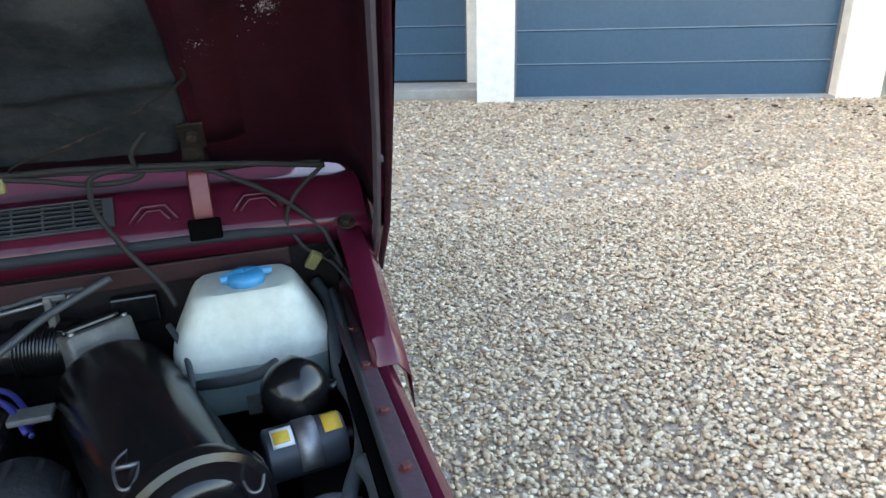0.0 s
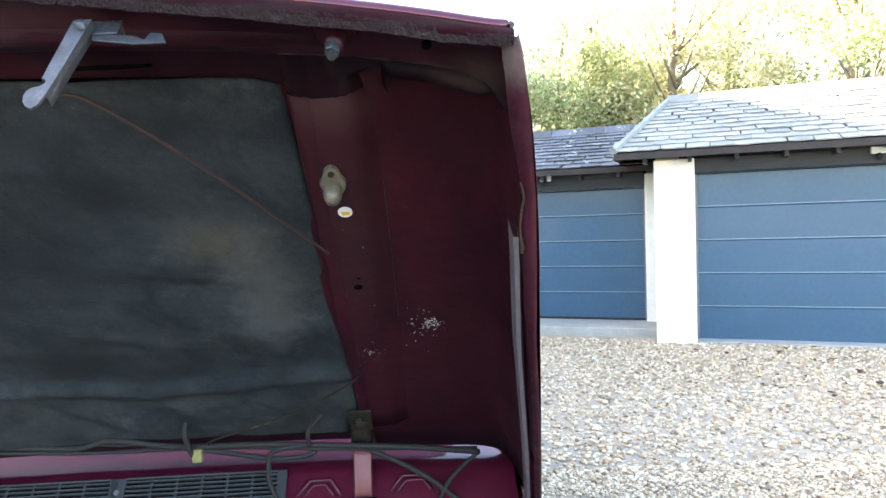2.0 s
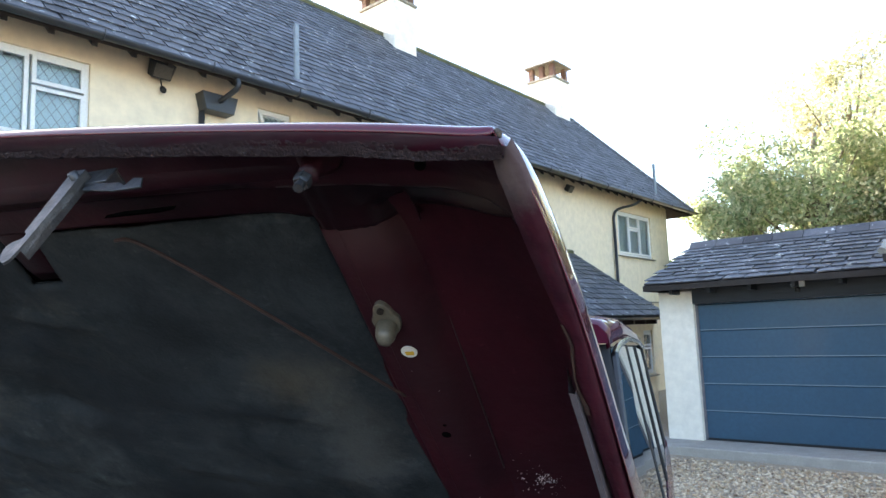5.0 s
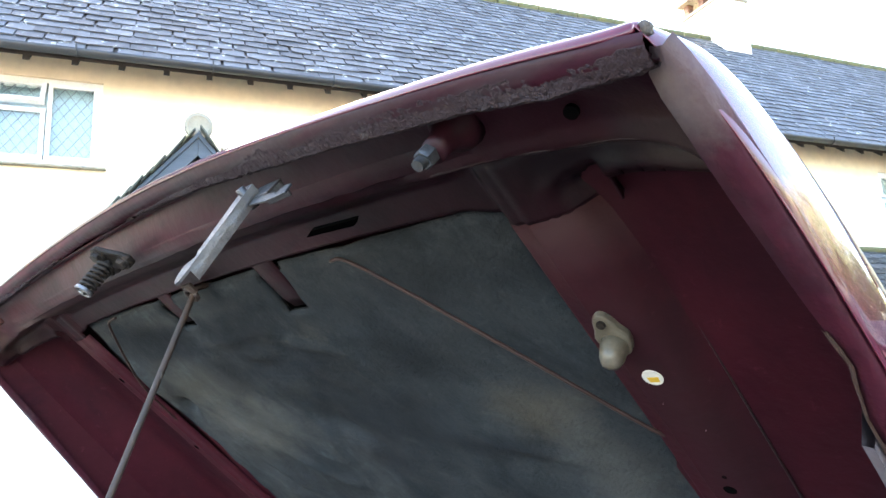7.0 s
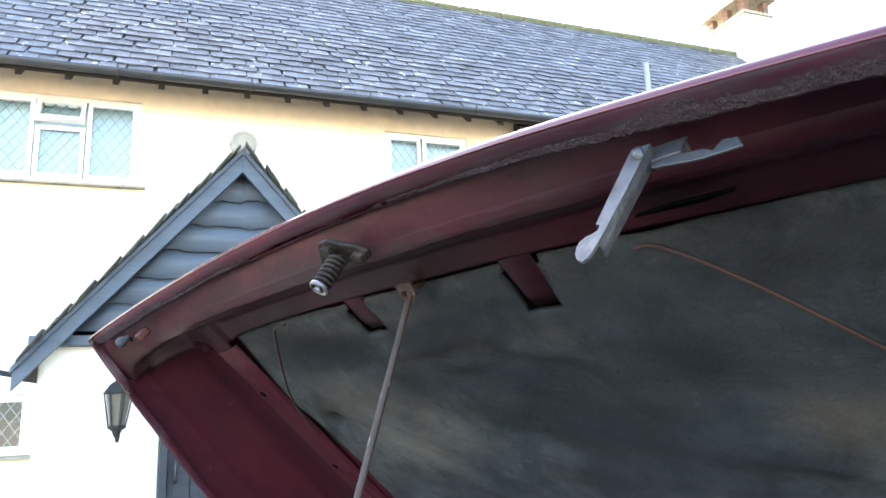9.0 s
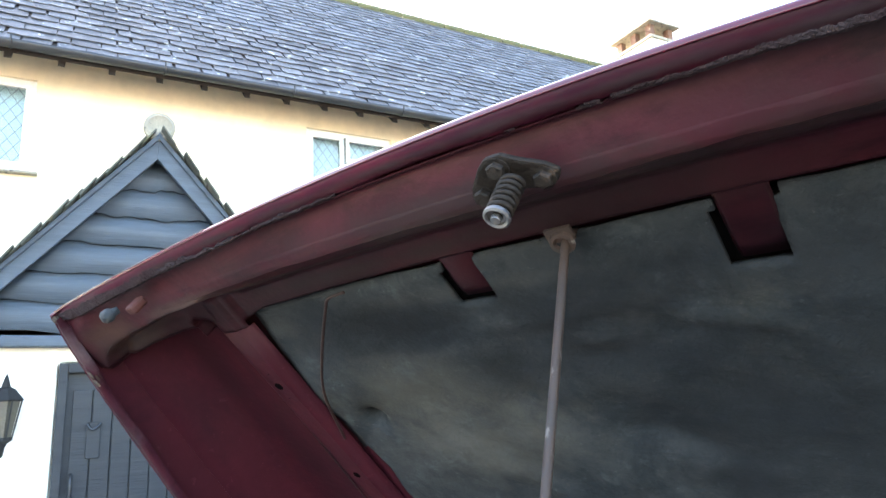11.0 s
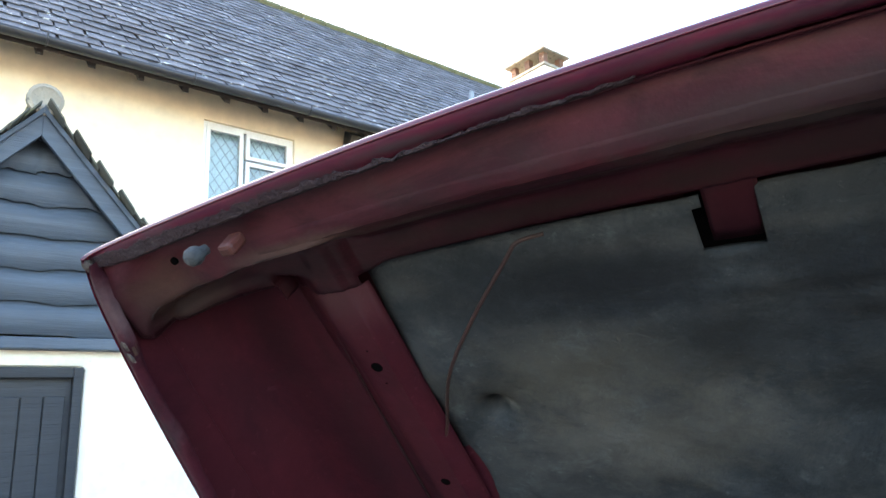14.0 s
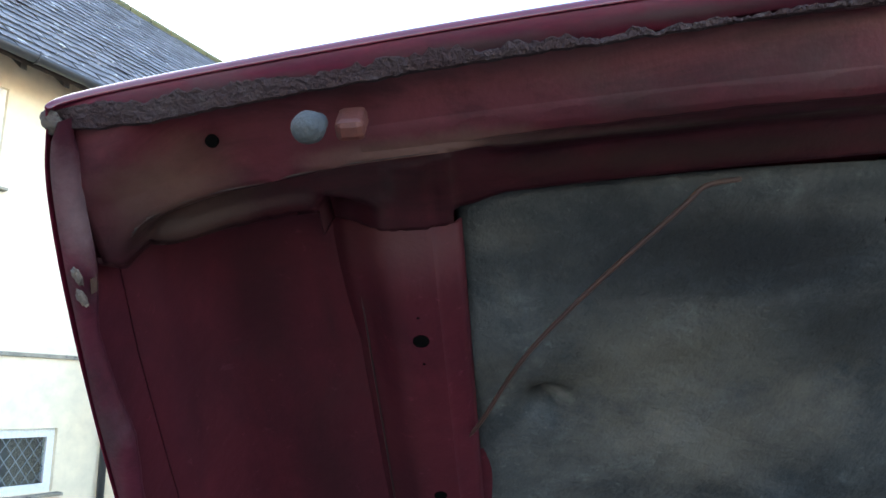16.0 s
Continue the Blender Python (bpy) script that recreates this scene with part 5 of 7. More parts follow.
def bow(u):
    return -0.031 * (1 - (u / 0.78) ** 2) + 0.007 * (max(u, 0) / 0.77) ** 2 + 0.010 * (max(u, 0) / 0.77) ** 6


def inner_bow(u):
    return -0.02 * (1 - (u / 0.78) ** 2)


def crown(u):
    """How far the middle of the bonnet stands above its corners."""
    return 0.118 * (1 - (u / 0.8) ** 2) - 0.020 - 0.010 * u / 0.77 - 0.02 * math.exp(-((u - 0.5) / 0.22) ** 2)


def crown_at(u, v):
    return crown(u) * 0.6


SIDE = [(1.0, 0.0), (0.999, 0.02), (0.992, 0.056), (0.975, 0.09), (0.95, 0.117), (0.91, 0.136), (0.84, 0.148), (0.68, 0.155), (0.5, 0.158), (0.32, 0.16), (0.15, 0.162), (0.0, 0.162)]
FRONT = [(-0.006, 0.002), (-0.009, 0.006), (-0.007, 0.011), (0.004, 0.026), (0.024, 0.054), (0.055, 0.085), (0.1, 0.110), (0.16, 0.129), (0.26, 0.143), (0.4, 0.153), (0.6, 0.161), (0.8, 0.16), (0.95, 0.156), (1.06, 0.15)]


FULL = [0.002, 0.006, 0.012, 0.028, 0.055, 0.086, 0.111, 0.131, 0.146, 0.155, 0.161, 0.16, 0.156, 0.15]


FRONT_AT = sorted((v, h) for v, h in FRONT[2:])
FULL_AT = sorted((v, h) for (v, _), h in zip(FRONT[2:], FULL[2:]))
SIDE_AT = sorted(SIDE[1:])


def sheet_height(v):
    """Height of the inner face beside the ribs, falling towards the hinges."""
    return 0.124 - 0.022 * min(1.0, max(0.0, (v - 0.12) / 0.5))


def skin_height(f, v, hs=None, hf=None):
    """Height of the outer skin at a fraction f of the half width: fuller in the middle, lower at the corners."""
    u = f * half_width(v)
    hs = between(SIDE_AT, abs(f)) if hs is None else hs
    mid = max(0.0, 1 - (u / 0.8) ** 2)
    low = between(FRONT_AT, v) if hf is None else hf
    full = FULL[[a for a, _ in FRONT].index(v)] if hf is not None else between(FULL_AT, v)
    hang = (hang_at(max(v, 0)) - crown_at(u, v)) * max(0, 1 - hs / 0.1)
    front = low + (full - low) * (0.35 + 0.65 * mid)
    h = 0.0 if hs <= 0 else (hs ** -3.5 + front ** -3.5) ** (-1 / 3.5)
    return h + hang + crown_at(u, v)


BS = BM @ Matrix.Translation((-0.002, 0, 0))


def bonnet_skin():
    bm = bmesh.new()
    rows = []
    for v, hf in FRONT:
        row = []
        for f, hs in SIDE + [(-a, b) for a, b in SIDE[-2::-1]]:
            u = f * half_width(v) * (1 - 0.014 * math.exp(-max(v, 0) / 0.014))
            h = skin_height(f, v, hs, hf)
            vv = v + bow(u) * max(0, 1 - max(v, 0) / 0.3) + 0.25 * (max(v, 0) / 1.06) ** 6 * max(0, 1 - hs / 0.158) ** 0.7
            row.append((u, vv, h))
        rows.append(row)
    grid(bm, rows)
    skin = part("bonnet", bm, M["paint_skin"], CAR, "open maroon bonnet seen from below, rust along its edge", smooth=True, at=BS, solid=0.002, offset=1)
    fine = skin.modifiers.new("fine", "SUBSURF")
    fine.levels = fine.render_levels = 2
    return skin


BONNET = bonnet_skin()


def bpart(name, bm, mat, label="", smooth=False, solid=0.0, offset=-1.0, bevel=0.0, at=BM):
    return part(name, bm, mat, BONNET, label, smooth, at, solid, offset, bevel)


def swept(profile, us, shift=lambda u: (0, 0)):
    bm = bmesh.new()
    grid(bm, [[(u, v + shift(u)[0], h + shift(u)[1]) for v, h in profile] for u in us])
    return bm


# underside sheet of the outer panel, seen beside the ribs
bm = bmesh.new()
CUTS = [0.0, 0.3, 0.55] + [0.6 + 0.385 * k / 22 for k in range(23)]


def soft_min(a, b, k=0.010):
    return -k * math.log(math.exp(-a / k) + math.exp(-b / k))


def sheet_edge(f, v):
    """The sheet bends smoothly down along the flanks."""
    u, side = f * half_width(v), 0.156 * (1 - abs(f) ** 25)
    low, full = between(FRONT_AT, v), between(FULL_AT, v)
    front = low + (full - low) * (0.35 + 0.65 * max(0.0, 1 - (u / 0.8) ** 2))
    rise = (side ** -3.5 + front ** -3.5) ** (-1 / 3.5) - 0.004
    return rise + crown_at(u, v) + (hang_at(v) - crown_at(u, v)) * max(0, 1 - rise / 0.11) ** 1.5 - 0.003


grid(bm, [[(f * half_width(v), v, soft_min(sheet_height(v) if abs(f) > 0.63 else 0.138, sheet_edge(f, v))) for f in [-c for c in CUTS[:0:-1]] + CUTS] for v in [0.1 + 0.0125 * k for k in range(17)] + [0.32, 0.4, 0.5, 0.6, 0.8, 1.0, 1.12]])
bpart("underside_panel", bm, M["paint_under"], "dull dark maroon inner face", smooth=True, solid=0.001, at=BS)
# front channel
chan = [(0.006, 0.012), (0.012, 0.028), (0.03, 0.036), (0.062, 0.043), (0.078, 0.056), (0.092, 0.082), (0.104, 0.094), (0.15, 0.096)]


def on_channel(u, v, h):
    """A point of the front channel, which follows the bow and crown of the bonnet and dips at both ends."""
    mid = 1 - (u / 0.8) ** 2
    return (u, v + inner_bow(u), h + 0.0154 * mid - 0.012 * (u / 0.7) ** 4 + (crown(u) * 0.62 - 0.0136 * mid) * max(0, 1 - v / 0.062) ** 1.6)


RIB = [(0.540, 0.1005), (0.5435, 0.0955), (0.547, 0.0928), (0.561, 0.0918), (0.5645, 0.0880), (0.568, 0.0886), (0.590, 0.0886), (0.600, 0.0895), (0.608, 0.0935), (0.616, 0.1005), (0.624, 0.1075), (0.634, 0.1135), (0.650, 0.1185)]
LIP = [(0.60, 0.134), (0.62, 0.132), (0.676, 0.123), (0.715, 0.1155), (0.745, 0.1145), (0.758, 0.113), (0.779, 0.099), (0.80, 0.094)]


def ease(x):
    x = min(1.0, max(0.0, x))
    return x * x * (3 - 2 * x)


def seam_v(a):
    """Line of the groove between channel and corner shelf, curling round towards the flank."""
    return 0.081 + 0.006 * ease((a - 0.6) / 0.1) + 0.03 * math.exp((a - 0.765) / 0.010)


def inner_frame(u, v):
    """Height of the pressed inner frame: channel, ledge, start of the ribs, corner shelves."""
    a = abs(u)
    base = on_channel(u, v, between(chan, v))[2]
    low = on_channel(u, min(v, 0.062), between(chan, min(v, 0.062)))[2] - 0.03 * ease((a - 0.69) / 0.1)
    ledge = on_channel(u, 0.15, 0.096)[2]
    shelf = 0.091 - 0.052 * ease((a - 0.64) / 0.12) - 0.0035 * math.exp(-((v - between(LIP, a) + 0.004) / 0.006) ** 2)
    rib = between(RIB, a)
    if a < 0.54:
        top = ledge
    elif a < 0.595:
        top = ledge + (rib - ledge) * ease((v - 0.086) / 0.014)
    else:
        wall = rib + (shelf - rib) * (1 - ease((v - between(LIP, a) + 0.012) / 0.012))
        top = wall if a < 0.65 else shelf
    vs_ = seam_v(a) if a > 0.6 else 0.081
    f = ease((v - vs_ + 0.010) / 0.016)
    corner = low + (max(top, low) - low) * f + 0.005 * math.exp(-((v - vs_) / 0.0035) ** 2) * ease((a - 0.59) / 0.03)
    k = ease((a - 0.50) / 0.04)
    h = base * (1 - k) + corner * k
    if a < 0.54:
        h = min(h, ledge)
    return max(h, crown_at(u, v) * (1 - ease(v / 0.05)) + 0.006 + (hang_at(v) + 0.006) * ease(v / 0.05))


bm = bmesh.new()
chan_us = [-0.7755 + 1.551 * k / 310 for k in range(311)]
chan_vs = [0.006, 0.009, 0.012, 0.02, 0.03, 0.045] + [0.058 + 0.0035 * k for k in range(27)]
cells = [[(u, max(v + inner_bow(u) * (1 - ease((v - 0.11) / 0.04) * ease((abs(u) - 0.5) / 0.04)), bow(u) + 0.006 if u > 0.4 else -1.0), min(inner_frame(u, v), skin_height(u / half_width(v), v) - 0.005)) for v in chan_vs] for u in chan_us]
chan_v = [[bm.verts.new(p) for p in row] for row in cells]
for i in range(len(chan_us) - 1):
    for j in range(len(chan_vs) - 1):
        a = abs(chan_us[i] + 0.0025)
        if a > rim_half(chan_vs[j]) - 0.007 or (a < 0.545 and chan_vs[j + 1] > 0.141):
            continue
        if a < 0.652 or chan_vs[j + 1] < between(LIP, a) + 0.0035:
            bm.faces.new((chan_v[i][j], chan_v[i + 1][j], chan_v[i + 1][j + 1], chan_v[i][j + 1]))
bmesh.ops.delete(bm, geom=[x for x in bm.verts if not x.link_faces], context="VERTS")
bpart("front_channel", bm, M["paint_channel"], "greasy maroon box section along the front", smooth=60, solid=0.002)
# turned-up lip along each corner shelf
for s in (-1, 1):
    bm = bmesh.new()
    rows = []
    for k in range(41):
        a = 0.650 + 0.128 * k / 40
        v = between(LIP, a) + 0.001
        h = min(inner_frame(s * a, v), skin_height(a / half_width(v), v) - 0.005)
        vb = v + inner_bow(s * a) * (1 - ease((v - 0.11) / 0.04))
        rows.append([(s * a, vb - 0.003, h - 0.0002), (s * a, vb, h - 0.0012), (s * a, vb + 0.0035, h - 0.0004), (s * a, vb + 0.0048, h + 0.004), (s * a, vb + 0.005, h + 0.03)])
    grid(bm, rows)
    bpart("shelf_lip", bm, M["paint_channel"], "", smooth=True)
# overlapping edge of the inner sheet, with dirt and painted shade in the fold
bm = bmesh.new()
rows = []
for k in range(161):
    u = -0.60 + 1.20 * k / 160
    w = 0.0022 * noise.noise(Vector((u * 9, 1.3, 0))) + 0.0012 * noise.noise(Vector((u * 40, 4.3, 0)))
    d = 0.0008 * noise.noise(Vector((u * 25, 7.7, 0)))
    rows.append([on_channel(u, 0.042, 0.0395), on_channel(u, 0.046, 0.0375), on_channel(u, 0.064 + w, 0.0405 + d), on_channel(u, 0.0665 + w, 0.0425 + d), on_channel(u, 0.0668 + w, 0.048)])
grid(bm, rows)
bpart("sheet_edge", bm, M["paint_channel"], "folded edge of the inner sheet", smooth=50)
# folded hem along the front edge, with flaking sealer on its inner half
bm = bmesh.new()
rows, flakes = [], []
crumb = random.Random(8)
for k in range(721):
    u = -0.768 + 1.536 * k / 720
    wob = [noise.noise(Vector((u * 22, s * 7.3, 0))) + 0.7 * noise.noise(Vector((u * 70, s * 3.1, 2))) + 0.6 * noise.noise(Vector((u * 210, s * 5.1, 4))) for s in range(6)]
    b0, c0 = bow(u), crown(u) * 0.62
    end = max(0, (abs(u) - 0.70) / 0.075)
    inner = b0 + 0.015 - 0.008 * end ** 2 + 0.0015 * wob[5]
    rows.append([(u, b0 - 0.0075, c0 + 0.003), (u, b0 - 0.005, c0 - 0.001), (u, b0 + 0.004, c0 - 0.002), (u, inner - 0.004, c0 - 0.001), (u, inner, c0 + 0.004), (u, inner - 0.001, c0 + 0.012)])
    rag = 0.12 + 0.88 / (1 + math.exp((u + 0.24) * 22)) + 0.75 / (1 + math.exp(-(u - 0.18) * 18))
    wide = 0.0105 / (1 + math.exp(-(u - 0.28) * 9)) + 0.012 * max(0, -0.40 - u) / 0.3
    edge = inner - 0.0022 - 0.0023 * rag - wide - 0.0075 * rag * max(-0.35, noise.noise(Vector((u * 13, 9.1, 0))) + 0.7 * noise.noise(Vector((u * 47, 2.7, 1))) + 0.5 * noise.noise(Vector((u * 150, 1.9, 6))))
    edge = min(max(edge + crumb.uniform(-0.001, 0.001) * rag, b0 - 0.004), inner - 0.0015)
    wob = [w * (0.35 + 0.9 * max(0, noise.noise(Vector((u * 17, s_ * 2.2, 8))) + 0.3)) * rag + crumb.uniform(-0.35, 0.35) * rag for s_, w in enumerate(wob)]
    sit = c0 + 0.0012 - 0.0030 * min(1.0, rag)
    flakes.append([(u, edge, sit + 0.001), (u, edge + 0.001, sit - 0.0004 - 0.0005 * wob[1]), (u, (edge + inner) / 2, sit - 0.0007 - 0.0011 * wob[2]), (u, inner - 0.001, sit - 0.0006 - 0.0013 * wob[3]), (u, inner + 0.0022, c0 + 0.002 - 0.0014 * wob[4]), (u, inner + 0.001, c0 + 0.009)])
grid(bm, rows)
for k in range(11):
    u = -0.65 + 0.13 * k
    patch(M["paint_hem"], (u, bow(u) + 0.005, 0.03), (0.10, 0.007, 0.3), (0.03, 0.022, 0.025), 0.8, 0.7)
for centre, radius, colour, amount in (((0.765, 0.03, 0.0), (0.03, 0.06, 0.2), (0.12, 0.1, 0.098), 0.8), ((0.765, 0.13, 0.0), (0.012, 0.025, 0.2), (0.12, 0.065, 0.03), 0.5), ((0.77, 0.3, 0.0), (0.03, 0.08, 0.2), (0.025, 0.014, 0.02), 0.8),
                                       ((0.77, 0.13, 0.0), (0.015, 0.03, 0.2), (0.025, 0.012, 0.016), 0.8), ((-0.77, 0.06, 0.0), (0.02, 0.05, 0.2), (0.12, 0.09, 0.1), 0.6)):
    patch(M["hem_worn"], centre, radius, colour, amount)
bpart("front_hem", bm, M["paint_hem"], "dulled maroon hem along the front edge", smooth=True, at=BS)
bm = bmesh.new()
grid(bm, flakes)
bmesh.ops.delete(bm, geom=[fc for fc in bm.faces if -0.22 < fc.calc_center_median().x < 0.10 and noise.noise(Vector((fc.calc_center_median().x * 26, fc.calc_center_median().y * 60, 3.3))) < 0.2], context="FACES")
part("sealer", bm, M["scab"], BONNET, "rough flaking grey sealer and rust", False, BS)
# hat ribs
for s in (-1, 1):
    bm = bmesh.new()
    vs = [0.148 + 0.832 * k / 12 for k in range(13)]
    grid(bm, [[(s * (u + 0.012 * (v > 0.7) * (v - 0.7)), v, min(h, 0.0885 + (h - 0.0885) * (sheet_height(v) - 0.0865) / 0.03) if u > 0.604 else h) for u, h in RIB] for v in vs])
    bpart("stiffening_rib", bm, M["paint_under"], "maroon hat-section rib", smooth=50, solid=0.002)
    # folded side hem: broad and wavy towards the front, narrow behind
    bm = bmesh.new()
    rows = []
    for k in range(113):
        v = (0.018 if s > 0 else 0.0) + 1.28 * k / 112
        hw = rim_half(v)
        hang = hang_at(v)
        n1 = noise.noise(Vector((v * 8, s * 2.2, 3)))
        n2 = noise.noise(Vector((v * 30, s * 4.2, 5)))
        wid = between(HEM_WIDTH[s], v) + 0.0015 * n1 + 0.0012 * n2
        rows.append([(s * (hw - 0.001), v, hang + 0.012), (s * (hw - 0.003), v, hang + 0.001), (s * (hw - wid * 0.5), v, hang + 0.002 + 0.002 * n1), (s * (hw - wid), v, hang + 0.005 + 0.003 * n2), (s * (hw - wid + 0.001), v, hang + 0.013)])
    grid(bm, rows)
    flake = bmesh.new()
    grid(flake, [[(q[3][0] - s * (0.0005 + 0.003 * abs(noise.noise(Vector((q[3][1] * 60, s, 1))))), q[3][1], q[3][2] - 0.0004), (q[3][0] + s * (0.0015 + 0.006 * max(0, noise.noise(Vector((q[3][1] * 24, s * 5, 4))))), q[3][1], q[2][2] + 0.6 * (q[3][2] - q[2][2]) - 0.0012), (q[3][0] + s * 0.0, q[3][1], q[3][2] + 0.004)] for q in (rows[11:27] if s > 0 else rows[9:15])])
    bmesh.ops.delete(flake, geom=[fc for fc in flake.faces if noise.noise(fc.calc_center_median() * 21 + Vector((0, 0, s))) < 0.05], context="FACES")
    tagged(bpart("rust_scab", flake, M["rust_edge"], "flaking rust along the hem", True, at=BS), kind="stuff")
    bpart("side_hem", bm, M["hem_worn"], "wavy folded side hem with worn edge", smooth=True, at=BS)
    bm = bmesh.new()
    rows = []
    for k in range(25):
        v = (0.25 if s > 0 else 0.8) + (1.04 if s > 0 else 0.49) * k / 24
        hw = half_width(v)
        hang = hang_at(v)
        rows.append([(s * (hw - 0.022), v, hang + 0.02), (s * (hw - 0.0232), v, hang - 0.001), (s * (hw - 0.029), v, hang + 0.001), (s * (hw - 0.031), v, hang + 0.03)])
    grid(bm, rows)
    bpart("sealing_strip", bm, M["strip"], "grey rubber sealing strip", smooth=40, at=BS)
# rear cross member
rear = [(0.97, 0.13), (0.985, 0.118), (1.02, 0.116), (1.035, 0.12), (1.045, 0.13), (1.06, 0.135)]
bpart("rear_channel", swept(rear, [-0.545 + 1.09 * k / 20 for k in range(21)]), M["paint_under"], smooth=50, solid=0.002)

# felt blanket with notches at its front edge
FOLDS = [(-0.22, 0.245, 0.03, 0.225, 0.006, 0.012), (0.03, 0.25, 0.15, 0.29, 0.006, 0.010), (-0.08, 0.44, 0.06, 0.50, -0.008, 0.02), (-0.1, 0.275, 0.0, 0.275, 0.006, 0.012), (0.28, 0.47, 0.42, 0.50, 0.005, 0.012),
         (0.38, 0.58, 0.46, 0.74, 0.005, 0.016), (-0.05, 0.80, 0.08, 0.95, 0.008, 0.014), (0.16, 0.82, 0.24, 0.95, 0.008, 0.014), (-0.3, 0.5, -0.12, 0.62, 0.006, 0.02), (0.1, 0.62, 0.3, 0.68, 0.005, 0.016), (-0.45, 0.55, -0.3, 0.7, -0.006, 0.018), (0.33, 0.84, 0.42, 0.95, 0.007, 0.012)]
NOTCH = [(0.114, 0.168, 0.205), (-0.190, -0.138, 0.190)]
bm = bmesh.new()
nu, nv = 120, 84
vsn = {}
for i in range(nu + 1):
    for j in range(nv + 1):
        fu, fv = i / nu, j / nv
        v = 0.135 + 0.895 * fv
        left = -0.543 - 0.004 * noise.noise(Vector((v * 6, 1, 0)))
        right = 0.530 + 0.026 * min(fv * 1.6, 1) - 0.05 * max(0, (fv - 0.86) / 0.14)
        u = left + (right - left) * fu
        p = Vector((u * 3.2, v * 3.2, 0.3))
        h = 0.102 + 0.009 * noise.noise(p) + 0.006 * noise.noise(p * 2.7) + 0.003 * noise.noise(p * 6.5) + 0.0012 * noise.noise(p * 15)
        h -= 0.014 * math.exp(-((v - 0.80 - 0.02 * math.sin(u * 7)) / 0.02) ** 2) + 0.02 * max(0, (v - 0.8)) * 2
        h += 0.012 * math.exp(-(((u + 0.03) / 0.12) ** 2 + ((v - 0.42) / 0.07) ** 2))
        h += 0.03 * math.exp(-(((u + 0.472) / 0.018) ** 2 + ((v - 0.38) / 0.02) ** 2))
        for a0, b0, a1, b1, amp, wd in FOLDS:
            t = min(max(((u - a0) * (a1 - a0) + (v - b0) * (b1 - b0)) / ((a1 - a0) ** 2 + (b1 - b0) ** 2), 0), 1)
            d2 = (u - a0 - t * (a1 - a0)) ** 2 + (v - b0 - t * (b1 - b0)) ** 2
            h -= amp * math.exp(-d2 / wd ** 2) * math.sin(math.pi * (0.1 + 0.8 * t))
        e = min(fu, 1 - fu, fv, 1 - fv)
        h += 0.004 * (e < 0.01)
        h += 0.006 * (1 - (u / 0.8) ** 2)
        vsn[i, j] = bm.verts.new((u, v + inner_bow(u) * 0.4, h))
for i in range(nu):
    for j in range(nv):
        a = [vsn[i, j], vsn[i + 1, j], vsn[i + 1, j + 1], vsn[i, j + 1]]
        cu, cv = sum(x.co.x for x in a) / 4, sum(x.co.y for x in a) / 4
        if not any(n0 < cu < n1 and cv < n2 for n0, n1, n2 in NOTCH):
            bm.faces.new(a)
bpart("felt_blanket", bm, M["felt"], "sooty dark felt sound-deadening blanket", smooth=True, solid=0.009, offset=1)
# maroon tongues reaching through the notches, near-black plates beside them painting the slots' shade
for n0, n1, n2 in NOTCH:
    bm = bmesh.new()
    c = (n0 + n1) / 2
    grid(bm, [[(c + 0.003 + (f - 0.5) * (0.048 - 0.004 * k / 6), 0.100 + inner_bow(c) + (n2 - 0.106 - inner_bow(c)) * k / 6, 0.1095 + 0.002 * (f in (0, 1)) + 0.004 * k / 6 + 0.004 * (k == 6)) for f in (0, 0.1, 0.5, 0.9, 1)] for k in range(7)])
    bpart("hinge_tongue", bm, M["paint_channel"], "grimy maroon metal tongue", smooth=True, solid=0.003)
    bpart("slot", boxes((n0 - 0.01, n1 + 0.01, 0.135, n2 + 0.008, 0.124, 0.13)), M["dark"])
# crusty corner tips with the dark pocket behind each
for s in (-1, 1):
    bm = bmesh.new()
    bmesh.ops.create_icosphere(bm, subdivisions=3, radius=1.0)
    for vert in bm.verts:
        c = vert.co
        n1 = 1 + 0.35 * noise.noise(c * 3.0 + Vector((s * 3, 0, 0)))
        vert.co = Vector((s * 0.7665 + (0.0058 if s < 0 else 0.003) * c.x * n1, (0.0005 if s < 0 else 0.010) + (0.007 if s < 0 else 0.004) * c.y * n1, hang_at(0) + 0.004 + (0.0045 if s < 0 else 0.003) * c.z * n1))
    bpart("corner_crust", bm, M["crust"], "pale crusty corroded corner", smooth=True, at=BS)
# dark greasy groove between shelf and channel, curling round at the flank
for s in (-1, 1):
    pts = []
    for k in range(40):
        a = 0.55 + 0.206 * k / 39
        v = seam_v(a) - 0.0095
        pts.append((s * a, v + inner_bow(s * a), inner_frame(s * a, v) - 0.0002 + 0.0006 * noise.noise(Vector((a * 60, s, 2)))))
    bpart("seam", tube(bmesh.new(), pts, 0.0016, 6), M["grime"], "dark greasy seam", True)
    pts = [(s * 0.632, 0.15, 0.1145), (s * 0.635, 0.3, 0.110), (s * 0.638, 0.6, 0.099)]
    bpart("seam", tube(bmesh.new(), smooth_line(pts, 5), 0.0011, 5), M["grime"], "", True)
# long pressed crease in the sheet beyond each rib
for s in (-1, 1):
    bm = bmesh.new()
    grid(bm, [[(s * (0.687 + 0.006 * k / 8) + w * (1 - k / 8) ** 0.7, 0.19 + 0.018 * k, sheet_height(0.19 + 0.018 * k) - 0.0008 - d * (1 - k / 8)) for w, d in ((-0.008, 0.001), (-0.003, -0.0016), (0.0, -0.0022), (0.003, -0.0016), (0.008, 0.001))] for k in range(9)])
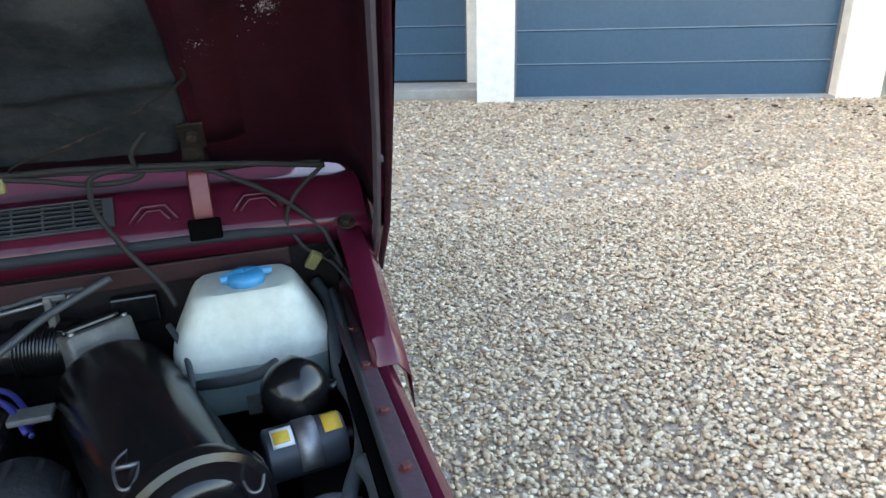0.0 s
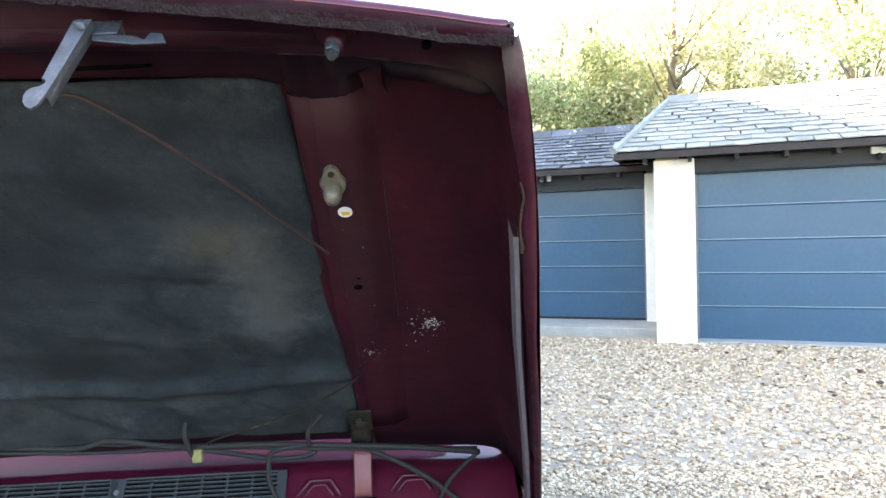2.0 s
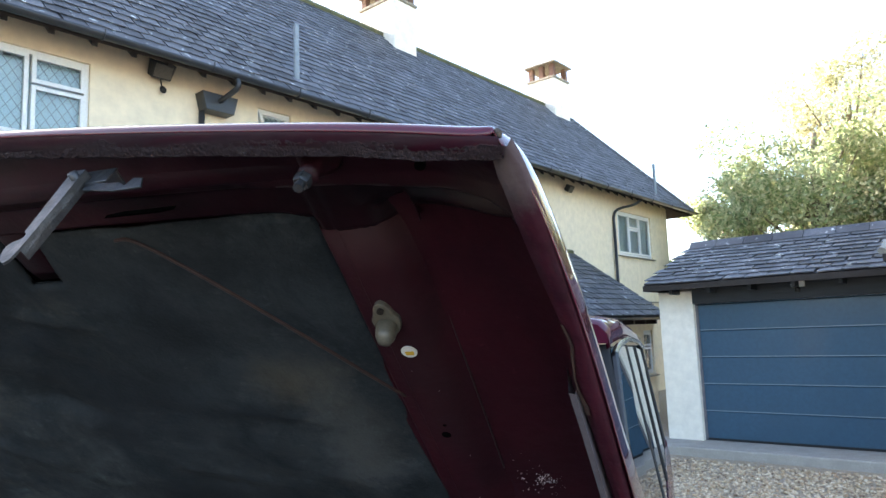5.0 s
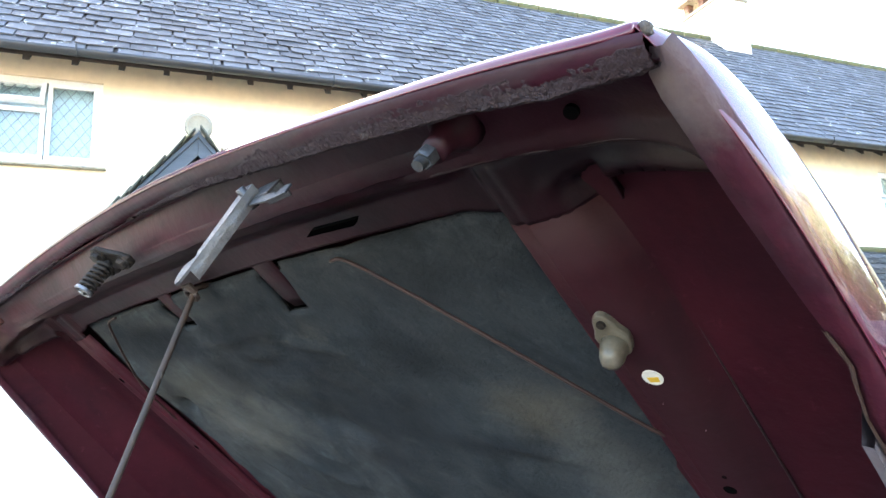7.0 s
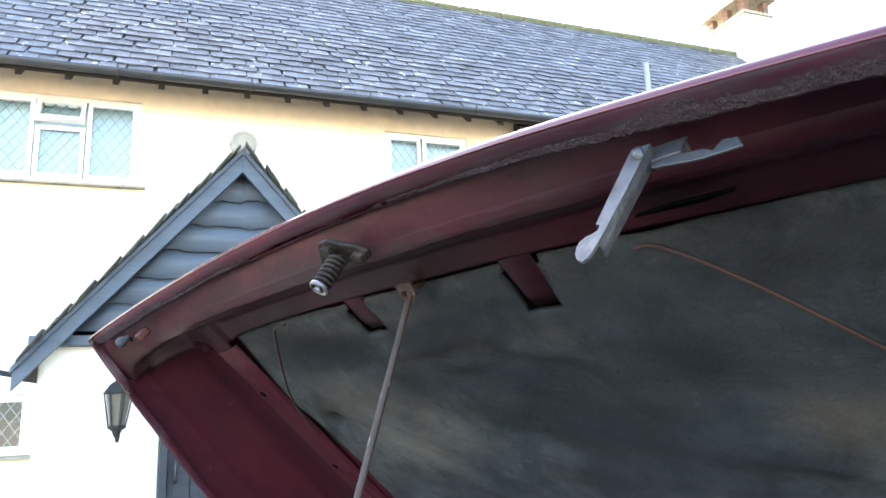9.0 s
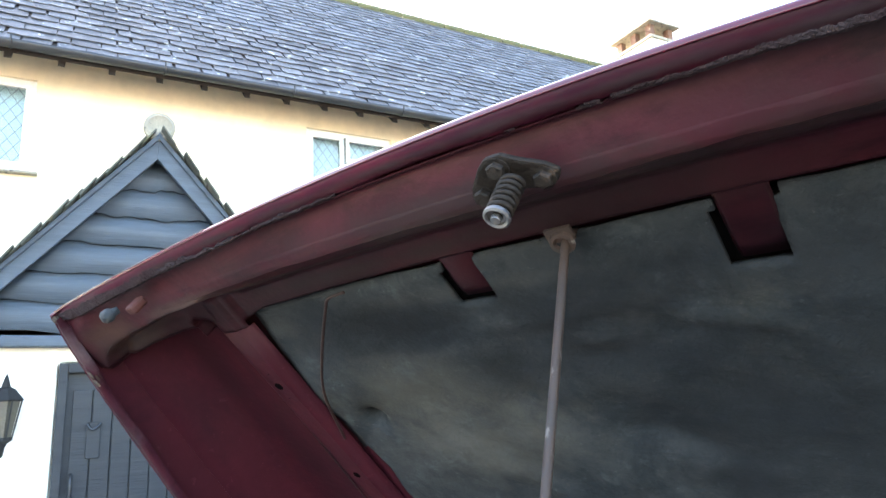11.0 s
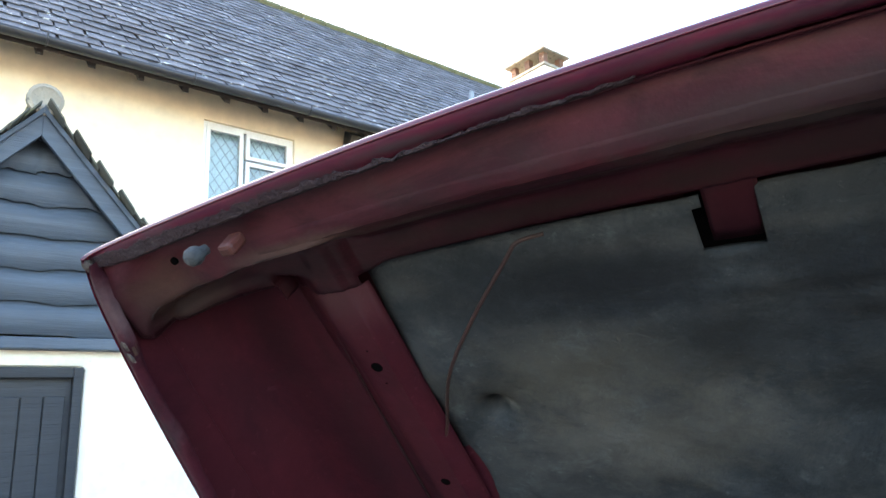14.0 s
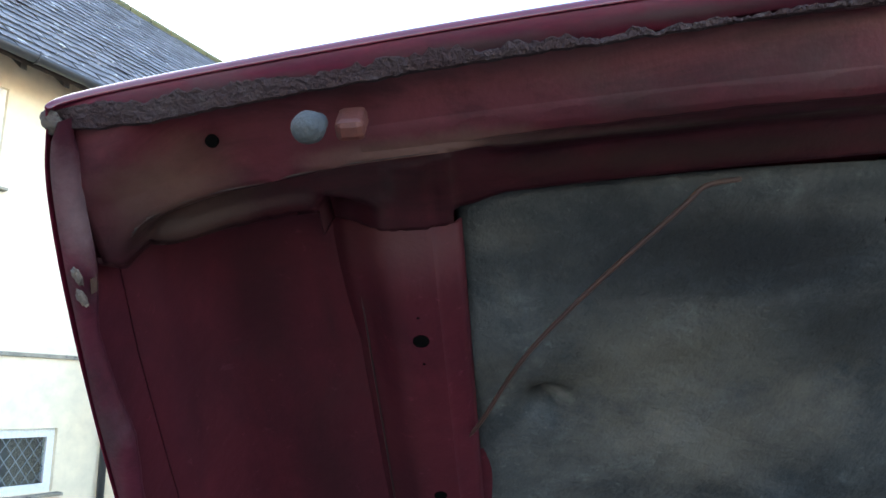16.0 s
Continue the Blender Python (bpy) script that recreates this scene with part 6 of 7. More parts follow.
    bpart("crease", bm, M["paint_under"], "", True)
# inner face of each flank, between hem and sheet
for s in (-1, 1):
    bm = bmesh.new()
    rows = []
    for k in range(31):
        v = 0.055 + 0.965 * k / 30
        hw = rim_half(v) - 0.002
        hang = hang_at(v)
        top = skin_height(0.985, v) - 0.006
        rows.append([(s * (hw - 0.005), v, hang + 0.008), (s * (hw - 0.006), v, hang + (top - hang) * 0.45), (s * hw * 0.988, v, hang + (top - hang) * 0.8), (s * hw * 0.975, v, min(sheet_height(v), skin_height(0.975, v) - 0.005))])
    grid(bm, rows)
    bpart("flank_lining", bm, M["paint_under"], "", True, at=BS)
# worn lumps on the flank hems
for s, v0 in ((-1, 0.10), (-1, 0.116)):
    bm = bmesh.new()
    bmesh.ops.create_icosphere(bm, subdivisions=3, radius=1.0)
    for vert in bm.verts:
        c = vert.co
        n1 = 1 + 0.5 * noise.noise(c * 2.4 + Vector((v0 * 50, 0, 0)))
        vert.co = Vector((s * (rim_half(v0) - 0.010) + 0.003 * c.x * n1, v0 + 0.007 * c.y * n1, hang_at(v0) + 0.002 + 0.002 * c.z * n1))
    bpart("worn_lump", bm, M["crust"], "pale worn lump of old filler", True, at=BS)
# rust creeping along the inner edge of each rib
for s in (-1, 1):
    for k in range(26):
        v0 = 0.15 + 0.03 * k + 0.01 * noise.noise(Vector((k * 1.7, s, 0)))
        if noise.noise(Vector((k * 0.9, s * 3, 2))) < -0.12:
            continue
        bm = bmesh.new()
        n = 6
        ln = 0.022 + 0.012 * noise.noise(Vector((k * 2.3, s, 5)))
        grid(bm, [[(s * (0.545 + 0.012 * (v0 + ln * i / n > 0.7) * (v0 + ln * i / n - 0.7) + 0.0035 + 0.002 * noise.noise(Vector((v0 * 90 + i * 2, s, 1)))), v0 + ln * i / n, 0.0919),
                   (s * (0.557 + 0.004 * noise.noise(Vector((v0 * 70 + i * 3, s, 7)))), v0 + ln * i / n, 0.0911)] for i in range(n + 1)])
        bpart("rust_patch", bm, M["rust_edge"], "", True)


# bodywork
def slab(name, mat, label="", **k):
    return part(name, boxes(*k["b"]), mat, CAR, label, bevel=k.get("bevel", 0.0))


# cowl and wings
bm = bmesh.new()
grid(bm, [[(x, y, z - 0.012 * (x / 0.8) ** 2 - 0.05 * (abs(x) > 0.87) - 0.008 * (abs(x) > 0.85)) for x in (-0.884, -0.868, -0.82, -0.6, -0.3, 0, 0.3, 0.6, 0.82, 0.868, 0.884)] for y, z in ((0.80, 1.11), (0.785, 1.155), (0.788, 1.168), (0.80, 1.182), (0.836, 1.226), (0.85, 1.236), (0.88, 1.242), (1.1, 1.255), (1.36, 1.27))])
COWL = part("cowl_panel", bm, M["paint"], CAR, "glossy maroon scuttle panel below the windscreen", smooth=40, solid=0.003, at=Matrix.Translation((0, 0, 0.018)))
for s in (-1, 1):
    bm = bmesh.new()
    grid(bm, [[(s * x, y, z - 0.10 * (y < -0.1) * (abs(y + 0.1))) for x, z in ((0.775, 0.985), (0.80, 0.99), (0.822, 1.0), (0.838, 0.985), (0.85, 0.95), (0.862, 0.85), (0.866, 0.6), (0.86, 0.4))] for y in (-0.32, -0.2, 0.0, 0.2, 0.4, 0.6, 0.8, 1.0)])
    part("front_wing", bm, M["paint"], CAR, "maroon front wing", smooth=50, solid=0.003)
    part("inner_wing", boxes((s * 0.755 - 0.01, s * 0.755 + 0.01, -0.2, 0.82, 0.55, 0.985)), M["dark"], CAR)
part("bulkhead", boxes((-0.8, 0.8, 0.82, 0.86, 0.5, 1.12)), M["soot_black"], CAR, "oily dark bulkhead")
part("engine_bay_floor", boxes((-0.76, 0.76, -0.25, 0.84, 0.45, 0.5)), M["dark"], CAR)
part("slam_panel", boxes((-0.8, 0.8, -0.3, -0.14, 0.93, 1.0)), M["paint"], CAR, bevel=0.015)
part("grille_panel", boxes((-0.82, 0.82, -0.34, -0.31, 0.5, 0.97)), M["black_paint"], CAR, "black radiator grille panel", bevel=0.01)
part("bumper", boxes((-0.86, 0.86, -0.46, -0.36, 0.5, 0.66)), M["black_paint"], CAR, "black front bumper", bevel=0.02)
# cabin
ROOF = [(0.0, 1.868), (0.3, 1.865), (0.52, 1.856), (0.65, 1.843), (0.715, 1.828), (0.738, 1.805), (0.742, 1.765)]
prof = [(-x, z) for x, z in ROOF[::-1]] + ROOF[1:]
bm = bmesh.new()
grid(bm, [[(x * k, y, 1.765 if dz == -9 else z + dz) for x, z in prof] for y, dz, k in ((1.44, -9, 0.985), (1.425, -9, 0.99), (1.425, -0.014, 0.99), (1.44, -0.004, 0.995), (1.47, 0.0, 1.0), (2.2, 0.005, 1.0), (3.2, -0.035, 1.01), (3.95, -0.085, 1.02), (4.02, -0.12, 1.0))])
part("roof", bm, M["paint"], CAR, "maroon roof", smooth=50, solid=0.01)
for s in (-1, 1):
    part("drip_rail", tube(bmesh.new(), [(s * 0.80, 1.05, 1.12), (s * 0.745, 1.45, 1.735), (s * 0.748, 1.6, 1.752), (s * 0.75, 2.2, 1.757), (s * 0.76, 3.2, 1.72), (s * 0.765, 4.0, 1.66)], 0.01, 6), M["black_paint"], CAR)
    # pillars lean inwards from belt line to roof
    def post(y0, y1, w0, w1, name, mat):
        bm = bmesh.new()
        q = [(s * 0.852, y0, 1.06), (s * 0.852, y0 + w0, 1.06), (s * (0.73 + 0.012 * (y1 - 1.46)), y1 + w1, 1.76 - 0.035 * (y1 - 1.46)), (s * (0.73 + 0.012 * (y1 - 1.46)), y1, 1.76 - 0.035 * (y1 - 1.46))]
        a = [bm.verts.new(p) for p in q]
        b = [bm.verts.new((p[0] - s * 0.05, p[1], p[2])) for p in q]
        bm.faces.new(a)
        bm.faces.new(b[::-1])
        for i in range(4):
            bm.faces.new((a[i], a[(i + 1) % 4], b[(i + 1) % 4], b[i]))
        return part(name, bm, mat, CAR, bevel=0.006)
    post(1.02, 1.45, 0.06, 0.035, "pillar", M["rubber"])
    post(2.28, 2.28, 0.12, 0.10, "pillar", M["rubber"])
    post(3.05, 3.02, 0.08, 0.08, "pillar", M["rubber"])
    post(3.95, 3.85, 0.3, 0.16, "pillar", M["rubber"])
    for y0, y1, a, b in ((1.12, 1.53, 2.27, 2.27), (2.41, 2.39, 3.04, 3.01), (3.14, 3.11, 3.94, 3.84)):
        bm = bmesh.new()
        q = [(s * 0.845, y0, 1.06), (s * 0.845, a, 1.06), (s * (0.724 + 0.012 * (b - 1.46)), b, 1.755 - 0.035 * (b - 1.46)), (s * (0.724 + 0.012 * (y1 - 1.46)), y1, 1.755 - 0.035 * (y1 - 1.46))]
        v = [bm.verts.new(p) for p in q]
        bm.faces.new(v)
        pane = part("side_window", bm, M["privacy"], CAR, "tinted side window", solid=0.004)
        pane.visible_shadow = False
    bm = bmesh.new()
    grid(bm, [[(s * x, y, z) for x, z in ((0.80, 1.075), (0.85, 1.06), (0.872, 0.98), (0.88, 0.8), (0.876, 0.6), (0.85, 0.42))] for y in (1.0, 2.3, 3.2, 4.25)])
    part("body_side", bm, M["paint"], CAR, "maroon body side", smooth=50, solid=0.004)
    for y in (2.335,):
        part("door_gap", boxes((s * 0.872, s * 0.884, y, y + 0.006, 0.5, 1.04)), M["dark"], CAR)
    part("door_handle", boxes((s * 0.87, s * 0.895, 2.12, 2.24, 0.93, 0.965)), M["black_paint"], CAR, "black door handle", bevel=0.006)
    w = part("wheel", lathe(bmesh.new(), [(0.2, -0.1), (0.36, -0.1), (0.385, -0.06), (0.385, 0.06), (0.36, 0.1), (0.2, 0.1)], (s * 0.76, 0.42, 0.385), (s, 0, 0), 28), M["rubber"], CAR, "black tyre on a wheel", smooth=40)
    part("rim", lathe(bmesh.new(), [(0.0, 0.04), (0.06, 0.05), (0.15, 0.03), (0.2, 0.08), (0.21, 0.09)], (s * 0.76, 0.42, 0.385), (s, 0, 0), 28), M["alu"], w, smooth=40)
    w = part("wheel", lathe(bmesh.new(), [(0.2, -0.1), (0.36, -0.1), (0.385, -0.06), (0.385, 0.06), (0.36, 0.1), (0.2, 0.1)], (s * 0.77, 3.0, 0.385), (s, 0, 0), 28), M["rubber"], CAR, "black tyre on a wheel", smooth=40)
    part("rim", lathe(bmesh.new(), [(0.0, 0.04), (0.06, 0.05), (0.15, 0.03), (0.2, 0.08), (0.21, 0.09)], (s * 0.77, 3.0, 0.385), (s, 0, 0), 28), M["alu"], w, smooth=40)
    # door mirror
    mir = part("door_mirror", lathe(bmesh.new(), [(0.0, -0.05), (0.05, -0.045), (0.085, -0.02), (0.095, 0.02), (0.09, 0.04), (0.0, 0.042)], (s * 0.905, 1.42, 1.265), (0, 1, 0), 16), M["black_paint"], CAR, "black door mirror", smooth=40)
    part("mirror_arm", tube(bmesh.new(), [(s * 0.86, 1.4, 1.13), (s * 0.89, 1.41, 1.19)], 0.02, 8), M["black_paint"], mir)
bm = bmesh.new()
v = [bm.verts.new(p) for p in ((-0.78, 1.0, 1.1), (0.78, 1.0, 1.1), (0.695, 1.45, 1.765), (-0.695, 1.45, 1.765))]
bm.faces.new(v)
wsc = part("windscreen", bm, M["tinted"], CAR, "sloping windscreen", solid=0.005)
wsc.visible_shadow = False
bm = bmesh.new()
v = [bm.verts.new(p) for p in ((-0.8, 4.24, 1.06), (0.8, 4.24, 1.06), (0.68, 4.0, 1.66), (-0.68, 4.0, 1.66))]
bm.faces.new(v)
part("rear_window", bm, M["tinted"], CAR, solid=0.005)
part("tailgate", boxes((-0.86, 0.86, 4.2, 4.27, 0.45, 1.07)), M["paint"], CAR, bevel=0.02)
part("cabin_floor", boxes((-0.82, 0.82, 0.9, 4.2, 0.42, 0.5)), M["dark"], CAR)
part("dashboard", boxes((-0.78, 0.78, 1.05, 1.4, 0.5, 1.05)), M["dark"], CAR)
for s in (-0.38, 0.38):
    part("front_seat", boxes((s - 0.25, s + 0.25, 2.0, 2.18, 0.6, 1.25), (s - 0.13, s + 0.13, 2.05, 2.15, 1.28, 1.45)), M["room"], CAR, bevel=0.04)
part("rear_seat", boxes((-0.65, 0.65, 3.0, 3.15, 0.6, 1.2)), M["room"], CAR, bevel=0.04)


# ---------------------------------------------------------------- fittings under the bonnet
def disc(bm, c, r, h, sides=14, axis=(0, 0, 1)):
    lathe(bm, [(0.0, 0.0), (r, 0.0), (r, h), (0.0, h)], c, axis, sides)


def hexagon(bm, c, r, h, axis=(0, 0, 1)):
    lathe(bm, [(0.0, 0.0), (r, 0.0), (r, h * 0.8), (r * 0.85, h), (0.0, h)], c, axis, 6)


# safety hook
HK = BM @ Matrix.Translation((0.019, 0.006, 0.004))
bm = boxes((0.374, 0.408, 0.003, 0.005, 0.004, 0.024), (0.372, 0.406, 0.005, 0.02, 0.021, 0.024))
HOOK = bpart("safety_catch", bm, M["catch_steel"], "zinc-plated safety catch", bevel=0.001, at=HK)
bm = bmesh.new()
edge = [(0.374, 0.012), (0.3675, -0.018), (0.3605, -0.051), (0.3632, -0.0535), (0.3628, -0.057), (0.3585, -0.0595), (0.354, -0.0605), (0.3502, -0.0635), (0.3485, -0.068), (0.349, -0.074), (0.352, -0.079), (0.3568, -0.082), (0.361, -0.079), (0.3655, -0.069), (0.3705, -0.052), (0.380, -0.018), (0.388, 0.012)]


def lean(z):
    """The arm slopes back towards its tip."""
    return -0.006 + (0.012 - z) * 0.21


plate = [[bm.verts.new((x, lean(z) + d, z)) for x, z in edge] for d in (0.0, 0.0022)]
bm.faces.new(plate[0])
bm.faces.new(plate[1][::-1])
for k in range(len(edge)):
    n = (k + 1) % len(edge)
    bm.faces.new((plate[0][k], plate[1][k], plate[1][n], plate[0][n]))
part("hook_arm", bm, M["catch_steel"], HOOK, "bright worn hook arm", False, HK)
bm = bmesh.new()
grid(bm, [[(x, lean(z) + 0.001, z), (x - 0.0008, lean(z) + 0.006, z), (x - 0.0002, lean(z) + 0.011, z)] for x, z in edge[:3]])
part("fold", bm, M["catch_steel"], HOOK, "", False, HK, solid=0.0018)
bm = bmesh.new()
grid(bm, [[(x, lean(z) + 0.001, z), (x + 0.0006, lean(z) + 0.006, z), (x + 0.0004, lean(z) + 0.012, z)] for x, z in edge[13:]])
part("fold", bm, M["catch_steel"], HOOK, "", False, HK, solid=0.0018)
bm = bmesh.new()
prism(bm, [(0.386, 0.006), (0.424, 0.000), (0.432, -0.006), (0.436, 0.004), (0.446, 0.002), (0.452, -0.012), (0.424, -0.012), (0.388, -0.004)], 0.004, 0.006)
part("tail_plate", bm, M["catch_steel"], HOOK, "", False, HK, bevel=0.0006)
bm = bmesh.new()
disc(bm, (0.381, -0.009, 0.004), 0.0042, 0.020, 10, (0, 1, 0))
part("pivot_pin", bm, M["catch_steel"], HOOK, "", True, HK)

# spring striker on its three-bolt plate
SK = BM @ Matrix.Translation((0.023, -0.005, 0.004))
bm = bmesh.new()
base = [(-0.074, 0.030), (-0.066, 0.018), (-0.046, -0.002), (-0.034, -0.010), (-0.018, -0.010), (-0.006, 0.0), (0.016, 0.014), (0.026, 0.026), (0.018, 0.038), (0.0, 0.041), (-0.026, 0.034), (-0.048, 0.042), (-0.066, 0.042)]
prism(bm, [(-0.024 + (x + 0.024) * 0.9, 0.019 + (y - 0.019) * 0.9) for x, y in base], 0.0285, 0.036, "xy")
for vert in bm.verts:
    vert.co.z += 0.003 + (vert.co.y - 0.019) * 0.22
STRIKER = bpart("bonnet_striker", bm, M["greasy"], "greasy spring striker on a bolted plate", bevel=0.003, at=SK)
for c in ((-0.054, 0.028), (-0.026, 0.005), (0.006, 0.027)):
    bm = bmesh.new()
    zb = 0.029 + (c[1] - 0.019) * 0.22
    disc(bm, (c[0], c[1], zb), 0.0108, 0.003, 14)
    hexagon(bm, (c[0], c[1], zb + 0.001), 0.0082, 0.007, (0, 0, -1))
    part("bolt", bm, M["greasy"], STRIKER, "", False, SK)
bm = bmesh.new()
P0, P1 = Vector((-0.016, 0.018, 0.028)), Vector((-0.019, 0.024, -0.022))
tube(bm, [P0, P1], 0.0045, 10)
part("pin", bm, M["greasy"], STRIKER, "", True, SK)
bm = bmesh.new()
turns, n = 6.5, 110
ax = (P1 - P0).normalized()
sx = ax.orthogonal().normalized()
sy = ax.cross(sx)
tube(bm, [P0 + (P1 - P0) * (0.06 + 0.82 * k / n) + (sx * math.cos(turns * 2 * math.pi * k / n) + sy * math.sin(turns * 2 * math.pi * k / n)) * 0.0092 for k in range(n + 1)], 0.0024, 6)
part("coil_spring", bm, M["greasy"], STRIKER, "dirty steel coil spring", True, SK)
bm = bmesh.new()
lathe(bm, [(0.005, 0.0), (0.0108, 0.0), (0.0115, 0.0015), (0.0115, 0.004), (0.0096, 0.0052), (0.0076, 0.004), (0.0076, 0.0016), (0.005, 0.001)], P1 - ax * 0.006, ax, 22)
lathe(bm, [(0.004, 0.0), (0.0048, 0.002), (0.004, 0.005), (0.0, 0.0055)], P1 - ax * 0.004, ax, 14)
part("washer", bm, M["zinc"], STRIKER, "worn bright washer", 40, SK)

# stay rod, from the slam panel to its eye by the felt
TOP, ROD = Vector((-0.022, 0.152, 1.934)), Vector((0.0342, -0.3754, -0.9258)).normalized()
bm = bmesh.new()
tube(bm, [TOP - ROD * 0.012 + Vector((0.0, 0.02, 0.004)), TOP - ROD * 0.006, TOP + ROD * 0.01, TOP + ROD * 0.4, TOP + ROD * 0.97, TOP + ROD * 0.985 + Vector((0.02, 0, 0))], 0.0044, 10)
part("stay_rod", bm, M["rust"], CAR, "rusty steel bonnet stay rod", True)
bm = bmesh.new()
tube(bm, [(-0.018 + 0.010 * math.cos(a), 0.122 + 0.010 * math.sin(a), 0.089) for a in [2 * math.pi * k / 16 for k in range(16)]], 0.0036, 6, closed=True)
box(bm, -0.032, -0.004, 0.106, 0.122, 0.090, 0.094)
bpart("rod_eye", bm, M["rust"], "rusty eye for the stay rod")

# rubber buffers and adjusters at both ends of the channel
bm = bmesh.new()
lathe(bm, [(0.0, -0.0105), (0.0055, -0.0095), (0.0088, -0.006), (0.0098, 0.0), (0.0085, 0.0045), (0.0055, 0.008), (0.0055, 0.014)], (-0.618, 0.013, -0.012), (0.25, 0.2, 1), 18)
bpart("rubber_buffer", bm, M["buffer"], "cracked grey rubber buffer", True)
bpart("buffer_block", boxes((-0.608, -0.590, 0.018, 0.032, 0.004, 0.03)), M["red_plastic"], "orange-red buffer block", bevel=0.004)
bm = bmesh.new()
lathe(bm, [(0.020, 0.042), (0.018, 0.034), (0.011, 0.026), (0.0085, 0.016), (0.0085, 0.008)], (0.609, 0.029, -0.006), (0, 0, 1), 18)
bpart("adjuster_cup", bm, M["paint_channel"], "dirty pressed cup round the adjuster", True)
bm = bmesh.new()
hexagon(bm, (0.608, 0.028, 0.0), 0.0072, 0.009, (0, -0.05, -1))
tube(bm, [(0.608, 0.0275, -0.008), (0.608, 0.027, -0.015)], 0.0042, 10)
bpart("height_adjuster", bm, M["catch_steel"], "plated bolt height adjuster", 40)

# pressed holes and the lozenge slot: near-black pieces that paint the shade inside
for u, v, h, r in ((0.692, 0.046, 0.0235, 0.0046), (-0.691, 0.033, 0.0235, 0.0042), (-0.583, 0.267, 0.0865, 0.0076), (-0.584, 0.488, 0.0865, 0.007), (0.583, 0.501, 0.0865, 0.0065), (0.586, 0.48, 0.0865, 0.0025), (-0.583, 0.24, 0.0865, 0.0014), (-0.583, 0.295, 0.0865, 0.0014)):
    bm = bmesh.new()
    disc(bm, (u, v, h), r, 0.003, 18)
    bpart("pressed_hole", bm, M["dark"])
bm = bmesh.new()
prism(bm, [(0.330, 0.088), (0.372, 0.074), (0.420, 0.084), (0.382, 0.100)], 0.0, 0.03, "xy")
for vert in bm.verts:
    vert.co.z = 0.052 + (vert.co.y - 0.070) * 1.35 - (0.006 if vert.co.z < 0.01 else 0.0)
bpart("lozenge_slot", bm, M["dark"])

# courtesy lamp and round sticker on the left rib
bm = bmesh.new()
prism(bm, [(0.574 + 0.0165 * math.cos(a) * (1 - 0.25 * (math.sin(a) < 0)), 0.274 + 0.026 * math.sin(a)) for a in [2 * math.pi * k / 18 for k in range(18)]], 0.080, 0.088, "xy")
LAMP = bpart("courtesy_lamp", bm, M["lens"], "cloudy plastic under-bonnet lamp", bevel=0.002)
bm = bmesh.new()
lathe(bm, [(0.0, -0.018), (0.0075, -0.0155), (0.011, -0.008), (0.012, 0.0), (0.012, 0.012)], (0.573, 0.285, 0.075), (0.0, -0.25, 1), 16)
part("bulb_cover", bm, M["lens"], LAMP, "milky bulb cover", True, BM)
bm = bmesh.new()
disc(bm, (0.574, 0.258, 0.077), 0.004, 0.004, 8)
part("screw", bm, M["greasy"], LAMP, "", False, BM)
bm = bmesh.new()
disc(bm, (0.5825, 0.334, 0.0855), 0.0095, 0.002, 20)
STICK = bpart("sticker", bm, M["label_white"], "round white paper sticker")
bm = bmesh.new()
prism(bm, [(0.5775, 0.333), (0.5885, 0.333), (0.5875, 0.339), (0.5785, 0.339)], 0.0848, 0.0854, "xy")
part("print", bm, M["label_yellow"], STICK, "yellow printed bar", False, BM)
bm = bmesh.new()
rs = random.Random(4)
for cx, cy, sp, n in ((0.691, 0.632, 0.008, 110), (0.69, 0.625, 0.036, 90), (0.71, 0.47, 0.026, 40), (0.584, 0.69, 0.012, 30), (0.72, 0.4, 0.09, 10)):
    for k in range(n):
        x, y = rs.gauss(cx, sp), rs.gauss(cy, sp)
        on_rib = 0.546 < abs(x) < 0.614
        if abs(x) > 0.76:
            continue
        rr = 0.0003 + 0.0007 * rs.random() ** 3
        hh = 0.0870 if on_rib else min(sheet_height(y), skin_height(abs(x) / half_width(y), y) - 0.004) - 0.001
        if not on_rib and abs(x) < 0.645:
            continue
        q = [(x + rr * math.cos(a) * rs.uniform(0.6, 1.3), y + rr * math.sin(a) * rs.uniform(0.6, 1.3)) for a in (0, 1.2, 2.5, 3.8, 5.0)]
        prism(bm, q, hh - (0.0011 if on_rib else 0.0022), hh - 0.0003, "xy")
tagged(bpart("paint_chips", bm, M["chip"], "pale chips and pits in the paint"), kind="stuff")

# wire stays that hold the felt
for pts in (((0.295, 0.136, 0.096), (0.322, 0.140, 0.094), (0.38, 0.188, 0.086), (0.465, 0.294, 0.084), (0.538, 0.402, 0.088), (0.551, 0.427, 0.094)),
            ((-0.325, 0.124, 0.09), (-0.352, 0.126, 0.086), (-0.369, 0.142, 0.083), (-0.437, 0.216, 0.081), (-0.492, 0.288, 0.081), (-0.535, 0.378, 0.089), (-0.551, 0.407, 0.094))):
    bpart("wire_stay", tube(bmesh.new(), smooth_line(pts, 6), 0.0023, 7), M["copper"], "thin rust-brown wire stay", True)
bpart("wire_stay", tube(bmesh.new(), smooth_line([(0.556, 0.74, 0.084), (0.548, 0.772, 0.078), (0.42, 0.87, 0.07), (0.26, 0.955, 0.07), (0.235, 0.99, 0.075)], 6), 0.0023, 6), M["greasy"], "thin dark wire stay", True)

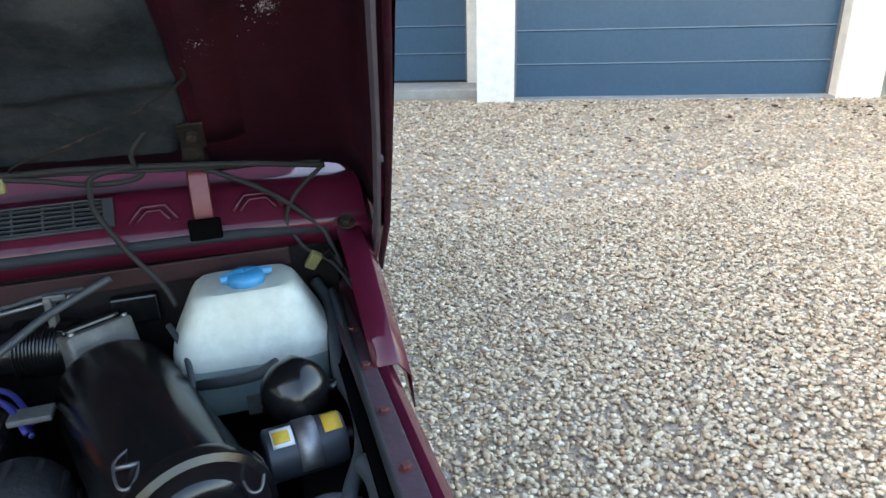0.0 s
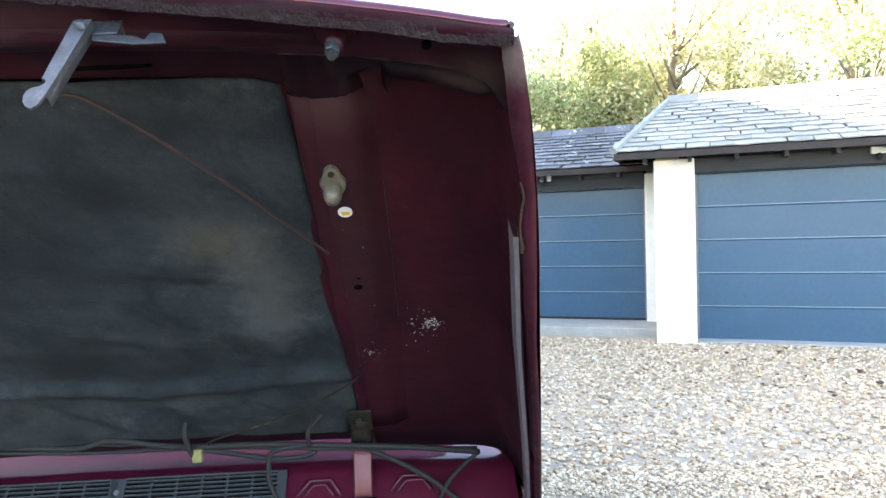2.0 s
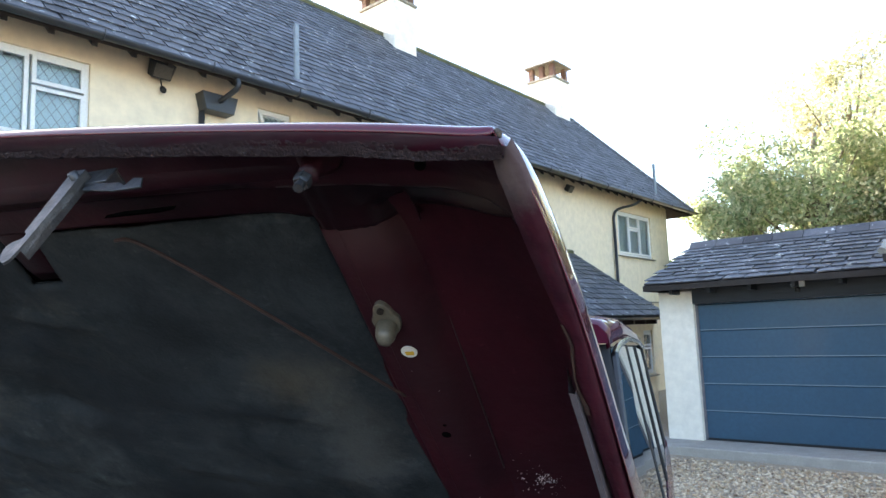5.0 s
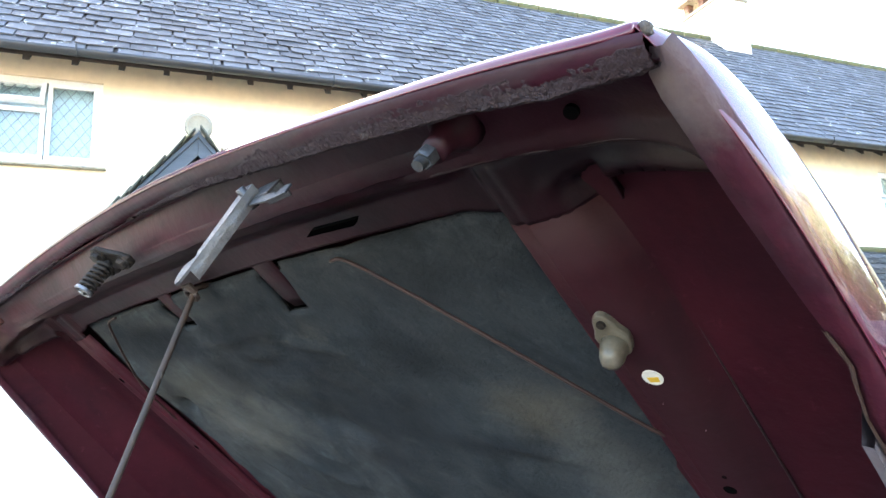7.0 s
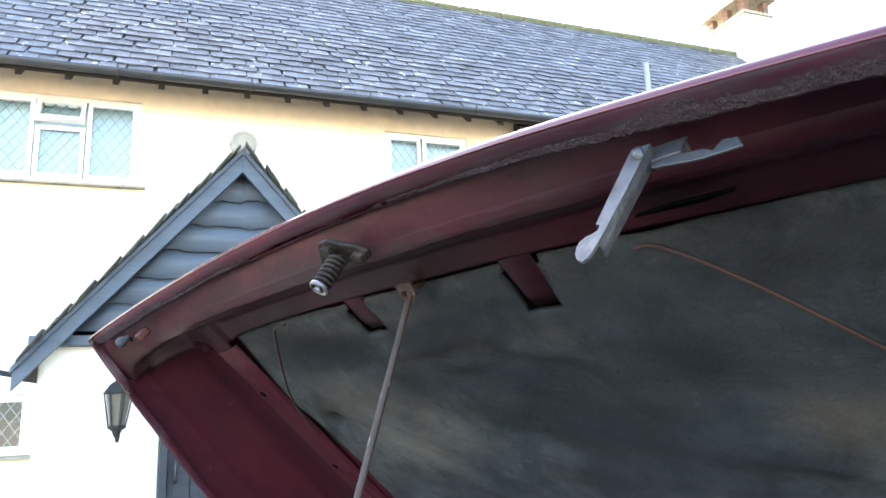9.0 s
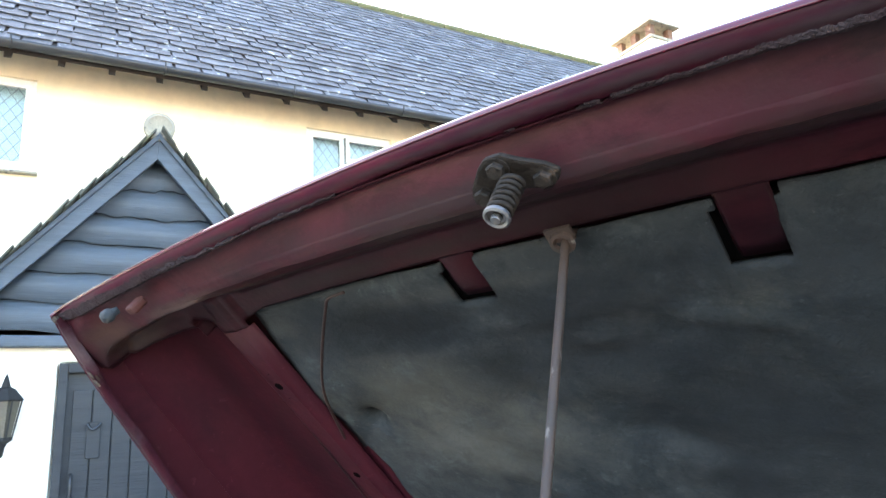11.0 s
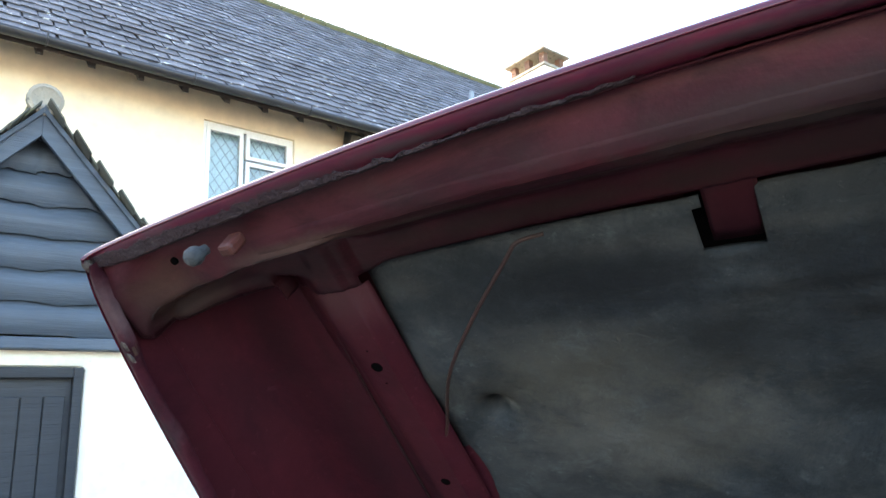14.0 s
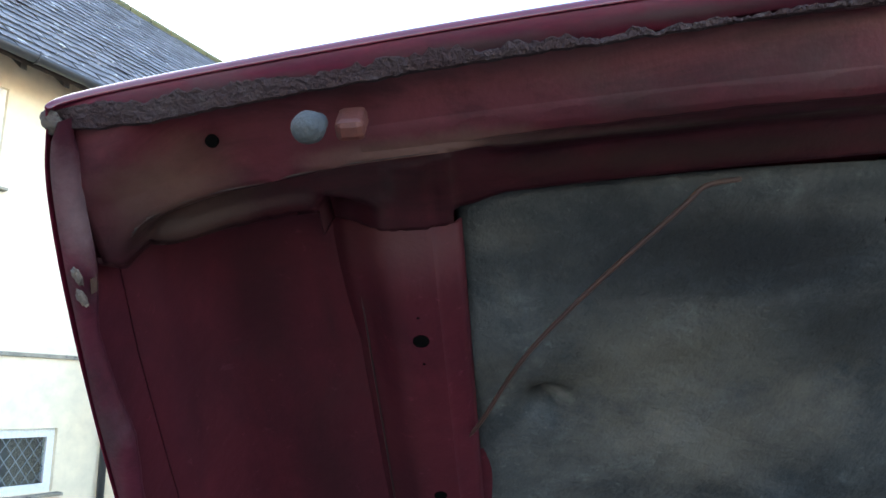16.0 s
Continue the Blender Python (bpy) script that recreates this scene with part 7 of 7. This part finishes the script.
# hinges, with strap and bolt
for s in (-1, 1):
    x = 0.544 * s
    bm = bmesh.new()
    rows = []
    for y, z in ((0.80, 1.17), (0.797, 1.205), (0.80, 1.232), (0.808, 1.258), (0.816, 1.282), (0.82, 1.30)):
        rows.append([(x - 0.02, y, z), (x - 0.017, y - 0.004, z), (x + 0.017, y - 0.004, z), (x + 0.02, y, z)])
    grid(bm, rows)
    HINGE = part("bonnet_hinge", bm, M["hinge_red"], CAR, "faded red bonnet hinge strap", 50, solid=0.006)
    bm = bmesh.new()
    grid(bm, [[(x - w, y, z), (x - w + 0.003, y - 0.003, z), (x + w - 0.003, y - 0.003, z), (x + w, y, z)] for y, z, w in ((0.82, 1.30, 0.02), (0.815, 1.34, 0.016), (0.80, 1.365, 0.016))])
    part("hinge_arm", bm, M["greasy"], HINGE, "greasy dark upper arm", 50, solid=0.006)
    part("hinge_box", boxes((x - 0.031, x + 0.031, 0.772, 0.784, 1.165, 1.208)), M["dark"], HINGE, bevel=0.004)
    bm = bmesh.new()
    box(bm, x - 0.022, x + 0.022, 0.905, 0.985, 0.082, 0.087)
    hexagon(bm, (x, 0.935, 0.083), 0.011, 0.012, (0, 0, -1))
    part("hinge_bolt", bm, M["greasy"], HINGE, "", False, BM)

# wiring loom along the back edge of the bonnet
HARNESS = thing("wiring_loom", Matrix.Translation((0.2, 0.8, 1.3)), "black wiring loom hanging along the open bonnet's hinge edge", "wiring")


def wire(pts, r, mat="rubber", name="cable", label=""):
    return part(name, tube(bmesh.new(), smooth_line(pts, 7), r, 7), M[mat], HARNESS, label, True, Matrix.Translation((0, 0, 0.008)))


wire([(-0.75, 0.79, 1.33), (-0.5, 0.80, 1.345), (-0.218, 0.80, 1.341), (-0.042, 0.80, 1.329), (0.041, 0.79, 1.345), (0.171, 0.79, 1.325), (0.35, 0.795, 1.318), (0.518, 0.79, 1.308), (0.66, 0.79, 1.296), (0.79, 0.80, 1.276)], 0.0065)
wire([(-0.75, 0.80, 1.32), (-0.3, 0.80, 1.33), (0.0, 0.80, 1.318), (0.25, 0.80, 1.315), (0.5, 0.795, 1.30), (0.785, 0.80, 1.285)], 0.004)
wire([(0.18, 0.79, 1.322), (0.28, 0.79, 1.305), (0.36, 0.80, 1.286), (0.43, 0.80, 1.288), (0.45, 0.80, 1.304), (0.41, 0.79, 1.312), (0.36, 0.79, 1.30), (0.353, 0.79, 1.26), (0.358, 0.78, 1.235), (0.40, 0.76, 1.16), (0.452, 0.74, 1.088), (0.47, 0.72, 1.05)], 0.0055)
wire([(0.198, 0.775, 1.385), (0.196, 0.765, 1.36), (0.20, 0.77, 1.33), (0.203, 0.785, 1.305)], 0.006)
wire([(0.51, 0.785, 1.40), (0.47, 0.77, 1.38), (0.44, 0.775, 1.345), (0.44, 0.785, 1.315)], 0.005)
wire([(0.50, 0.80, 1.305), (0.561, 0.80, 1.293), (0.68, 0.79, 1.231), (0.765, 0.79, 1.151), (0.79, 0.78, 1.10), (0.802, 0.77, 1.055)], 0.0055)
wire([(0.79, 0.80, 1.278), (0.726, 0.79, 1.225), (0.702, 0.79, 1.172), (0.72, 0.79, 1.125), (0.741, 0.79, 1.098), (0.785, 0.77, 1.07), (0.815, 0.72, 1.03)], 0.0045)
part("connector", boxes((0.202, 0.223, 0.777, 0.793, 1.300, 1.328)), M["yellowed"], HARNESS, "dull yellow plastic connector", bevel=0.004)
bm = boxes((-0.012, 0.012, -0.009, 0.009, -0.02, 0.02))
part("connector", bm, M["yellowed"], HARNESS, "dull yellow plastic connector", at=pose(0.746, 0.785, 1.085, 20, 30, 0), bevel=0.003)
bm = boxes((-0.011, 0.011, -0.009, 0.009, -0.028, 0.02))
part("connector", bm, M["black_paint"], HARNESS, "black plastic connector", at=pose(0.782, 0.78, 1.095, 20, -35, 0), bevel=0.003)

# ---------------------------------------------------------------- scuttle details
GF = axes_frame((0, 0.803, 1.2045), (1, 0, 0), (0, 0.6402, 0.7682))
for x0, x1 in ((0.047, 0.362), (-0.303, 0.014)):
    g = part("air_intake_grille", boxes((x0 - 0.02, x1 + 0.012, 0.001, 0.058, 0.0012, 0.0025)), M["dark"], COWL, "black slatted air intake grille", at=GF)
    for k in range(6):
        y = 0.004 + 0.0092 * k
        part("slat", boxes((x0, x1, y, y + 0.0034, 0.003, 0.010)), M["trim"], g, at=GF)
    for k in range(1, 6):
        x = x0 + (x1 - x0) * k / 6
        part("bar", boxes((x - 0.002, x + 0.002, 0.002, 0.057, 0.0028, 0.0075)), M["trim"], g, at=GF)
    bm = boxes((x0 - 0.03, x0, 0.0, 0.06, 0.003, 0.0105), (x1, x1 + 0.02, 0.0, 0.06, 0.003, 0.0105), (x0, x1, -0.002, 0.003, 0.003, 0.0105), (x0, x1, 0.057, 0.061, 0.003, 0.0105))
    part("grille_frame", bm, M["trim"], g, at=GF, bevel=0.0015)
    bm = bmesh.new()
    disc(bm, (x0 - 0.015, 0.03, 0.0105), 0.0055, 0.003, 10)
    part("screw", bm, M["zinc"], g, at=GF)
for x0, x1 in ((0.405, 0.495), (0.60, 0.70)):
    bm = bmesh.new()
    tube(bm, [(x0, 0.002, 0.0), (x0 + 0.025, 0.036, 0.0), (x1 - 0.02, 0.036, 0.0), (x1, 0.002, 0.0)], 0.0045, 6)
    tube(bm, [(x0 + 0.015, 0.002, 0.0), (x0 + 0.033, 0.026, 0.0), (x1 - 0.03, 0.026, 0.0), (x1 - 0.015, 0.002, 0.0)], 0.0035, 6)
    part("pressing", bm, M["paint"], COWL, "", True, at=GF)
part("rubber_seal", tube(bmesh.new(), [(-0.8, 0.792, 1.151), (-0.3, 0.79, 1.166), (0.3, 0.79, 1.166), (0.62, 0.79, 1.163), (0.785, 0.80, 1.151)], 0.013, 8), M["seal"], CAR, "dusty black rubber seal along the scuttle", True)
bm = bmesh.new()
hexagon(bm, (0.819, 0.76, 1.170), 0.012, 0.012, (0, -0.5, 1))
disc(bm, (0.819, 0.762, 1.166), 0.018, 0.005, 16, (0, -0.5, 1))
part("scuttle_bolt", bm, M["greasy"], CAR)
for s in (-1, 1):
    bm = bmesh.new()
    grid(bm, [[(s * x, y, z) for x, z in row] for y, row in ((0.46, ((0.80, 1.0), (0.845, 1.0), (0.868, 0.97), (0.872, 0.9))), (0.56, ((0.80, 1.05), (0.85, 1.05), (0.873, 1.01), (0.876, 0.92))), (0.68, ((0.80, 1.12), (0.852, 1.115), (0.876, 1.06), (0.879, 0.94))),
                                                             (0.80, ((0.80, 1.155), (0.852, 1.15), (0.878, 1.09), (0.881, 0.95))), (1.0, ((0.80, 1.16), (0.854, 1.15), (0.88, 1.09), (0.882, 0.95))))])
    part("scuttle_side", bm, M["paint"], CAR, "red scuttle side panel", 50, solid=0.003)
    # flange with rusty bolts along the inner edge of the wing
    bm = boxes((s * 0.785 - 0.022, s * 0.785 + 0.022, -0.2, 0.78, 0.992, 1.0))
    fl = part("wing_flange", bm, M["purple"], CAR, "dirty purple wing flange", bevel=0.003)
    for y in (-0.1, 0.05, 0.19, 0.33, 0.47, 0.61):
        bm = bmesh.new()
        hexagon(bm, (s * 0.789, y, 1.0), 0.008, 0.007)
        disc(bm, (s * 0.789, y, 0.999), 0.012, 0.002)
        part("bolt", bm, M["bolt_red"], fl)
    part("weather_seal", tube(bmesh.new(), smooth_line([(s * 0.765, -0.15, 0.995), (s * 0.768, 0.3, 0.997), (s * 0.78, 0.6, 0.999), (s * 0.79, 0.76, 1.0)], 4), 0.007, 6), M["rubber"], CAR, "", True)

# ---------------------------------------------------------------- engine bay
# washer bottle: a moulded tank with sloping shoulders
bm = bmesh.new()
rows = []
prof = [(0.86, 0.92, 0.90), (0.875, 1.0, 1.0), (0.96, 1.02, 1.02), (0.985, 1.01, 1.0), (0.997, 0.98, 0.96), (1.075, 0.71, 0.72), (1.09, 0.64, 0.65), (1.097, 0.58, 0.58)]
cx, cy, hx, hy = 0.603, 0.71, 0.148, 0.10
for z, fx, fy in prof:
    ring = []
    for k in range(32):
        a = 2 * math.pi * k / 32
        ca, sa = math.cos(a), math.sin(a)
        q = (abs(ca) ** 6 + abs(sa) ** 6) ** (-1 / 6)
        ring.append((cx + hx * fx * ca * q + 0.01 * (1.05 - z), cy + hy * fy * sa * q, z))
    rows.append(ring + [ring[0]])
grid(bm, rows)
bm.faces.new([v for v in bm.verts if abs(v.co.z - 1.097) < 1e-5][:32])
bmesh.ops.remove_doubles(bm, verts=bm.verts, dist=1e-5)
BOTTLE = part("washer_bottle", bm, M["plastic_white"], CAR, "yellowed white screenwash bottle", 40)
bm = bmesh.new()
rows = []
for z, f in ((0.862, 0.95), (0.876, 1.004), (0.93, 1.016), (0.962, 1.024)):
    ring = []
    for k in range(32):
        a = 2 * math.pi * k / 32
        ca, sa = math.cos(a), math.sin(a)
        q = (abs(ca) ** 6 + abs(sa) ** 6) ** (-1 / 6)
        ring.append((cx + hx * f * ca * q + 0.01 * (1.05 - z), cy + hy * f * sa * q, z + (0.003 * math.sin(a * 2) if z > 0.95 else 0)))
    rows.append(ring + [ring[0]])
grid(bm, rows)
part("fluid_level", bm, M["fluid"], BOTTLE, "blue-grey screenwash showing through the plastic", 40)
bm = bmesh.new()
lathe(bm, [(0.030, -0.008), (0.036, 0.0), (0.036, 0.012), (0.032, 0.018), (0.02, 0.022), (0.0, 0.023)], (0.606, 0.70, 1.098), (0, 0, 1), 20)
tube(bm, [(0.606, 0.70, 1.112), (0.655, 0.715, 1.108)], [0.012, 0.007], 8)
tube(bm, [(0.606, 0.70, 1.112), (0.56, 0.70, 1.106)], [0.014, 0.01], 8)
part("cap", bm, M["plastic_blue"], BOTTLE, "bright blue snap cap", 40)
# black air cleaner with its clipped lid
A0, A1 = Vector((0.342, 0.675, 0.928)), Vector((0.503, 0.235, 0.935))
AX = (A1 - A0).normalized()
L = (A1 - A0).length
bm = bmesh.new()
lathe(bm, [(0.0, 0.0), (0.075, 0.0), (0.096, 0.004), (0.106, 0.014), (0.1085, 0.026), (0.1085, L * 0.93)], A0, AX, 40)
AIR = part("air_cleaner", bm, M["black_paint"], CAR, "glossy black air cleaner drum", 40)
bm = bmesh.new()
lathe(bm, [(0.104, L * 0.92), (0.116, L * 0.93), (0.119, L * 0.96), (0.117, L * 0.99), (0.106, L * 1.0), (0.09, L * 0.985), (0.075, L * 0.985), (0.068, L * 1.0), (0.05, L * 1.005), (0.0, L * 1.005)], A0, AX, 40)
part("lid", bm, M["black_paint"], AIR, "black pressed lid with rolled rim", 40)
for d in (0.035, -0.02):
    bm = bmesh.new()
    c = A0 + AX * (L * 0.86) + Vector((-0.062 if d > 0 else 0.098, 0, 0.083 if d > 0 else 0.03))
    pts = [c + Vector((0.0, 0.035, 0.01)), c + Vector((-0.016, 0.0, 0.014)), c + Vector((-0.005, -0.05, 0.012)), c + Vector((0.012, -0.052, 0.012)), c + Vector((0.018, 0.0, 0.014)), c + Vector((0.006, 0.036, 0.01))]
    tube(bm, smooth_line(pts, 5), 0.0022, 6)
    tube(bm, [c + Vector((-0.016, -0.008, 0.012)), c + Vector((0.018, -0.008, 0.012))], 0.004, 6)
    part("wire_clip", bm, M["zinc"], AIR, "bright wire clip", True)
# airflow meter and its hoses
bm = bmesh.new()
box(bm, -0.062, 0.062, -0.045, 0.045, -0.05, 0.05)
AFM = part("airflow_meter", bm, M["alu"], CAR, "cast alloy airflow meter with black cover", at=pose(0.318, 0.735, 0.985, -18, 0, 32), bevel=0.008)
part("cover", boxes((-0.058, 0.05, -0.02, 0.042, 0.05, 0.062)), M["black_paint"], AFM, "black plastic cover", at=pose(0.318, 0.735, 0.985, -18, 0, 32), bevel=0.004)
for dx, dy in ((-0.05, -0.037), (0.05, -0.037)):
    bm = bmesh.new()
    disc(bm, (dx, dy, 0.05), 0.006, 0.005, 10)
    part("screw", bm, M["zinc"], AFM, at=pose(0.318, 0.735, 0.985, -18, 0, 32))
bm = bmesh.new()
pts = smooth_line([(0.275, 0.765, 0.985), (0.235, 0.778, 0.985), (0.19, 0.787, 0.985), (0.14, 0.79, 0.985), (0.09, 0.79, 0.985)], 8)
pts = smooth_line(pts, 3)
tube(bm, pts, [0.046 + 0.011 * (k // 2 % 2) * (k < 60) for k in range(len(pts))], 20)
part("intake_hose", bm, M["black_paint"], CAR, "black ribbed intake hose", True)
bm = bmesh.new()
lathe(bm, [(0.058, -0.008), (0.06, -0.006), (0.06, 0.006), (0.058, 0.008)], (0.105, 0.79, 0.985), (1, 0, 0), 24)
part("hose_clip", bm, M["zinc"], CAR, "bright hose clip", 40)
part("alloy_pipe", tube(bmesh.new(), smooth_line([(-0.3, 0.74, 0.96), (-0.15, 0.78, 0.98), (0.0, 0.79, 0.985), (0.1, 0.79, 0.985)], 4), 0.052, 24), M["alu"], CAR, "dull alloy intake pipe", 40)
# round vacuum reservoir
bm = bmesh.new()
lathe(bm, [(0.0, -0.06)] + [(0.06 * math.sin(a), -0.06 * math.cos(a)) for a in [math.pi * k / 12 for k in range(1, 6)]] + [(0.0625, -0.003), (0.0625, 0.003)] + [(0.06 * math.sin(a), -0.06 * math.cos(a)) for a in [math.pi * k / 12 for k in range(7, 12)]] + [(0.0, 0.06)], (0.662, 0.475, 0.975), (1, 0.12, -0.12), 28)
SPH = part("vacuum_reservoir", bm, M["black_paint"], CAR, "glossy black spherical vacuum reservoir", True)
part("nozzle", tube(bmesh.new(), [(0.715, 0.482, 0.967), (0.745, 0.485, 0.965)], 0.011, 10), M["black_paint"], SPH, "", True)
# ignition coil canister with labels
C0, C1 = Vector((0.598, 0.37, 0.93)), Vector((0.728, 0.385, 0.93))
bm = bmesh.new()
lathe(bm, [(0.0, 0.0), (0.04, 0.0), (0.044, 0.004), (0.044, 0.12), (0.04, 0.13), (0.012, 0.131), (0.012, 0.145)], C0, C1 - C0, 26)
COIL = part("charcoal_canister", bm, M["canister"], CAR, "dark blue-grey canister with yellow labels", 40)


def band(c, ax_, x0, x1, r, a0, a1, mat, name, label, parent):
    """A curved label or strap on a drum."""
    ax_ = ax_.normalized()
    up = Vector((0, 0, 1))
    up = (up - ax_ * up.dot(ax_)).normalized()
    sd = ax_.cross(up)
    bm = bmesh.new()
    grid(bm, [[c + ax_ * x + (up * math.cos(a) + sd * math.sin(a)) * r for x in (x0, x1)] for a in [a0 + (a1 - a0) * k / 12 for k in range(13)]])
    return part(name, bm, mat, parent, label, True, solid=0.001)


CA = C1 - C0
LB = band(C0, CA, 0.012, 0.046, 0.0452, -0.1, 0.75, M["label_white"], "label", "torn white label", COIL)
band(C0, CA, 0.014, 0.04, 0.0462, 0.1, 0.6, M["label_yellow"], "print", "yellow and brown print", LB)
LB = band(C0, CA, 0.095, 0.125, 0.0452, -0.25, 0.65, M["label_yellow"], "label", "yellow warning label", COIL)
band(C0, CA, 0.05, 0.085, 0.0465, -1.2, 1.9, M["zinc"], "strap", "grey metal strap", COIL)
# hoses along the inner wing
for pts, rr, nm in ((((0.745, 0.80, 1.03), (0.765, 0.74, 1.0), (0.755, 0.62, 0.985), (0.745, 0.5, 0.97), (0.757, 0.41, 0.965), (0.748, 0.32, 0.95), (0.715, 0.25, 0.93), (0.69, 0.17, 0.92)), 0.013, "hose"),
                    (((0.775, 0.76, 1.02), (0.778, 0.6, 0.99), (0.77, 0.45, 0.975), (0.768, 0.3, 0.965), (0.765, 0.15, 0.95)), 0.008, "hose"),
                    (((0.475, 0.63, 0.93), (0.54, 0.58, 0.955), (0.60, 0.535, 0.985), (0.64, 0.52, 1.01)), 0.011, "hose"),
                    (((0.452, 0.70, 1.03), (0.478, 0.64, 1.0), (0.487, 0.58, 0.96), (0.48, 0.55, 0.92)), 0.006, "hose"),
                    (((0.62, 0.22, 0.90), (0.66, 0.245, 0.92), (0.70, 0.245, 0.92), (0.74, 0.22, 0.91)), 0.012, "hose"),
                    (((0.74, 0.27, 0.96), (0.752, 0.22, 0.955), (0.745, 0.13, 0.94)), 0.017, "hose"),
                    (((-0.2, 0.5, 1.06), (0.1, 0.62, 1.03), (0.25, 0.72, 1.08), (0.36, 0.76, 1.12)), 0.008, "cable"),
                    (((0.0, 0.815, 1.06), (0.12, 0.81, 1.065), (0.22, 0.80, 1.085), (0.30, 0.8, 1.09)), 0.007, "cable"),
                    (((0.0, 0.78, 1.07), (0.03, 0.775, 1.085), (0.05, 0.78, 1.06), (0.02, 0.78, 1.045)), 0.006, "cable")):
    part(nm, tube(bmesh.new(), smooth_line(pts, 6), rr, 10), M["hose_grey"], CAR, "black rubber " + nm, True)
bm = bmesh.new()
lathe(bm, [(0.015, -0.006), (0.016, 0), (0.015, 0.006)], (0.70, 0.2, 0.925), (0.3, 1, 0.2), 14)
part("hose_clip", bm, M["zinc"], CAR, "", True)
# alternator and engine mass
bm = bmesh.new()
lathe(bm, [(0.02, -0.07), (0.055, -0.065), (0.075, -0.045), (0.08, -0.02), (0.08, 0.045), (0.07, 0.06), (0.0, 0.062)], (0.225, 0.42, 0.885), (0.1, -1, 0.1), 24)
ALT = part("alternator", bm, M["dull_alloy"], CAR, "dull grey alternator with cooling slots", 40)
for k in range(12):
    a = 2 * math.pi * k / 12
    bm = boxes((-0.004, 0.004, -0.03, 0.03, 0.074, 0.084))
    part("fin", bm, M["dull_alloy"], ALT, at=Matrix.Translation((0.225, 0.42, 0.885)) @ Matrix.Rotation(a, 4, "Y"))
bm = bmesh.new()
hexagon(bm, (0.228, 0.36, 0.90), 0.014, 0.02, (0.1, -1, 0.1))
part("nut", bm, M["zinc"], ALT)
part("engine_block", boxes((-0.28, 0.16, 0.15, 0.78, 0.52, 0.86)), M["dull_alloy"], CAR, "oily grey engine block", bevel=0.02)
part("rocker_cover", boxes((-0.02, 0.18, 0.25, 0.76, 0.86, 0.925)), M["black_paint"], CAR, "black rocker cover", bevel=0.02)
part("plenum", boxes((-0.3, -0.06, 0.25, 0.775, 0.86, 1.06)), M["soot_black"], CAR, "oily dark plenum", bevel=0.05)
part("radiator", boxes((-0.45, 0.45, -0.2, -0.12, 0.5, 0.95)), M["black_paint"], CAR, bevel=0.01)
bm = boxes((0.19, 0.26, 0.56, 0.60, 0.955, 0.967))
part("alloy_bracket", bm, M["alu"], CAR, "bright alloy bracket", at=pose(0, 0, 0), bevel=0.003)
part("fuse_box", boxes((0.34, 0.43, 0.79, 0.815, 1.0, 1.06)), M["black_paint"], CAR, bevel=0.005)
part("bottle_bracket", boxes((0.575, 0.60, 0.60, 0.605, 0.86, 0.90)), M["alu"], CAR)
bm = bmesh.new()
box(bm, 0.53, 0.76, 0.06, 0.24, 0.86, 0.885)
part("battery_tray_edge", bm, M["paint"], CAR, "maroon front inner panel", bevel=0.01)
for off, lift in ((0.0, 0.0), (0.022, 0.012), (-0.02, 0.02)):
    part("plug_lead", tube(bmesh.new(), smooth_line([(0.09, 0.63 + off, 0.955 + lift), (0.13, 0.645 + off, 0.965 + lift), (0.18, 0.63 + off, 0.955 + lift), (0.22, 0.57 + off, 0.925 + lift)], 6), 0.0055, 8), M["lead_blue"], CAR, "blue-violet plug lead", True)
bm = bmesh.new()
lathe(bm, [(0.0, 0.0), (0.03, 0.002), (0.034, 0.012), (0.034, 0.03), (0.026, 0.042), (0.0, 0.046)], (0.075, 0.625, 0.93), (0.2, -0.2, 1), 14)
for k in range(4):
    a = math.pi * k / 2 + 0.4
    tube(bm, [(0.077 + 0.02 * math.cos(a), 0.62 + 0.02 * math.sin(a), 0.965), (0.078 + 0.022 * math.cos(a), 0.618 + 0.022 * math.sin(a), 0.985)], 0.007, 8)
part("distributor_cap", bm, M["orange_plastic"], CAR, "bright orange distributor cap", 40)
part("bulkhead_lip", boxes((-0.8, 0.70, 0.798, 0.812, 1.078, 1.118)), M["paint_shelf"], CAR, "grimy maroon bulkhead lip", bevel=0.003)
part("throttle_rod", tube(bmesh.new(), [(0.06, 0.785, 1.055), (0.30, 0.79, 1.085)], 0.005, 8), M["zinc"], CAR, "dull plated throttle rod", True)
bm = boxes((0.235, 0.25, 0.76, 0.79, 1.03, 1.095), (0.235, 0.275, 0.765, 0.775, 1.085, 1.098))
part("lever_bracket", bm, M["alu"], CAR, "dull alloy lever bracket", bevel=0.003)
